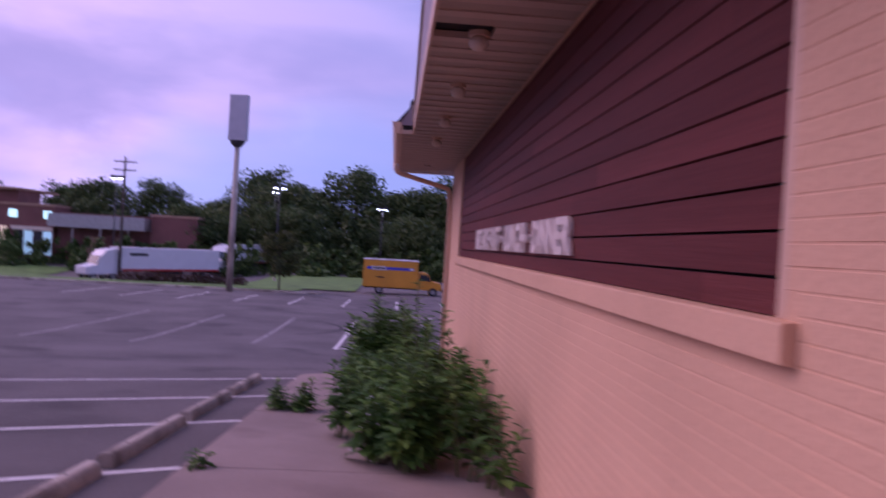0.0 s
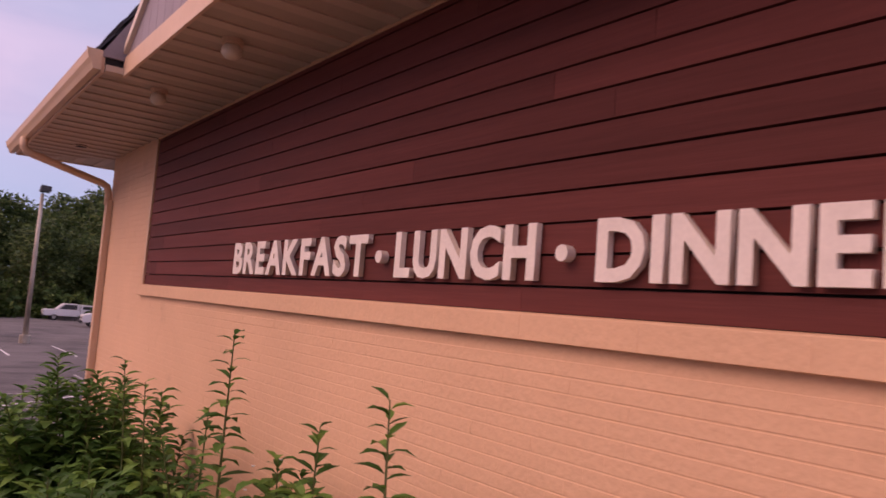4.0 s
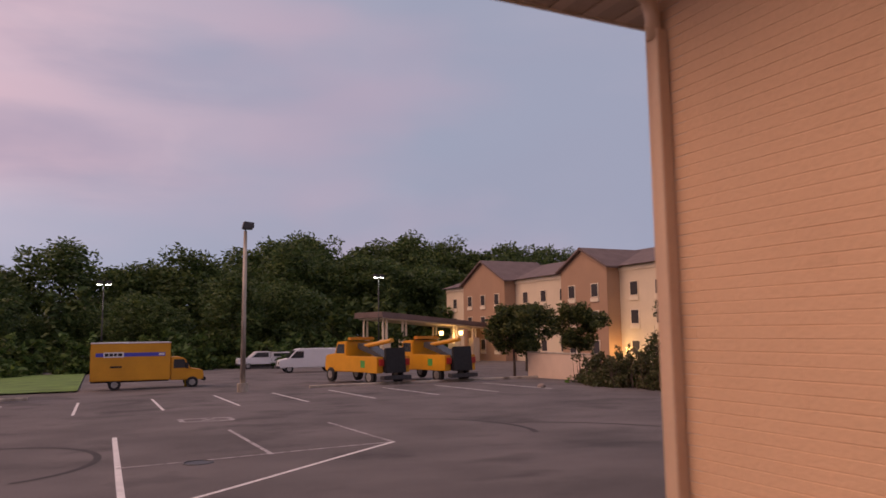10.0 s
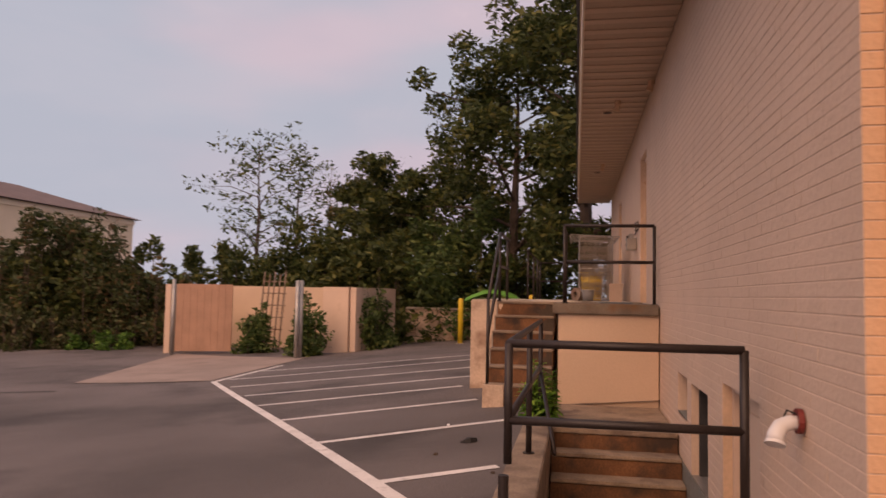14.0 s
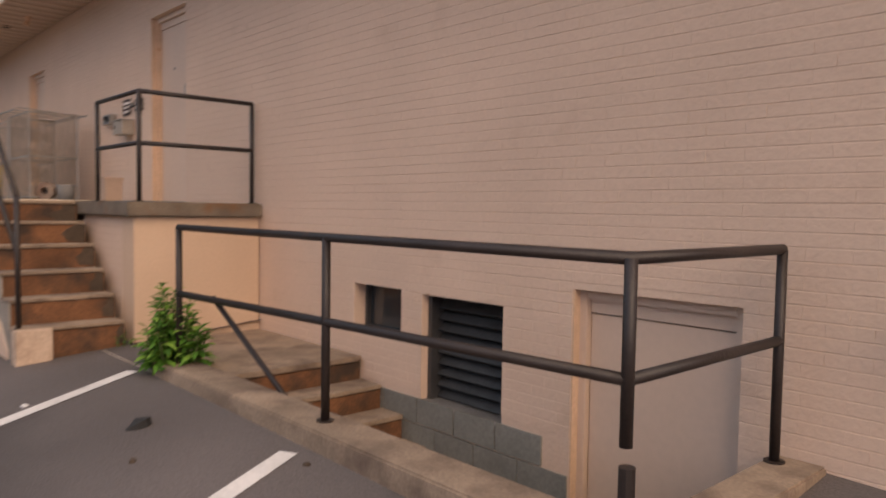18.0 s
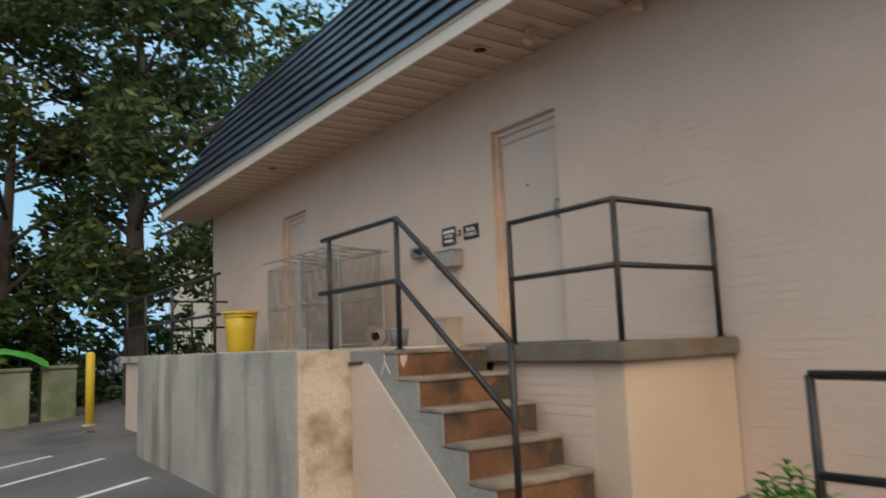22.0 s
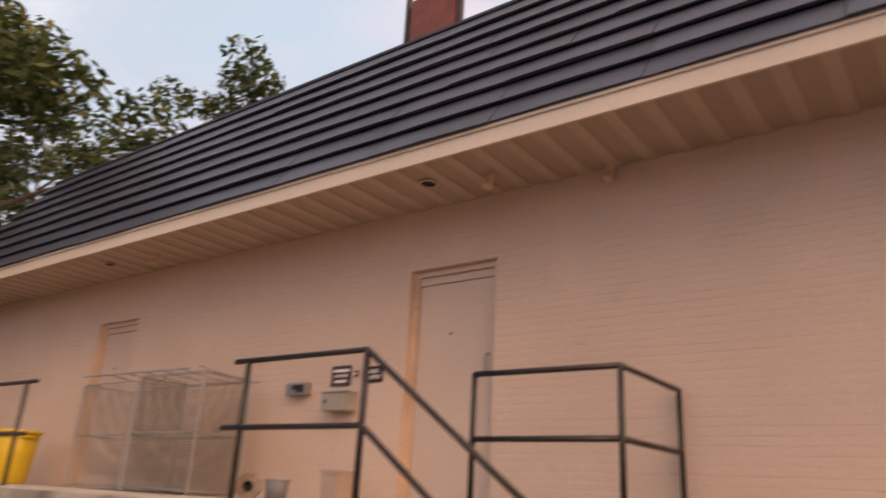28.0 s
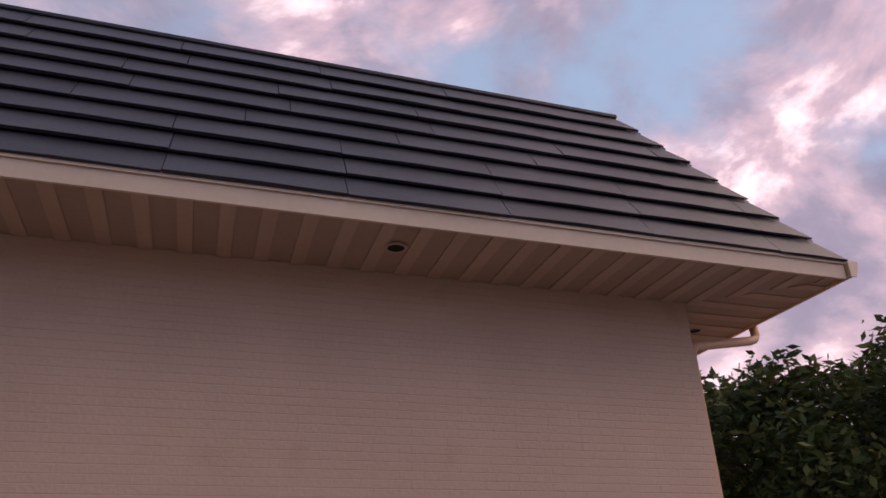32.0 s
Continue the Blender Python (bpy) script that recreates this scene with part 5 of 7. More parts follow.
Shape().tube([(0.28 * math.cos(2 * math.pi * k / n), 0.28 * math.sin(2 * math.pi * k / n), 0.004) for k in range(n + 1)], 0.02, 5).object("rim", DARKMETAL, drain)
patch = thing("oil_stain", "dark rusty stain lump on the asphalt by the kerb", "debris", (4.14, 1.99, ground_z(4.14, 1.99)))
Shape().tube([(0, 0, -0.01), (0, 0, 0.012), (0.01, 0.01, 0.018)], [0.09, 0.085, 0.03], 9).object("lump", BLACK, patch)

# ---- tall poles ----
def lamp_pole(name, label, x, y, top, head, material=CONCRETE, r0=0.14, r1=0.09, lit=None):
    z = ground_z(x, y)
    p = thing(name, label, "lamp post", (x, y, z), group="lot lamp posts")
    Shape().tube([(0, 0, -0.1), (0, 0, 0.45)], r0 * 2.0, 14).object("footing", CONCRETE, p)
    Shape().tube([(0, 0, 0.4), (0, 0, (top - z) * 0.5), (0, 0, top - z)], [r0, (r0 + r1) / 2, r1], 12).object("pole", material, p, smooth=True)
    for ax, turn in head:
        arm = Shape().box(-0.03, 0.03, -0.03, 0.03, top - z - 0.1, top - z + 0.25).object("arm", DARKMETAL, p)
        s = Shape().prism([(ax - 0.30, 0.0), (ax + 0.30, 0.06), (ax + 0.28, 0.34), (ax - 0.22, 0.38)], "y", -0.22, 0.22)
        s.v = [(a, b, c + top - z + 0.12) for a, b, c in s.v]
        h = s.object("lamp_head", DARKMETAL, p, bevel=0.02)
        Shape().box(ax - 0.24, ax + 0.24, -0.18, 0.18, top - z + 0.10, top - z + 0.125).object("lens", lit or GLASS, h)
    return p


lamp_pole("lamp_post", "weathered pale pole with a dark floodlight head", 3.75, 35.2, 7.0, [(0.12, 0)])
for x, y, top in ((-13.3, 62, 7.4), (-19.1, 95, 8.9), (-2.7, 72, 6.3), (27.0, 78, 8.0), (9, 105, 8), (-32.8, 70, 7.9)):
    lamp_pole("street_lamp", "thin dark street lamp with a lit pale head", x, y, top, [(-0.35, 0), (0.4, 0)], DARKMETAL, 0.08, 0.05, COOLLAMP)
big = thing("pylon_sign", "tall pale pole carrying a blank grey sign box", "pylon sign", (-12.1, 35.6, ground_z(-12.1, 35.6)), turn=-8)
zz = big.location.z
Shape().tube([(0, 0, -0.2), (0, 0, 8.65 - zz)], [0.22, 0.16], 16).object("pole", CONCRETE, big, smooth=True)
Shape().box(-0.63, 0.63, -0.22, 0.22, 8.85 - zz, 11.95 - zz).object("sign_box", surface("pale_grey_sign_face", (0.55, 0.55, 0.57), 0.5, 0.06), big, bevel=0.03)
Shape().box(-0.56, 0.56, -0.228, -0.221, 8.95 - zz, 11.85 - zz).object("sign_face", surface("grey_sign_panel", (0.45, 0.45, 0.48), 0.5, 0.06), big)
Shape().tube([(0, 0, 8.4 - zz), (0, 0, 8.6 - zz), (0, 0, 8.84 - zz)], [0.2, 0.42, 0.52], 12).object("collar", DARKMETAL, big)
util = thing("utility_pole", "brown wooden utility pole with a crossarm", "utility pole", (-30.5, 66, ground_z(-30.5, 66)))
Shape().tube([(0, 0, -0.2), (0, 0, 13.6)], [0.17, 0.11], 10).object("pole", BARK, util, smooth=True)
for z in (12.1, 13.0):
    arm = Shape().box(-1.2, 1.2, -0.06, 0.06, z, z + 0.12).object("crossarm", BARK, util)
    for x in (-1.05, -0.5, 0.5, 1.05):
        Shape().tube([(x, 0, z + 0.12), (x, 0, z + 0.26)], 0.04, 8).object("insulator", STEEL, arm)
# yellow guard posts
for x, y, h in ((19.3, 2.31, 1.45), (21.1, 4.75, 1.5), (1.9, 44.0, 0.9)):
    g = thing("bollard", "yellow painted steel guard post", "bollard", (x, y, ground_z(x, y)), group="yellow bollards")
    r = 0.085
    Shape().tube([(0, 0, -0.1), (0, 0, h - 0.06), (0, 0, h - 0.02), (0, 0, h)], [r, r, r * 0.8, r * 0.3], 14).object("post", YELLOW, g, smooth=True)
    Shape().tube([(0, 0, -0.02), (0, 0, 0.02)], r * 1.6, 12).object("collar", CONCRETE, g)

# scraps and stones lying on the asphalt
rng = random.Random(31)
for j, (x, y, r, m, label) in enumerate(((5.1, 2.35, 0.035, WHITEPAINT, "small white paper scrap on the asphalt"), (2.2, 1.75, 0.03, WHITEPAINT, "small white paper scrap on the asphalt"), (1.0, 1.9, 0.025, WHITEPAINT, "small white paper scrap on the asphalt"), (3.6, 2.2, 0.03, SOIL, "small dark clod on the asphalt"), (17.9, 2.5, 0.09, SOIL, "dark brown clod beside the dock"), (2.9, 1.62, 0.025, SOIL, "small dark clod on the asphalt"))):
    scrap = thing("paper_scrap" if m is WHITEPAINT else "soil_clod", label, "scrap" if m is WHITEPAINT else "clod", (x, y, ground_z(x, y)), rng.uniform(0, 360))
    tall = 0.35 if m is WHITEPAINT else 0.6
    ring = [(r * rng.uniform(0.7, 1.2) * math.cos(a), r * rng.uniform(0.5, 1.0) * math.sin(a)) for a in [2 * math.pi * k / 7 for k in range(7)]]
    v = [(u, w, 0.0) for u, w in ring] + [(u * 0.7, w * 0.7, r * tall * rng.uniform(0.6, 1.0)) for u, w in ring]
    Shape().add(v, [tuple(range(7))[::-1], tuple(range(7, 14))] + [(k, (k + 1) % 7, 7 + (k + 1) % 7, 7 + k) for k in range(7)]).object("body", m, scrap)

# ---- plants ----
def blade_leaf(s, base, way, length, width, droop, rng):
    """A pointed, folded leaf that bends over along its middle rib."""
    way = Vector(way).normalized()
    side = way.cross(Vector((0, 0, 1)))
    side = side.normalized() if side.length > 1e-3 else Vector((1, 0, 0))
    b = Vector(base)
    down = Vector((0, 0, -droop))
    fold = side.cross(way) * width * rng.uniform(0.05, 0.3)
    m1, m2, tip = b + way * length * 0.3 + down * 0.08, b + way * length * 0.62 + down * 0.38, b + way * length + down
    s.add([b, m1, m2, tip, m1 + side * width * 0.42 + fold, m2 + side * width * 0.5 + fold, m1 - side * width * 0.42 + fold, m2 - side * width * 0.5 + fold],
          [(0, 1, 4), (1, 2, 5, 4), (2, 3, 5), (0, 6, 1), (1, 6, 7, 2), (2, 7, 3)])


def weed(name, label, x, y, z, height, seed, group="", bushy=1.0, leaf=0.24, flowers=False, material=None):
    rng = random.Random(seed)
    w = thing(name, label, "weed", (x, y, z), group=group)
    stems, leaves, heads = Shape(), Shape(), Shape()
    n_side = rng.randint(2, 4) if bushy > 0.8 else rng.randint(0, 1)
    lean = Vector((rng.uniform(-0.12, 0.12), rng.uniform(-0.12, 0.12), 1))
    for k in range(1 + n_side):
        h = height * (1 if k == 0 else rng.uniform(0.55, 0.92))
        a = rng.uniform(0, 6.28)
        start = Vector((0.05 * math.cos(a), 0.05 * math.sin(a), 0)) * (k > 0)
        out = Vector((math.cos(a), math.sin(a), 0)) * (rng.uniform(0.12, 0.34) * h if k else 0)
        pts = [start, start + lean * h * 0.35 + out * 0.25, start + lean * h * 0.7 + out * 0.7, start + lean * h + out]
        stems.tube(pts, [0.011, 0.009, 0.006, 0.003], 5)
        m = int(h / 0.022 * bushy)
        for j in range(m):
            u = 0.14 + 0.86 * (j + rng.random()) / m
            seg = min(int(u * 3), 2)
            p = pts[seg].lerp(pts[seg + 1], u * 3 - seg)
            az = j * 2.4 + rng.uniform(-0.4, 0.4)
            size = leaf * 1.12 * (1.1 - 0.58 * u) * rng.uniform(0.75, 1.25)
            up = 0.25 + 1.1 * max(0, u - 0.55)
            blade_leaf(leaves, p, (math.cos(az), math.sin(az), up), size, size * rng.uniform(0.30, 0.42), size * rng.uniform(0.15, 0.55), rng)
        if flowers:
            for j in range(4):
                q = pts[3] + Vector((rng.uniform(-0.15, 0.15), rng.uniform(-0.15, 0.15), rng.uniform(-0.35, 0.0)))
                heads.tube([q, q + Vector((0, 0, 0.006))], [0.008, 0.012], 6)
    stems.object("stem", WEEDSTEM, w)
    leaves.object("leaves", material or WEED, w)
    if flowers:
        heads.object("flower_heads", WHITEPAINT, w, "tiny white flower heads")
    return w


WEEDSTEM = surface("green_brown_stem", (0.10, 0.13, 0.04), 0.8, 0.2, 10, 60, 0.1)
rng = random.Random(21)
for band in range(60):
    y = -8.75 + 7.0 * (band + rng.random()) / 60
    near_edge = -1.55 if y > -7.6 else -1.2
    x = rng.uniform(near_edge, -0.18) if band % 3 else rng.uniform(near_edge, near_edge + 0.45)
    h = rng.uniform(0.7, 1.3) * (0.76 if y < -5.6 else 1.0 if y < -3.2 else 0.72)
    weed("tall_weed", "tall green weed with pointed leaves growing by the wall", x, y, ground_z(-2.3, y) + 0.12, h, 100 + band, "tall weeds by the front wall", 1.0, 0.24, band % 7 == 3)
for j, (x, y, h) in enumerate(((-0.79, -7.02, 1.64), (-0.70, -8.53, 1.35), (-0.76, -7.96, 1.24), (-0.88, -5.71, 1.45), (-0.85, -6.06, 1.33), (-0.7, -6.45, 1.2), (-0.42, -8.95, 0.95), (-0.3, -9.15, 0.72), (-0.5, -8.8, 0.98), (-0.22, -9.35, 0.45))):
    weed("seeding_weed", "lanky weed gone to seed beside the wall", x, y, ground_z(-2.3, y) + 0.12, h, 300 + j, "tall weeds by the front wall", 0.8, 0.19)
for j, (x, y, h) in enumerate(((-1.14, -4.98, 1.48), (-1.05, -5.2, 1.3), (-1.25, -4.8, 1.3), (-0.9, -4.7, 1.35))):
    weed("tall_weed", "broad leafy green weed by the wall", x, y, ground_z(-2.3, y) + 0.12, h, 330 + j, "tall weeds by the front wall", 1.3, 0.26)
for j, (x, y, h) in enumerate(((-2.46, -5.6, 0.36), (-2.40, -5.5, 0.28), (-2.1, -5.65, 0.34), (-2.05, -5.52, 0.42), (-2.25, -5.7, 0.2), (-2.56, -8.8, 0.15))):
    weed("small_weed", "small yellow-green weed in a sidewalk crack", x, y, ground_z(-2.3, y) + 0.12, h, 400 + j, "small weeds in cracks", 1.3, 0.15)
for j, (x, y, h) in enumerate(((5.08, 1.42, 0.66), (5.15, 1.38, 0.62), (5.02, 1.3, 0.5), (5.2, 1.3, 0.5), (5.24, 1.42, 0.42), (5.12, 1.46, 0.5), (5.27, 1.34, 0.36))):
    weed("corner_weed", "bright green leafy weed at the stairwell corner", x, y, -0.14, h, 500 + j, "weeds at the stairwell", 1.5, 0.15, material=FRESH)
weed("corner_weed", "tiny green weed at the dock foot", 6.32, 1.3, -0.14, 0.14, 520, "", 0.9, 0.07)


def grass_tuft(x, y, r, h, n, seed, label="rough tuft of grass at the sidewalk end"):
    rng = random.Random(seed)
    s = Shape()
    for k in range(n):
        a, d = rng.uniform(0, 6.28), r * math.sqrt(rng.random())
        px, py = d * math.cos(a), d * math.sin(a)
        hh = h * rng.uniform(0.4, 1)
        lx, ly = rng.uniform(-0.5, 0.5) * hh, rng.uniform(-0.5, 0.5) * hh
        s.add([(px - 0.006, py, 0), (px + 0.006, py, 0), (px + lx, py + ly, hh)], [(0, 1, 2)])
    return tagged(s.object("grass_tuft", WEED), label, "grass", kind="stuff")


for j, (x, y, r, h) in enumerate(((-1.75, -1.1, 0.35, 0.16), (-1.3, -1.15, 0.3, 0.2), (-0.8, -1.3, 0.4, 0.25), (-0.4, -1.6, 0.3, 0.25))):
    grass_tuft(x, y, r, h, 350, 600 + j).location = (x, y, ground_z(-2.3, y) + 0.1)


def leaf_cloud(centres, radii, count, size, seed, flat=1.0):
    """Leaves scattered through rounded clumps, each a bent pointed quad."""
    r = np.random.RandomState(seed)
    centres, radii = np.array(centres, float), np.array(radii, float)
    pick = r.choice(len(centres), count, p=radii**2 / (radii**2).sum())
    d = r.normal(size=(count, 3))
    d /= np.linalg.norm(d, axis=1)[:, None]
    p = centres[pick] + d * (radii[pick] * (0.3 + 0.95 * r.beta(2.6, 1.7, count)))[:, None] * [1, 1, 0.8 * flat]
    a = r.normal(size=(count, 3))
    a[:, 2] *= 0.6
    a /= np.linalg.norm(a, axis=1)[:, None]
    b = np.cross(a, r.normal(size=(count, 3)))
    b /= np.linalg.norm(b, axis=1)[:, None]
    s = size * r.uniform(0.55, 1.3, count)[:, None]
    v = np.stack([p - a * s, p + b * s * 0.42, p + a * s * 1.1, p - b * s * 0.42], 1).reshape(-1, 3)
    f = np.arange(count * 4).reshape(-1, 4)
    return v, f


def cloud_object(name, v, f, material, parent):
    mesh = bpy.data.meshes.new(name)
    mesh.vertices.add(len(v))
    mesh.vertices.foreach_set("co", np.asarray(v, np.float32).ravel())
    mesh.loops.add(f.size)
    mesh.loops.foreach_set("vertex_index", f.ravel().astype(np.int32))
    mesh.polygons.add(len(f))
    mesh.polygons.foreach_set("loop_start", np.arange(0, f.size, 4, dtype=np.int32))
    mesh.update(calc_edges=True)
    mesh.materials.append(material)
    ob = new(name, mesh)
    ob.parent = parent
    return ob


def tree(name, label, at, height, spread, seed, leaves, size, material=None, trunk=0.2, bare=0.28, group="", limbs=14, clump=1.0, lean=(0, 0)):
    rng = random.Random(seed)
    t = thing(name, label, "tree", at, group=group)
    wood = Shape()
    top = Vector((lean[0], lean[1], height * 0.93))
    spine = [Vector((0, 0, -0.2))] + [top * u + Vector((rng.uniform(-0.12, 0.12), rng.uniform(-0.12, 0.12), 0)) * height * 0.06 for u in (0.2, 0.4, 0.6, 0.8, 1.0)]
    wood.tube(spine, [trunk * q for q in (1.25, 0.95, 0.75, 0.5, 0.28, 0.08)], 9)
    centres, radii = [], []
    for k in range(limbs):
        u = bare + (0.97 - bare) * (k + rng.random()) / limbs
        seg = min(int(u * 5), 4)
        p = spine[seg].lerp(spine[seg + 1], u * 5 - seg)
        az = k * 2.4 + rng.uniform(-0.5, 0.5)
        shape = math.sin(math.pi * min(1, max(0.08, (u - bare) / (1.08 - bare)) * 0.85 + 0.12))
        ln = spread * max(0.25, shape) * rng.uniform(0.75, 1.15)
        tip = p + Vector((math.cos(az) * ln, math.sin(az) * ln, ln * rng.uniform(0.15, 0.6)))
        mid = p.lerp(tip, 0.5) + Vector((0, 0, ln * 0.10))
        r = trunk * (0.45 - 0.3 * u)
        wood.tube([p, mid, tip], [r, r * 0.6, r * 0.15], 6)
        for j in range(3):
            q = p.lerp(tip, 0.45 + 0.27 * j) + Vector((rng.uniform(-1, 1), rng.uniform(-1, 1), rng.uniform(-0.5, 0.7))) * ln * 0.25
            wood.tube([p.lerp(tip, 0.35 + 0.2 * j), q], [r * 0.4, r * 0.1], 4)
            centres.append(q)
            radii.append(clump * spread * rng.uniform(0.16, 0.34))
    centres.append(top)
    radii.append(spread * 0.25)
    wood.object("trunk", BARK, t)
    v, f = leaf_cloud(centres, radii, leaves, size, seed)
    cloud_object("crown", v, f, material or TREELEAF, t)
    return t


def at_ground(x, y):
    return (x, y, ground_z(x, y))


# broad tree past the dock end, with its neighbours
tree("broad_tree", "large dull green tree standing past the dock end", at_ground(23.2, 0.6), 12.5, 5.0, 5, 18000, 0.15, trunk=0.28, bare=0.2, limbs=19, clump=0.64)
tree("broad_tree", "leafy dull green tree behind the dock end", at_ground(26.0, 3.4), 12.5, 4.0, 8, 17000, 0.145, trunk=0.22, bare=0.08, limbs=22, clump=0.7)
tree("broad_tree", "dark green tree at the back of the lot", at_ground(29.5, -4.5), 12.5, 5.0, 9, 4000, 0.17, trunk=0.26, bare=0.2, limbs=14, clump=0.6)
tree("broad_tree", "tall green tree rising behind the roof", at_ground(31.5, -13.5), 19.5, 5.5, 12, 8000, 0.2, trunk=0.34, bare=0.3, limbs=18, clump=0.65)
# open airy trees behind the bin enclosure
tree("airy_tree", "thin tree with sparse airy foliage", at_ground(33.0, 17.5), 11.0, 2.8, 31, 1300, 0.15, trunk=0.13, bare=0.3, limbs=24, clump=0.7)
tree("airy_tree", "thin tree with sparse airy foliage", at_ground(35.5, 16.3), 10.5, 2.4, 32, 900, 0.15, trunk=0.12, bare=0.35, limbs=22, clump=0.7)
tree("leafy_tree", "dark green leafy tree behind the bin enclosure", at_ground(31.0, 10.2), 8.8, 2.7, 35, 9000, 0.16, TREELEAF, 0.13, 0.12, limbs=18, clump=0.8)
tree("leafy_tree", "dark green leafy tree behind the bin enclosure", at_ground(30.0, 7.4), 8.0, 2.6, 36, 8000, 0.16, TREELEAF, 0.13, 0.12, limbs=16, clump=0.8)
tree("leafy_tree", "small reddish tree in the thicket", at_ground(34.0, 12.6), 8.6, 2.0, 33, 3500, 0.15, SHRUB, 0.11, 0.25, limbs=14)
for j, (x, y) in enumerate(((40.0, 16.0), (41.5, 14.0), (39.0, 12.0))):
    tree("bare_tree", "leafless grey sapling against the sky", at_ground(x, y), 11.0, 1.6, 60 + j, 40, 0.1, trunk=0.09, bare=0.3, limbs=16)


def thicket(name, label, spots, count, size, seed, material, height):
    """An overgrown mound: overlapping clumps from the ground up, with thin stems inside."""
    rng = random.Random(seed)
    t = thing(name, label, "thicket", at_ground(*spots[0][:2]))
    o = t.location
    centres, radii, wood = [], [], Shape()
    wide = min(1.6, height * 0.42) if height > 2 else 0.25
    for x, y, *own in spots:
        tall = (own[0] if own else height) * rng.uniform(0.8, 1.08)
        base = ground_z(x, y) - o.z
        for k in range(9):
            u = k / 8
            r = tall * rng.uniform(0.12, 0.30) * (1.15 - 0.5 * u)
            reach = wide * (1.1 - 0.7 * u)
            c = Vector((x + rng.uniform(-reach, reach) - o.x, y + rng.uniform(-reach, reach) - o.y, base + max(r * 0.5, (tall - r) * u)))
            centres.append(c)
            radii.append(r)
            if k % 3 == 2:
                wood.tube([(c.x + rng.uniform(-0.2, 0.2), c.y, base), c, c + Vector((rng.uniform(-0.3, 0.3), 0, r * 1.3))], [0.025, 0.016, 0.004], 4)
        for _ in range(4 if height > 2 else 1):
            tip = Vector((x + rng.uniform(-wide, wide) - o.x, y + rng.uniform(-wide, wide) - o.y, base + tall * rng.uniform(0.75, 1.18)))
            wood.tube([(tip.x * 0.9 + (x - o.x) * 0.1, tip.y * 0.9 + (y - o.y) * 0.1, base), tip], [0.022, 0.005], 4)
            for q in (0.0, 0.22, 0.45):
                centres.append(tip - Vector((rng.uniform(-0.1, 0.1), rng.uniform(-0.1, 0.1), q * tall * 0.35)))
                radii.append(tall * rng.uniform(0.05, 0.09))
    tagged(wood.object("stems", BARK, t), kind="stuff")
    v, f = leaf_cloud(centres, radii, count, size, seed)
    v[:, 2] = np.maximum(v[:, 2], -1.2)
    tagged(cloud_object("leaves", v, f, material, t), kind="stuff")
    return t


edge = [(20.3 + 0.9 * abs(math.sin(k * 1.9)), 30.0 - 0.5 * k, 0.35 + 0.3 * abs(math.sin(k * 2.7))) for k in range(27)]
thicket("rank_weeds", "bright green grassy weeds along the lot edge", edge, 9000, 0.09, 79, WEED, 0.7)
rng = random.Random(77)
mound = []
for k in range(26):
    u = k / 25
    y = 29.5 - 12.0 * u
    top = 1.3 + 3.2 * math.sin(math.pi * min(1, u * 1.25) / 2) ** 1.3
    mound.append((21.3 - 1.2 * math.sin(math.pi * u) + 2.0 * max(0, u - 0.8) * 5 + rng.uniform(-0.3, 0.3), y, min(1.5, top) * rng.uniform(0.7, 1.1)))
thicket("rank_weeds", "brown and green rank growth along the lot edge", mound, 16000, 0.10, 70, leafy("rank_growth_leaves", (0.085, 0.10, 0.036), (0.16, 0.12, 0.06)), 2.01)
mound = [(22.3 + rng.uniform(-0.5, 1.2) + 1.5 * max(0, u - 0.7), 28.5 - 11.5 * u, (1.4 + 3.1 * math.sin(math.pi * min(1, u * 1.3) / 2) ** 1.4) * (1 - 0.4 * max(0, (u - 0.68) / 0.32))) for u in [k / 19 for k in range(20)]]
thicket("shrub_thicket", "overgrown mixed green and brown thicket by the lot edge", mound, 34000, 0.11, 71, SHRUB, 3.0)
thicket("shrub_thicket", "tall green shrubs rising from the thicket", [(22.4, 21.6, 4.2), (22.8, 20.4, 4.8), (23.2, 22.6, 3.8), (23.6, 19.4, 4.2), (25.5, 23.0, 3.4), (26.6, 20.6, 3.4), (26.8, 18.5, 3.4)], 22000, 0.16, 72, TREELEAF, 4.4)
thicket("shrub_thicket", "dark green thicket behind the bin enclosure", [(24.4, 16.8, 3.4), (25.5, 15.4, 3.6), (26.0, 14.0, 3.9), (26.2, 12.6, 3.8), (26.4, 11.2, 4.2), (26.0, 9.8, 4.6), (25.4, 8.6, 4.4), (24.8, 7.4, 4.0), (27.8, 13.0, 4.4), (28.0, 10.4, 5.0), (27.6, 8.2, 5.0), (28.5, 16.0, 4.2)], 40000, 0.16, 73, TREELEAF, 3.8)
thicket("shrub_thicket", "dark undergrowth along the back edge of the lot", [(24.2, 5.4, 4.4), (24.6, 4.2, 4.0), (25.4, 2.6, 2.6), (25.8, 1.4, 2.2), (26.2, 0.0, 2.2), (26.2, -1.4, 2.2), (25.6, -3.0, 2.4), (27.4, 3.2, 4.4), (27.0, -4.6, 3.5), (26.2, 6.2, 4.6)], 20000, 0.14, 74, FARLEAF, 3.0)
thicket("rank_weeds", "rank green weeds growing in the bin enclosure", [(19.8, 11.6, 1.4), (19.9, 11.2, 1.6), (20.2, 11.5, 1.3)], 2600, 0.09, 75, RANK, 1.5)
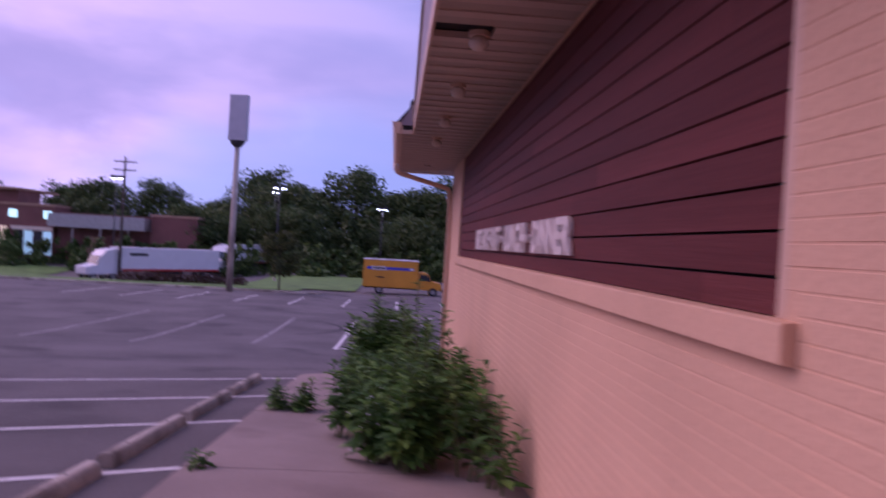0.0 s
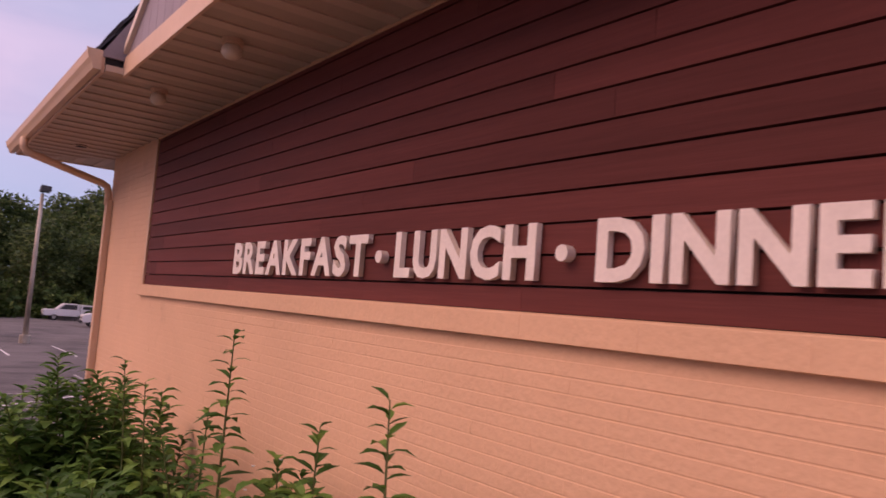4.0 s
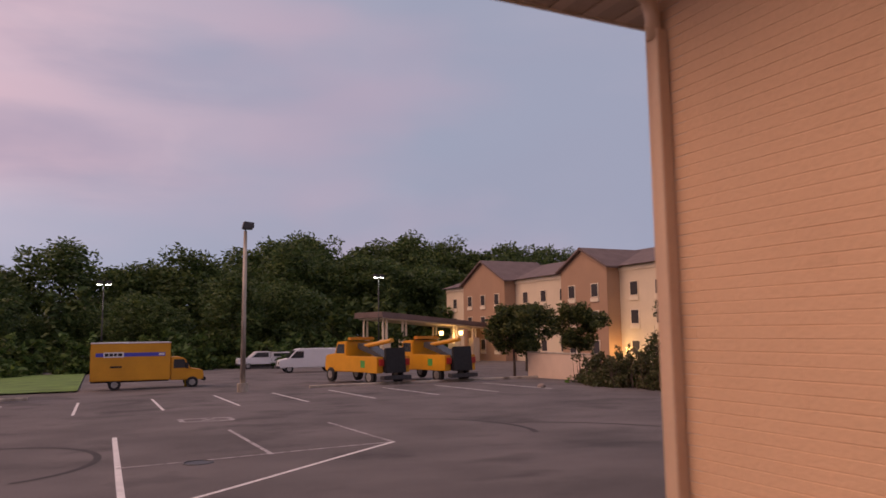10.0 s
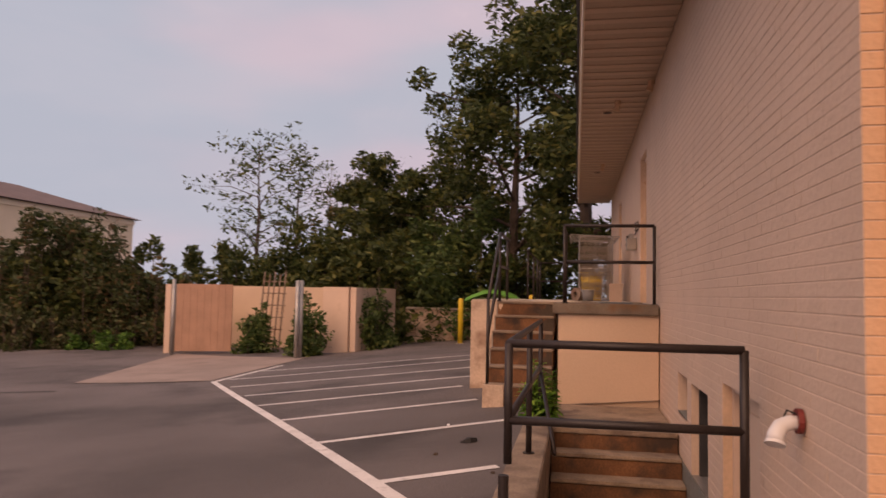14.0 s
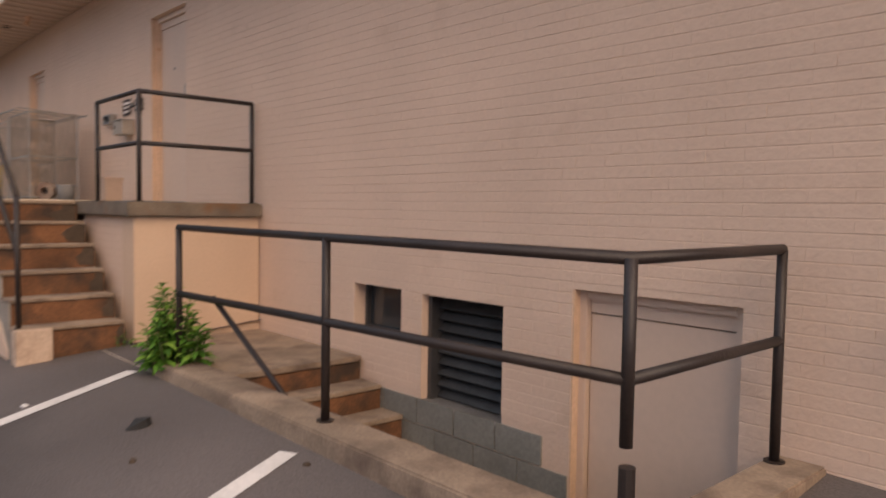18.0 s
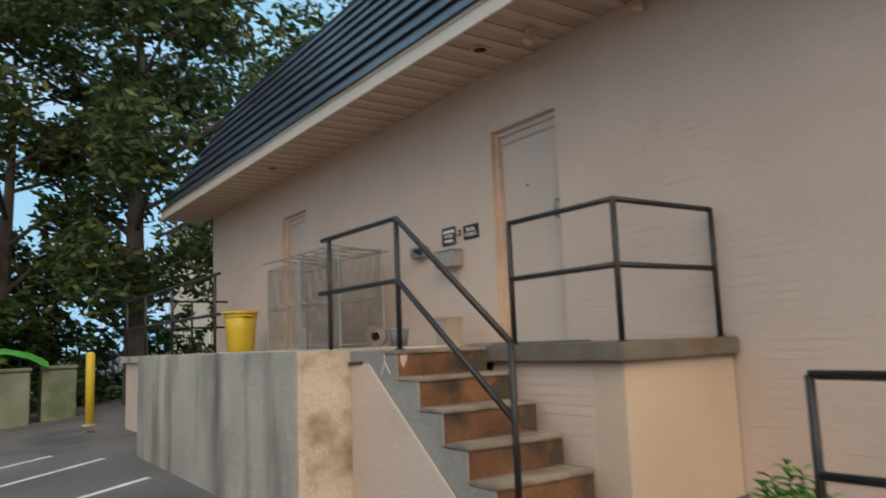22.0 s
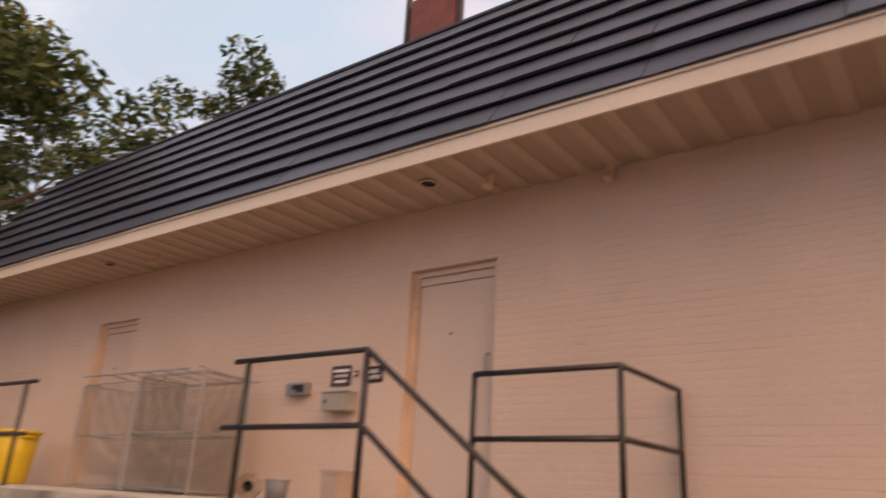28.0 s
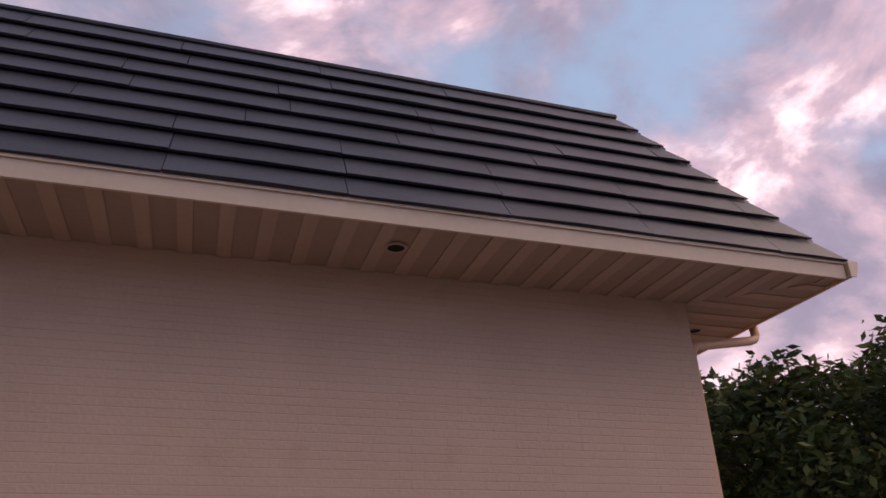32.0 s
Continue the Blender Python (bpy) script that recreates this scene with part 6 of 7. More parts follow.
thicket("rank_weeds", "rank green weeds climbing the gate post", [(18.2, 9.1, 1.6), (18.4, 8.9, 1.75), (18.6, 9.3, 1.4)], 2400, 0.09, 76, RANK, 1.5)
thicket("rank_weeds", "rank green weeds against the enclosure wall", [(19.9, 7.62, 1.75), (20.5, 7.5, 1.8), (21.2, 7.4, 1.6)], 2400, 0.09, 78, RANK, 1.5)

# woods across the road on the other side
for k, (x, y) in enumerate(((-22, -24), (-28, -19), (-33, -27), (-38, -16), (-26, -33), (-42, -24), (-16, -36), (-35, -36))):
    tree("roadside_tree", "dense green tree across the side lot", at_ground(x, y), 9.6 + (k % 3) * 1.0, 5.0, 140 + k, 7000, 0.3, TREELEAF, 0.25, 0.08, "roadside trees", 20, 1.1)
# street trees by the hotel drive, and a young tree by the kerb
tree("street_tree", "small rounded green street tree", at_ground(21.4, 37.6), 4.6, 1.7, 41, 9000, 0.13, TREELEAF, 0.09, 0.35, "street trees", 16)
tree("street_tree", "small rounded green street tree", at_ground(27.5, 46.0), 5.0, 1.9, 42, 8000, 0.15, TREELEAF, 0.09, 0.35, "street trees", 16)
tree("street_tree", "small rounded green street tree", at_ground(33.0, 46.5), 5.2, 2.1, 43, 8000, 0.15, TREELEAF, 0.09, 0.3, "street trees", 16)
tree("young_tree", "young yellow-green tree on the verge", at_ground(-9.2, 38.4), 4.4, 1.5, 44, 3500, 0.13, TREELEAF, 0.07, 0.3, "", 14)

# woods beyond: a few kinds of tree, repeated
kinds = []
for j in range(6):
    kinds.append(tree("wood_tree", "dense dark green tree in the far woods", (0, 0, -60 - j), 15 + 1.5 * (j % 3), 5.6 + 0.6 * (j % 2), 80 + j, 9000, 0.40, FARLEAF, 0.28, 0.04, "far woods", 24, 1.35))
rng = random.Random(5)
spots = [(-96 + 4.6 * k + rng.uniform(-2, 2), 90 + rng.uniform(-5, 6), rng.uniform(0.42, 0.72)) for k in range(26)]
spots += [(-92 + 5.6 * k + rng.uniform(-2, 2), 108 + rng.uniform(-6, 6), rng.uniform(0.75, 1.05)) for k in range(28)]
spots += [(22 + 6.5 * k, 135 + rng.uniform(-6, 10), rng.uniform(0.85, 1.15)) for k in range(14)]
spots += [(60 + 7 * k, 152 - 5 * k, rng.uniform(0.9, 1.15)) for k in range(9)]
for k, (x, y, grow) in enumerate(spots):
    grow *= 0.76 if x < -30 else 0.92 if x < -4 else 0.94
    src = kinds[k % 6]
    z = ground_z(x, y) + (1.0 if y > 100 else 0.0) + max(0, y - 120) * 0.25
    if k < 6:
        src.matrix_basis = pose(x, y, z, 0, 0, rng.uniform(0, 360)) @ Matrix.Diagonal((grow, grow, grow, 1))
    else:
        copy = copy_thing(src, pose(x, y, z, 0, 0, rng.uniform(0, 360)))
        copy.scale = (grow * rng.uniform(1.0, 1.25), grow * rng.uniform(1.0, 1.25), grow)
low = [(-72 + 2.4 * k, 81 + 3 * math.sin(k * 1.7)) for k in range(46)]
thicket("wood_edge", "bright green undergrowth along the edge of the woods", low, 24000, 0.38, 91, leafy("wood_edge_leaves", (0.07, 0.135, 0.034), (0.16, 0.22, 0.056)), 3.6)
deep = [(-95 + 3.4 * k, 97 + 3 * math.sin(k * 2.1), 4.6 if k < 20 else 8.0) for k in range(46)]
thicket("wood_understorey", "dark dense understorey inside the far woods", deep, 26000, 0.6, 92, FARLEAF, 8.0)

# ---- bin enclosure ----
enc = thing("bin_enclosure", "peach rendered walled bin enclosure open at the front", "enclosure", at_ground(18.5, 9.5))
eo = enc.location
def enc_wall(name, a, b, h, thick, m):
    a, b = Vector(a), Vector(b)
    d = (b - a).normalized()
    n = Vector((-d.y, d.x)) * thick / 2
    v = []
    for z0, z1 in ((-0.3, None),):
        for p in (a - n, b - n, b + n, a + n):
            v.append((p.x - eo.x, p.y - eo.y, ground_z(p.x, p.y) - eo.z - 0.3))
        for p in (a - n, b - n, b + n, a + n):
            v.append((p.x - eo.x, p.y - eo.y, h - eo.z))
    return Shape().add(v, [(0, 1, 2, 3), (4, 5, 6, 7), (0, 1, 5, 4), (1, 2, 6, 5), (2, 3, 7, 6), (3, 0, 4, 7)]).object(name, m, enc, bevel=0.01)
enc_wall("back_wall", (22.9, 15.0), (22.6, 7.5), 1.38, 0.2, PAINT_WARM)
enc_wall("side_wall", (19.3, 7.9), (22.48, 7.42), 1.38, 0.2, PAINT)
enc_wall("front_wall", (19.42, 8.9), (19.33, 8.02), 1.38, 0.2, PAINT)
enc_wall("side_wall", (19.7, 14.5), (22.8, 14.9), 1.38, 0.2, PAINT)
gate = thing("enclosure_gate", "tan boarded gate leaf on a steel post", "gate", at_ground(19.1, 13.95))
go = gate.location
for px, py in ((19.1, 13.95), (17.15, 8.9), (17.3, 8.84)):
    Shape().tube([(px - go.x, py - go.y, -0.2), (px - go.x, py - go.y, 1.54 - go.z)], 0.06, 10).object("post", STEEL, gate, smooth=True)
TANBOARD = surface("tan_gate_board", (0.42, 0.25, 0.17), 0.8, 0.12, 2, 30, 0.2)
for k in range(8):
    a, b = Vector((19.12, 13.85)).lerp(Vector((19.65, 12.15)), k / 8), Vector((19.12, 13.85)).lerp(Vector((19.65, 12.15)), (k + 0.97) / 8)
    z = ground_z(19.3, 13.0) - go.z
    Shape().add([(p.x - go.x + o, p.y - go.y, zz) for o in (0, 0.04) for p, zz in ((a, z + 0.1), (b, z + 0.1), (b, 1.4 - go.z), (a, 1.4 - go.z))], [(0, 1, 2, 3), (7, 6, 5, 4), (0, 1, 5, 4), (1, 2, 6, 5), (2, 3, 7, 6), (3, 0, 4, 7)]).object("board", TANBOARD, gate)
ladder = thing("wooden_trellis", "rusty brown upright rack leaning in the enclosure", "rack", at_ground(20.9, 11.5))
for k in range(5):
    Shape().tube([(0.3, -0.35 + 0.2 * k, 0), (0.9, -0.3 + 0.2 * k, 2.75 - 0.1 * (k % 2))], 0.03, 6).object("upright", RUST, ladder)
for k in range(6):
    Shape().tube([(0.35 + 0.1 * k, -0.4, 0.3 + 0.42 * k), (0.35 + 0.1 * k, 0.5, 0.3 + 0.42 * k)], 0.02, 6).object("rung", RUST, ladder)
for j, (x, y, r) in enumerate(((21.0, 20.4, 0.32), (22.2, 18.6, 0.28), (22.6, 18.0, 0.24), (16.9, 27.5, 0.2))):
    rk = thing("boulder", "pale rounded boulder at the lot edge", "rock", at_ground(x, y), group="lot edge boulders")
    bm = bmesh.new()
    bmesh.ops.create_icosphere(bm, subdivisions=2, radius=r)
    for v in bm.verts:
        v.co *= 1 + 0.25 * noise.noise(v.co * 4 + Vector((j * 5, 0, 0)))
        v.co.z *= 0.65
    me = bpy.data.meshes.new("stone")
    bm.to_mesh(me)
    bm.free()
    me.materials.append(WALKWAY)
    st = new("stone", me)
    st.parent, st.location = rk, (0, 0, r * 0.35)

# low walls at the back edge
lowwall = thing("low_wall", "pale peach low wall at the back of the lot", "wall", at_ground(23.7, 6.0))
Shape().box(-0.15, 0.15, -1.3, 1.2, -0.3, 1.15).object("panel", PAINT_WORN, lowwall, bevel=0.02)
Shape().box(-0.2, 0.2, -1.3, 1.2, 1.15, 1.22).object("coping", CONCRETE, lowwall, bevel=0.015)
MOSSY = surface("mossy_grey_concrete", (0.20, 0.20, 0.135), 0.9, 0.25, 1.5, 40, 0.3, stain=(0.09, 0.11, 0.05), stain_size=1.4, stain_at=(0.48, 0.7))
for bx, by, wx, wy, top, words in ((21.95, 3.75, 0.8, 1.2, 1.28, "large mossy grey concrete bin block at the lot edge"), (22.1, 2.55, 0.7, 0.7, 1.2, "smaller mossy grey concrete bin block beside another")):
    blk = thing("concrete_bin", words, "concrete block", at_ground(bx, by), group="grey blocks at the lot edge")
    Shape().box(-wx / 2, wx / 2, -wy / 2, wy / 2, -0.2, top - 0.08).object("body", MOSSY, blk, bevel=0.03)
    Shape().box(-wx / 2 - 0.03, wx / 2 + 0.03, -wy / 2 - 0.03, wy / 2 + 0.03, top - 0.08, top).object("rim", MOSSY, blk, bevel=0.02)
tarp = thing("green_tarp", "crumpled bright green tarp heaped on a concrete bin", "tarp", (21.95, 3.75, ground_z(21.95, 3.75) + 1.28))
s = Shape()
nu, nv = 14, 8
for iv in range(nv + 1):
    for iu in range(nu + 1):
        u, v = iu / nu * 2 - 1, iv / nv * 2 - 1
        fall = max(0, 1 - 0.75 * abs(u) ** 2.2 - 0.35 * v * v)
        s.v.append((v * 0.5, u * 0.95, 0.02 + 0.42 * fall + 0.05 * noise.noise(Vector((u * 3, v * 3, 1.7)))))
s.f = [(j * (nu + 1) + k, j * (nu + 1) + k + 1, (j + 1) * (nu + 1) + k + 1, (j + 1) * (nu + 1) + k) for j in range(nv) for k in range(nu)]
s.object("sheet", surface("bright_green_tarp", (0.10, 0.30, 0.045), 0.5, 0.15, 3.0, 30, 0.1), tarp, smooth=True)
lw2 = thing("low_wall", "pale plastered low wall beside the hotel drive", "wall", at_ground(22.3, 33.6))
Shape().box(-0.15, 0.15, -3.6, 3.6, -0.5, 1.5).object("panel", PAINT, lw2, bevel=0.02)
Shape().box(-0.2, 0.2, -3.65, 3.65, 1.5, 1.58).object("coping", CONCRETE, lw2, bevel=0.015)

# ---- hotel ----
hotel = thing("hotel", "three-storey cream and tan hotel with brown hipped roofs", "hotel", at_ground(44.6, 60))
ho = hotel.location
HX, EZ = 44.6, 8.0
WINGLASS = pane_glass("hotel_window_glass", (0.06, 0.055, 0.06))
SILLWHITE = surface("cream_band", (0.72, 0.62, 0.47), 0.7, 0.04)
def hb(x0, x1, y0, y1, z0, z1, name, m, parent=None):
    return Shape().box(x0 - ho.x, x1 - ho.x, y0 - ho.y, y1 - ho.y, z0 - ho.z, z1 - ho.z).object(name, m, parent or hotel)
gz0 = ho.z
hb(HX, 62.4, 44.3, 96, gz0 - 1.5, EZ, "main_wall", HOTELCREAM)
hb(HX - 0.12, 62.5, 44.18, 44.3, EZ - 0.5, EZ - 0.1, "cornice", SILLWHITE)
hb(HX - 0.12, HX, 44.3, 96, EZ - 0.5, EZ - 0.1, "cornice", SILLWHITE)
for y0, y1, peak in ((55.4, 63.4, 2.3), (75.8, 87.2, 3.0)):
    hb(HX - 1.6, HX - 0.01, y0, y1, gz0 - 1.5, EZ, "gable_wing", HOTELBROWN)
    ym = (y0 + y1) / 2
    Shape().prism([(y0 - ho.y, EZ - ho.z), (y1 - ho.y, EZ - ho.z), (ym - ho.y, EZ + peak - 0.3 - ho.z)], "x", HX - 1.6 - ho.x, HX + 4 - ho.x).object("gable", HOTELBROWN, hotel)
    s = Shape()
    s.prism([(y0 - 0.5 - ho.y, EZ - 0.2 - ho.z), (ym - ho.y, EZ + peak - 0.25 - ho.z), (y1 + 0.5 - ho.y, EZ - 0.2 - ho.z), (y1 + 0.5 - ho.y, EZ - ho.z), (ym - ho.y, EZ + peak - ho.z), (y0 - 0.5 - ho.y, EZ - ho.z)], "x", HX - 2.0 - ho.x, HX + 7 - ho.x)
    s.object("gable_roof", HOTELROOF, hotel)
Shape().add([(a - ho.x, b - ho.y, c - ho.z) for a, b, c in ((HX - 0.6, 43.7, EZ), (63.0, 43.7, EZ), (63.0, 96.5, EZ), (HX - 0.6, 96.5, EZ), (52, 52, EZ + 2.6), (56, 52, EZ + 2.6), (56, 96.5, EZ + 2.6), (52, 96.5, EZ + 2.6))],
            [(0, 1, 5, 4), (1, 2, 6, 5), (2, 3, 7, 6), (3, 0, 4, 7), (4, 5, 6, 7), (0, 3, 2, 1)]).object("roof", HOTELROOF, hotel)
def hotel_window(x, y, z, face):
    w = thing("window", "", "")
    for key in ("label", "category"):
        if key in w:
            del w[key]
    w.parent = hotel
    w.location = (x - ho.x, y - ho.y, z - ho.z)
    if face == "y":
        w.rotation_euler = (0, 0, radians(90))
    Shape().box(-0.06, 0.02, -0.62, 0.62, 0, 1.45).object("frame", SILLWHITE, w)
    Shape().box(-0.075, -0.061, -0.52, 0.52, 0.08, 1.37).object("pane", WINGLASS, w)
    Shape().box(-0.12, 0.02, -0.68, 0.68, -0.45, -0.05).object("grille", SILLWHITE, w)
    return w
rows_z = [gz0 + 0.95, gz0 + 3.95, gz0 + 6.75]
for z in rows_z:
    for y in (49.6, 53.2, 65.4, 69.4, 73.4, 89.6, 93.0):
        hotel_window(HX - 0.01, y, z, "x")
    for y in (57.4, 61.4, 77.8, 81.5, 85.2):
        hotel_window(HX - 1.61, y, z, "x")
hsign = thing("hotel_sign", "red wall panel with lit green and white sign", "sign", (HX - 0.02, 45.85, 4.9), turn=-90)
Shape().box(-1.45, 1.45, -0.12, 0.0, -2.6, 2.5).object("panel", surface("red_sign_panel", (0.36, 0.05, 0.03), 0.6, 0.06), hsign)
s = Shape().prism([(-0.35, 0.9), (0.45, 0.9), (0.55, 2.0), (-0.15, 2.1)], "y", -0.2, -0.121)
s.object("green_mark", glow("green_sign_light", (0.12, 0.75, 0.10), 1.0), hsign)
for k, (a, b, z) in enumerate(((-0.9, 0.9, 0.42), (-1.0, 1.1, -0.25))):
    Shape().box(a, b, -0.2, -0.121, z, z + (0.22 if k == 0 else 0.45)).object("lit_bar", glow("white_sign_light", (0.9, 1.0, 0.9), 1.5) if k else bpy.data.materials["green_sign_light"], hsign)
canopy = thing("hotel_canopy", "lit hotel entrance canopy on paired columns", "canopy", at_ground(34.5, 82.0), turn=12)
cz = canopy.location.z
Shape().prism([(-8.2, 5.6), (8.4, 4.4), (8.4, 4.9), (-8.2, 6.3)], "y", -3.2, 3.2).object("roof_slab", HOTELROOF, canopy)
Shape().prism([(-7.8, 5.4), (8.0, 4.2), (8.0, 4.39), (-7.8, 5.58)], "y", -2.9, 2.9).object("lit_soffit", SILLWHITE, canopy)
for x in (-7.2, -4.4, 3.5, 6.6):
    for y in (-2.2, 2.2):
        top = 5.4 - (x + 7.8) / 15.8 * 1.2
        c = Shape().box(x - 0.5, x + 0.5, y - 0.5, y + 0.5, -0.3, 3.0).object("pier", HOTELCREAM, canopy)
        for dx in (-0.25, 0.25):
            Shape().tube([(x + dx, y, 3.0), (x + dx, y, top)], 0.14, 10).object("column", SILLWHITE, c)
for x in (2.0, 5.2):
    Shape().tube([(x, -1.2, 3.4), (x, -1.2, 3.9)], [0.22, 0.3], 10).object("lantern", WARMLAMP, canopy)
for k, (x, y) in enumerate(((38.5, 80.0), (43.8, 54.0), (43.9, 49.0))):
    lt = bpy.data.lights.new("entrance_glow", "POINT")
    lt.energy, lt.color, lt.shadow_soft_size = 130, (1.0, 0.72, 0.30), 0.3
    lo = new("entrance_glow", lt)
    lo.location = (x - 0.6, y, ground_z(x, y) + (3.0 if k == 0 else 1.2))
for y in (48.6, 54.4):
    fx = thing("wall_lantern", "small lit lantern low on the hotel wall", "lantern", (HX - 0.1, y, gz0 + 1.5), group="hotel lanterns")
    Shape().box(-0.12, 0.08, -0.1, 0.1, -0.2, 0.2).object("body", WARMLAMP, fx, bevel=0.02)

# ---- vehicles ----
def wheel(parent, x, y, r=0.38, w=0.24):
    t = Shape().tube([(x, y - w / 2, r), (x, y - w * 0.4, r), (x, y + w * 0.4, r), (x, y + w / 2, r)], [r * 0.92, r, r, r * 0.92], 20).object("wheel", BLACK, parent, smooth=False)
    Shape().tube([(x, y - w / 2 - 0.012, r), (x, y + w / 2 + 0.012, r)], r * 0.55, 14).object("rim", STEEL, t)


BLUE = surface("blue_stripe_paint", (0.06, 0.07, 0.45), 0.4, 0.05)
REDLAMP = surface("red_lamp_plastic", (0.45, 0.03, 0.02), 0.3, 0.05)
def box_truck(x, y, turn):
    t = thing("box_truck", "yellow rental box truck with blue stripe", "truck", at_ground(x, y), turn)
    Shape().box(-3.45, 1.35, -1.15, 1.15, 0.62, 3.15).object("cargo_box", TRUCKYELLOW, t, bevel=0.05)
    Shape().box(-3.47, 1.37, -1.17, 1.17, 3.12, 3.2).object("roof_rim", WHITEPAINT, t, bevel=0.02)
    Shape().box(-3.4, 1.3, -0.6, 0.6, 0.5, 0.85).object("chassis", BLACK, t)
    for sgn in (-1, 1):
        Shape().box(-3.15, 1.0, sgn * 1.16, sgn * 1.17, 2.25, 2.5).object("stripe", BLUE, t)
        Shape().box(-2.7, -1.5, sgn * 1.171, sgn * 1.18, 2.2, 2.55).object("name_panel", WHITEPAINT, t)
        for a, b in ((-2.62, -2.4), (-2.35, -2.15), (-2.1, -1.9), (-1.85, -1.6)):
            Shape().box(a, b, sgn * 1.181, sgn * 1.185, 2.28, 2.47).object("text_bar", BLACK, t)
        Shape().box(-2.3, -1.6, sgn * 1.17, sgn * 1.175, 1.5, 1.62).object("text_bar", BLACK, t)
        Shape().box(0.6, 0.95, sgn * 1.171, sgn * 1.178, 2.3, 2.45).object("round_mark", WHITEPAINT, t)
    prof = [(1.38, 0.55), (3.45, 0.55), (3.5, 0.9), (3.4, 1.22), (2.65, 1.35), (2.25, 2.05), (2.0, 2.15), (1.38, 2.15)]
    Shape().prism(prof, "y", -1.0, 1.0).object("cab", TRUCKYELLOW, t, bevel=0.05)
    Shape().prism([(2.62, 1.38), (2.26, 2.02), (2.28, 2.06), (2.68, 1.40)], "y", -0.85, 0.85).object("windscreen", GLASS, t)
    for sgn in (-1, 1):
        Shape().prism([(1.55, 1.38), (2.5, 1.38), (2.2, 1.98), (1.55, 1.98)], "y", sgn * 1.0, sgn * 1.012).object("side_window", GLASS, t)
        Shape().tube([(2.35, sgn * 1.02, 1.45), (2.4, sgn * 1.25, 1.5)], 0.02, 6).object("mirror_arm", BLACK, t)
        Shape().box(2.3, 2.45, sgn * 1.2, sgn * 1.35, 1.35, 1.75).object("mirror", BLACK, t)
        Shape().box(3.46, 3.5, sgn * 0.6, sgn * 0.9, 0.85, 1.05).object("headlight", WHITEPAINT, t)
        wheel(t, -2.0, sgn * 0.95)
        wheel(t, 2.75, sgn * 0.92)
    Shape().box(3.45, 3.62, -0.95, 0.95, 0.45, 0.7).object("bumper", BLACK, t, bevel=0.03)
    return t
box_truck(-0.3, 44.0, 0).scale = (0.9, 0.9, 0.86)


def van(x, y, turn, kind):
    t = thing("van" if kind == "van" else "pickup_truck", "white cargo van parked on the hotel lot" if kind == "van" else "white pickup truck with a capped bed", "van" if kind == "van" else "pickup", at_ground(x, y), turn)
    if kind == "van":
        prof = [(-2.7, 0.45), (2.7, 0.45), (2.75, 0.8), (2.7, 1.1), (1.95, 1.25), (1.3, 1.98), (0.9, 2.1), (-2.6, 2.1), (-2.7, 1.9)]
        Shape().prism(prof, "y", -1.0, 1.0).object("body", WHITEPAINT, t, bevel=0.06)
        Shape().prism([(1.93, 1.28), (1.33, 1.95), (1.36, 1.99), (2.0, 1.3)], "y", -0.85, 0.85).object("windscreen", GLASS, t)
        for sgn in (-1, 1):
            Shape().prism([(0.6, 1.3), (1.75, 1.3), (1.25, 1.88), (0.6, 1.88)], "y", sgn * 1.0, sgn * 1.012).object("side_window", GLASS, t)
    else:
        Shape().prism([(-2.9, 0.5), (2.9, 0.5), (2.92, 1.05), (2.75, 1.15), (-2.9, 1.15)], "y", -0.98, 0.98).object("body", WHITEPAINT, t, bevel=0.05)
        Shape().prism([(-0.55, 1.16), (1.75, 1.16), (0.95, 1.85), (-0.5, 1.85)], "y", -0.85, 0.85).object("cab", WHITEPAINT, t, bevel=0.05)
        Shape().prism([(-2.85, 1.16), (-0.62, 1.16), (-0.7, 1.78), (-2.7, 1.78)], "y", -0.9, 0.9).object("bed_cap", WHITEPAINT, t, bevel=0.05)
        for sgn in (-1, 1):
            Shape().prism([(-0.35, 1.25), (1.4, 1.25), (0.85, 1.75), (-0.35, 1.75)], "y", sgn * 0.86, sgn * 0.872).object("side_window", GLASS, t)
            Shape().prism([(-2.6, 1.3), (-0.9, 1.3), (-0.9, 1.65), (-2.5, 1.65)], "y", sgn * 0.905, sgn * 0.915).object("cap_window", GLASS, t)
    for sgn in (-1, 1):
        wheel(t, -1.75, sgn * 0.86, 0.36)
        wheel(t, 1.85, sgn * 0.86, 0.36)
        Shape().box(2.7, 2.78, sgn * 0.55, sgn * 0.85, 0.75, 0.98).object("headlight", GLASS, t)
        Shape().box(-2.95 if kind != "van" else -2.75, -2.7, sgn * 0.8, sgn * 0.93, 0.9, 1.3).object("tail_light", REDLAMP, t)
    Shape().box(2.65, 2.95, -0.95, 0.95, 0.4, 0.62).object("bumper", DARKMETAL, t, bevel=0.03)
    return t
van(14.2, 61.5, 175, "van")
van(13.6, 78.0, 178, "pickup")
van(21.0, 80.0, 178, "van")
van(25.5, 83.0, 178, "pickup")


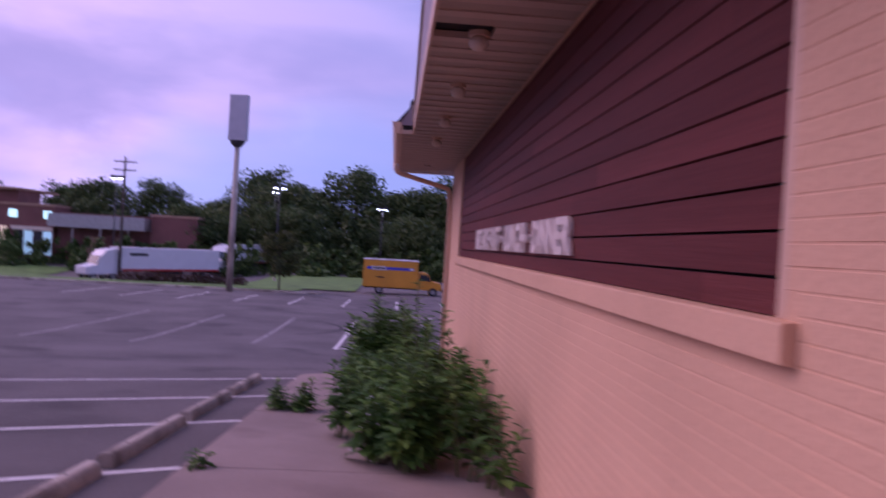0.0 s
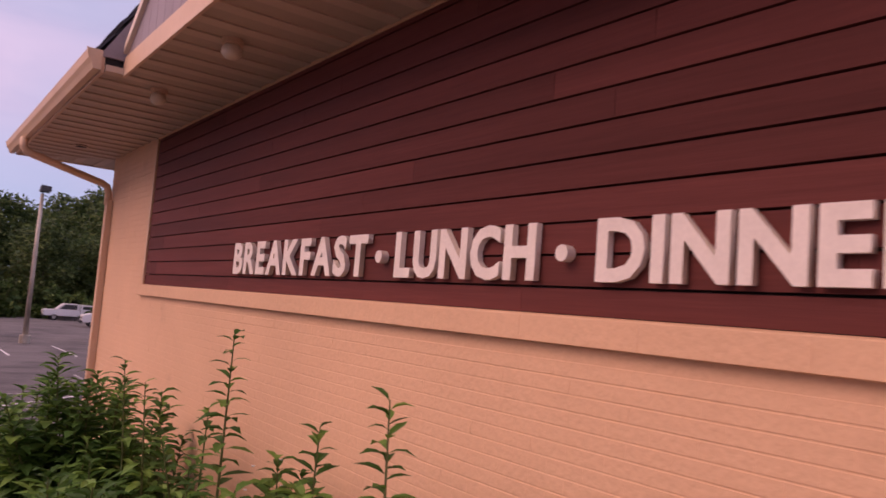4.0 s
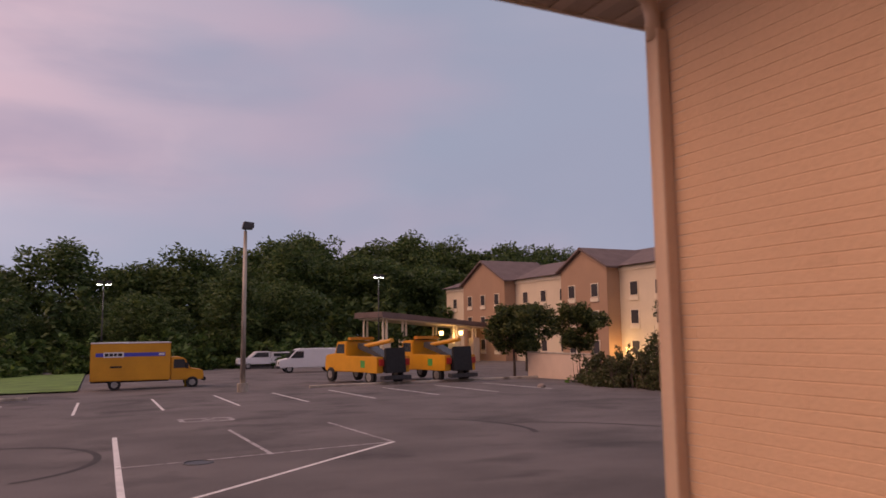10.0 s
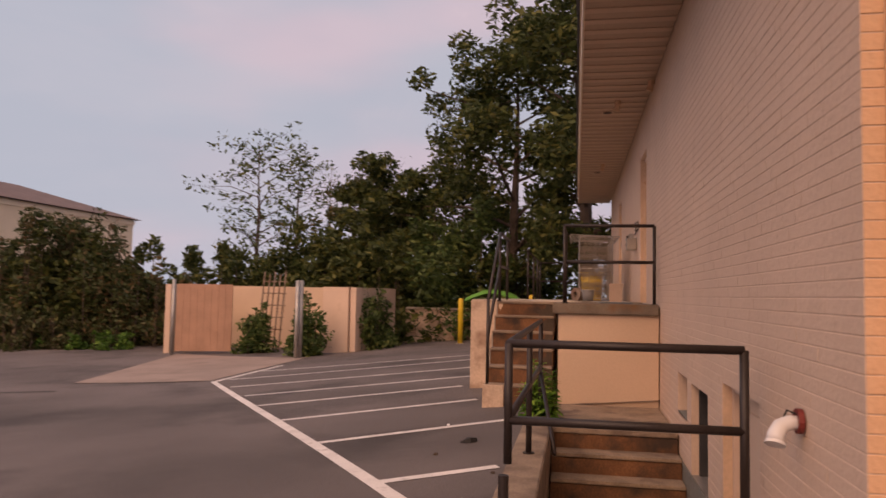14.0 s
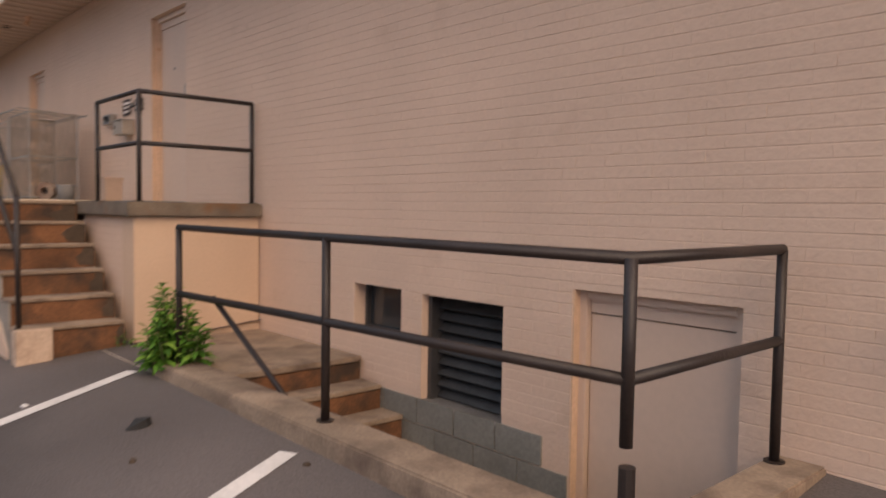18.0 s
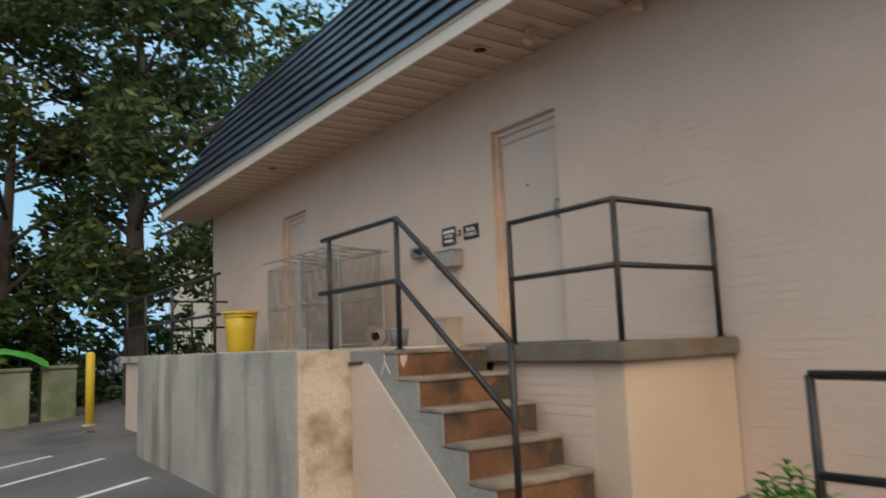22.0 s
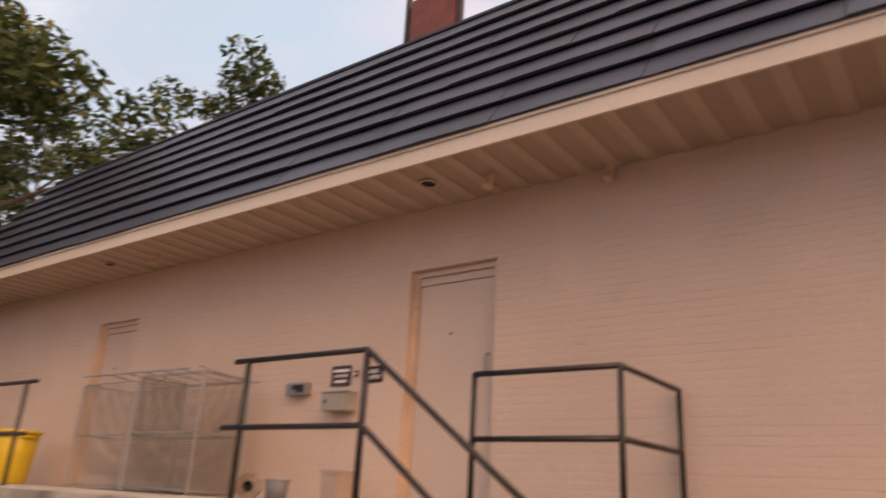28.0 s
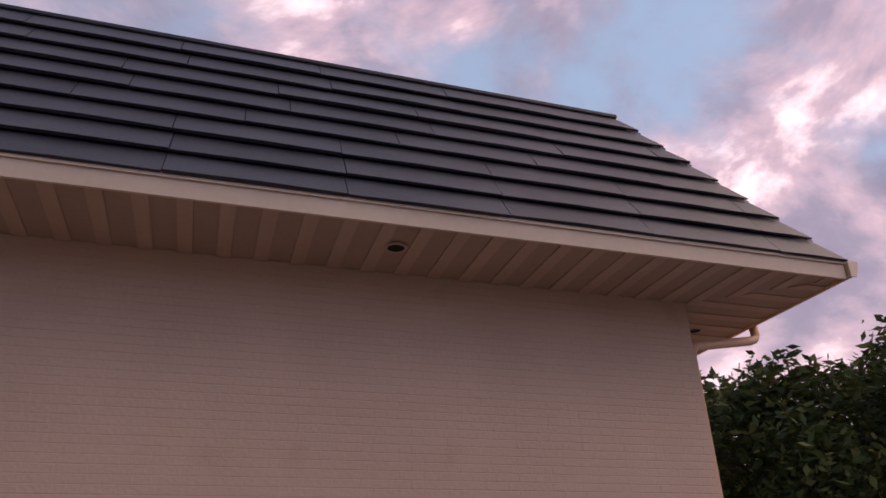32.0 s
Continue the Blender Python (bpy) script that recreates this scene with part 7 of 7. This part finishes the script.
def tow_truck(x, y, turn):
    t = thing("tow_truck", "yellow heavy tow truck with a dark boom bed", "tow truck", at_ground(x, y), turn, group="yellow tow trucks")
    Shape().prism([(1.2, 0.7), (3.9, 0.7), (4.0, 1.0), (3.9, 1.75), (2.7, 1.9), (2.4, 2.65), (1.2, 2.7)], "y", -1.05, 1.05).object("cab", TRUCKYELLOW, t, bevel=0.06)
    Shape().prism([(2.68, 1.95), (2.42, 2.6), (2.46, 2.62), (2.75, 1.95)], "y", -0.9, 0.9).object("windscreen", GLASS, t)
    for sgn in (-1, 1):
        Shape().prism([(1.45, 1.9), (2.5, 1.9), (2.3, 2.5), (1.45, 2.5)], "y", sgn * 1.05, sgn * 1.062).object("side_window", GLASS, t)
        Shape().box(-2.6, 1.1, sgn * 0.75, sgn * 1.2, 0.75, 1.75).object("side_locker", TRUCKYELLOW, t, bevel=0.03)
        Shape().box(-1.25, -0.75, sgn * 1.2, sgn * 1.21, 1.05, 1.5).object("locker_door", surface("green_mark_paint", (0.05, 0.30, 0.06), 0.5, 0.1) if "green_mark_paint" not in bpy.data.materials else bpy.data.materials["green_mark_paint"], t)
        Shape().box(-2.75, -2.62, sgn * 0.8, sgn * 1.1, 1.2, 1.6).object("tail_light", REDLAMP, t)
        wheel(t, -1.6, sgn * 1.0, 0.48, 0.3)
        wheel(t, 3.1, sgn * 1.0, 0.48, 0.3)
    Shape().box(-2.6, 1.1, -0.74, 0.74, 0.8, 1.5).object("bed", BLACK, t, bevel=0.03)
    Shape().prism([(-2.7, 1.55), (-2.0, 1.55), (0.8, 2.2), (0.8, 2.55), (0.4, 2.55)], "y", -0.45, 0.45).object("boom", DARKMETAL, t, bevel=0.03)
    Shape().tube([(0.7, 0.3, 2.3), (-2.9, 0.3, 2.75)], 0.14, 8).object("boom_arm", TRUCKYELLOW, t)
    Shape().prism([(-2.95, 0.75), (-2.62, 0.75), (-2.62, 2.25), (-2.8, 2.3)], "y", -0.72, 0.72).object("tailboard", BLACK, t, bevel=0.04)
    Shape().box(-3.1, -2.6, -1.0, 1.0, 0.35, 0.6).object("wheel_lift", DARKMETAL, t, bevel=0.03)
    Shape().box(0.9, 1.3, -0.9, 0.9, 2.75, 2.95).object("light_bar", surface("amber_light_bar", (0.65, 0.25, 0.02), 0.3, 0.1) if "amber_light_bar" not in bpy.data.materials else bpy.data.materials["amber_light_bar"], t, bevel=0.03)
    Shape().box(-2.72, -2.63, -0.35, 0.35, 0.95, 1.15).object("plate", WHITEPAINT, t)
    return t
tow_truck(11.9, 38.6, 103).scale = (0.95, 0.95, 0.93)
tow_truck(16.1, 38.2, 101).scale = (0.95, 0.95, 0.93)


def semi_trailer(x, y, turn, tractor):
    t = thing("semi_trailer", "white semi trailer with a red lower band", "trailer", at_ground(x, y), turn, group="white semi trailers")
    Shape().box(-7.5, 7.0, -1.3, 1.3, 1.25, 4.1).object("box", WHITEPAINT, t, bevel=0.04)
    for sgn in (-1, 1):
        Shape().box(-7.4, 6.9, sgn * 1.305, sgn * 1.315, 1.25, 1.5).object("red_band", REDLAMP, t)
        Shape().box(3.4, 5.9, sgn * 1.305, sgn * 1.315, 3.1, 3.45).object("text_bar", DARKMETAL, t)
        for xx in (-6.4, -5.2):
            wheel(t, xx, sgn * 1.0, 0.5, 0.4)
    Shape().box(-2, 0, -1.1, 1.1, 0.4, 1.2).object("underside", BLACK, t)
    if tractor:
        Shape().prism([(7.3, 0.8), (11.2, 0.8), (11.3, 1.7), (9.9, 2.0), (9.5, 3.0), (8.8, 3.7), (7.3, 3.9)], "y", -1.2, 1.2).object("cab", WHITEPAINT, t, bevel=0.08)
        Shape().prism([(9.85, 2.05), (9.5, 2.95), (9.55, 3.0), (9.95, 2.05)], "y", -1.0, 1.0).object("windscreen", GLASS, t)
        for sgn in (-1, 1):
            wheel(t, 10.3, sgn * 1.0, 0.5, 0.35)
            wheel(t, 7.8, sgn * 1.0, 0.5, 0.35)
    return t
semi_trailer(-27.5, 72.0, 232, True).scale = (0.9, 0.9, 0.9)
semi_trailer(-21.5, 88.0, 258, True).scale = (0.9, 0.9, 0.9)
shop = thing("fuel_shop", "low brick fuel station shop with lit windows", "shop", at_ground(-43.0, 90.0))
BRICKRED = surface("red_brown_brick", (0.20, 0.085, 0.07), 0.85, 0.12, 0.6, 6, 0.2)
Shape().box(-12.8, -2.7, -6, 6, -0.5, 7.2).object("wall", BRICKRED, shop)
Shape().box(-2.69, 9.7, -5.2, 6, -0.5, 6.6).object("wall", BRICKRED, shop)
Shape().box(9.71, 15.6, -6, 6, -0.5, 6.7).object("wall", BRICKRED, shop)
Shape().box(-12.5, -7.9, -5, 1, 7.2, 9.2).object("tower", BRICKRED, shop)
for x0, x1, z in ((-13.0, -2.6, 7.2), (9.6, 15.8, 6.7), (-12.7, -7.7, 9.2)):
    Shape().box(x0, x1, -6.15, 6.1, z, z + 0.3).object("parapet", HOTELBROWN, shop)
Shape().box(-2.6, 9.6, -8.2, -5.3, 4.7, 6.4).object("awning", STEEL, shop)
for x in (0.5, 4.0, 7.5):
    Shape().tube([(x, -7.9, -0.3), (x, -7.9, 4.7)], 0.12, 8).object("awning_post", STEEL, shop)
SHOPLIT = glow("lit_shop_window", (0.45, 0.75, 0.72), 0.45)
# Emission on the piers stands in for lamplight falling on cream wall.
PIER_GLOW = glow("lit_cream_pier", (0.9, 0.72, 0.42), 0.55)
for x in (-12.4, -10.9, -9.4):
    Shape().box(x, x + 0.8, -6.14, -6.02, 0.2, 4.4).object("pier", PIER_GLOW, shop)
for k in range(4):
    Shape().box(-7.6 + 1.2 * k, -6.5 + 1.2 * k, -6.1, -6.02, 0.8, 3.9).object("window", SHOPLIT if k % 2 else GLASS, shop)
Shape().box(-8.0, -2.8, -6.3, -6.0, 4.0, 4.5).object("band", SILLWHITE, shop)
for x in (-8.4, -4.0):
    Shape().box(x, x + 1.0, -6.2, -6.05, 5.6, 6.6).object("sign_panel", glow("pale_green_sign", (0.55, 0.95, 0.8), 1.2) if "pale_green_sign" not in bpy.data.materials else bpy.data.materials["pale_green_sign"], shop)
for x in (1.2, 5.0):
    Shape().box(x, x + 2.4, -5.3, -5.21, 0.4, 3.6).object("shop_door", HOTELBROWN, shop)
hedge = thing("hedge", "low dark red hedge along the verge", "hedge", at_ground(-17.6, 44))
hc = [(x * 0.9, 0, 0.35) for x in range(-5, 6)]
v, f = leaf_cloud(hc, [0.5] * len(hc), 3000, 0.12, 55)
cloud_object("leaves", v, f, leafy("dark_red_hedge", (0.07, 0.03, 0.03), (0.09, 0.08, 0.03)), hedge)
car = van(-56.5, 79.0, 4, "pickup")
tagged(car, "white pickup truck parked by the brick shop")

# roof sign frame behind the roof cap
frame_sign = thing("roof_sign_frame", "rusty red sign frame on two posts behind the roof", "sign frame", (10.4, -1.7, 6.3))
REDRUST = surface("faded_red_sheet", (0.20, 0.06, 0.045), 0.7, 0.2, 3, 30, 0.2)
Shape().box(-0.42, 0.40, -0.06, 0.06, 0.55, 2.2).object("panel", REDRUST, frame_sign, bevel=0.01)
for x in (-0.5, 0.5):
    Shape().tube([(x, 0, -0.2), (x, 0, 2.6)], 0.05, 8).object("post", RAIL, frame_sign)
Shape().box(-0.25, 0.25, 0.061, 0.07, 0.75, 0.95).object("marking", surface("pale_red", (0.42, 0.2, 0.15), 0.7), frame_sign)

# pale building beyond the trees at the back of the lot
back_house = thing("pale_building", "white two-storey building beyond the back trees", "building", at_ground(46.0, -9.0))
Shape().box(0, 9, -9.0, 0.8, -0.5, 8.6).object("wall", HOTELCREAM, back_house)
Shape().prism([(-9.5, 8.6), (1.3, 8.6), (-4.1, 11.0)], "x", -0.5, 9.5).object("roof", HOTELROOF, back_house)
for y in (-7.2, -4.4, -1.6):
    for z in (1.6, 4.9):
        fr = Shape().box(-0.06, 0.02, y - 0.6, y + 0.6, z, z + 1.6).object("window", SILLWHITE, back_house)
        Shape().box(-0.08, -0.061, y - 0.5, y + 0.5, z + 0.1, z + 1.5).object("pane", WINGLASS, fr)

# ---- pieces of walls and roof, last ----
roof_panels()
rng = random.Random(3)
for plane, paint, specs, wall, near in (("y", PAINT, brick_boxes(0.0, X_END, -1.55, SOFFIT_Z + 0.02, REAR_HOLES + [(6.28, 17.7, -2, DOCK), (2.54, 5.2, -1.6, -0.33), (1.3, 1.5, -1.6, -0.1)], rng), wall_rear, (0.0, 2.6)),
                                 ("x", PAINT_FRONT, brick_boxes(-20.0, -0.0, -0.6, SOFFIT_Z + 0.02, FRONT_HOLES + [(-12.72, -2.05, 2.235, 2.4), (-12.65, -2.04, 2.3, 5)], rng), wall_front, (-1.4, 0.0))):
    rest = Shape()
    meshes, made = {}, 0
    for spec in specs:
        if near[0] <= spec[0] <= near[1] and 0.3 < spec[2] < 2.2 and made < 300:
            key = (round(spec[1] - spec[0], 3), round(spec[4], 3))
            if key not in meshes:
                s = Shape()
                brick_face(s, plane, (0, spec[1] - spec[0], 0, spec[3] - spec[2], spec[4]))
                me = bpy.data.meshes.new("brick")
                me.from_pydata(s.v, [], s.f)
                me.materials.append(paint)
                meshes[key] = me
            ob = new("brick", meshes[key])
            ob.location = (spec[0], 0, spec[2]) if plane == "y" else (0, spec[0], spec[2])
            ob.parent = wall
            made += 1
        else:
            brick_face(rest, plane, spec)
    me = bpy.data.meshes.new("brickwork")
    me.from_pydata(rest.v, [], rest.f)
    me.materials.append(paint)
    ob = tagged(new("brickwork", me), kind="stuff")
    ob.parent = wall
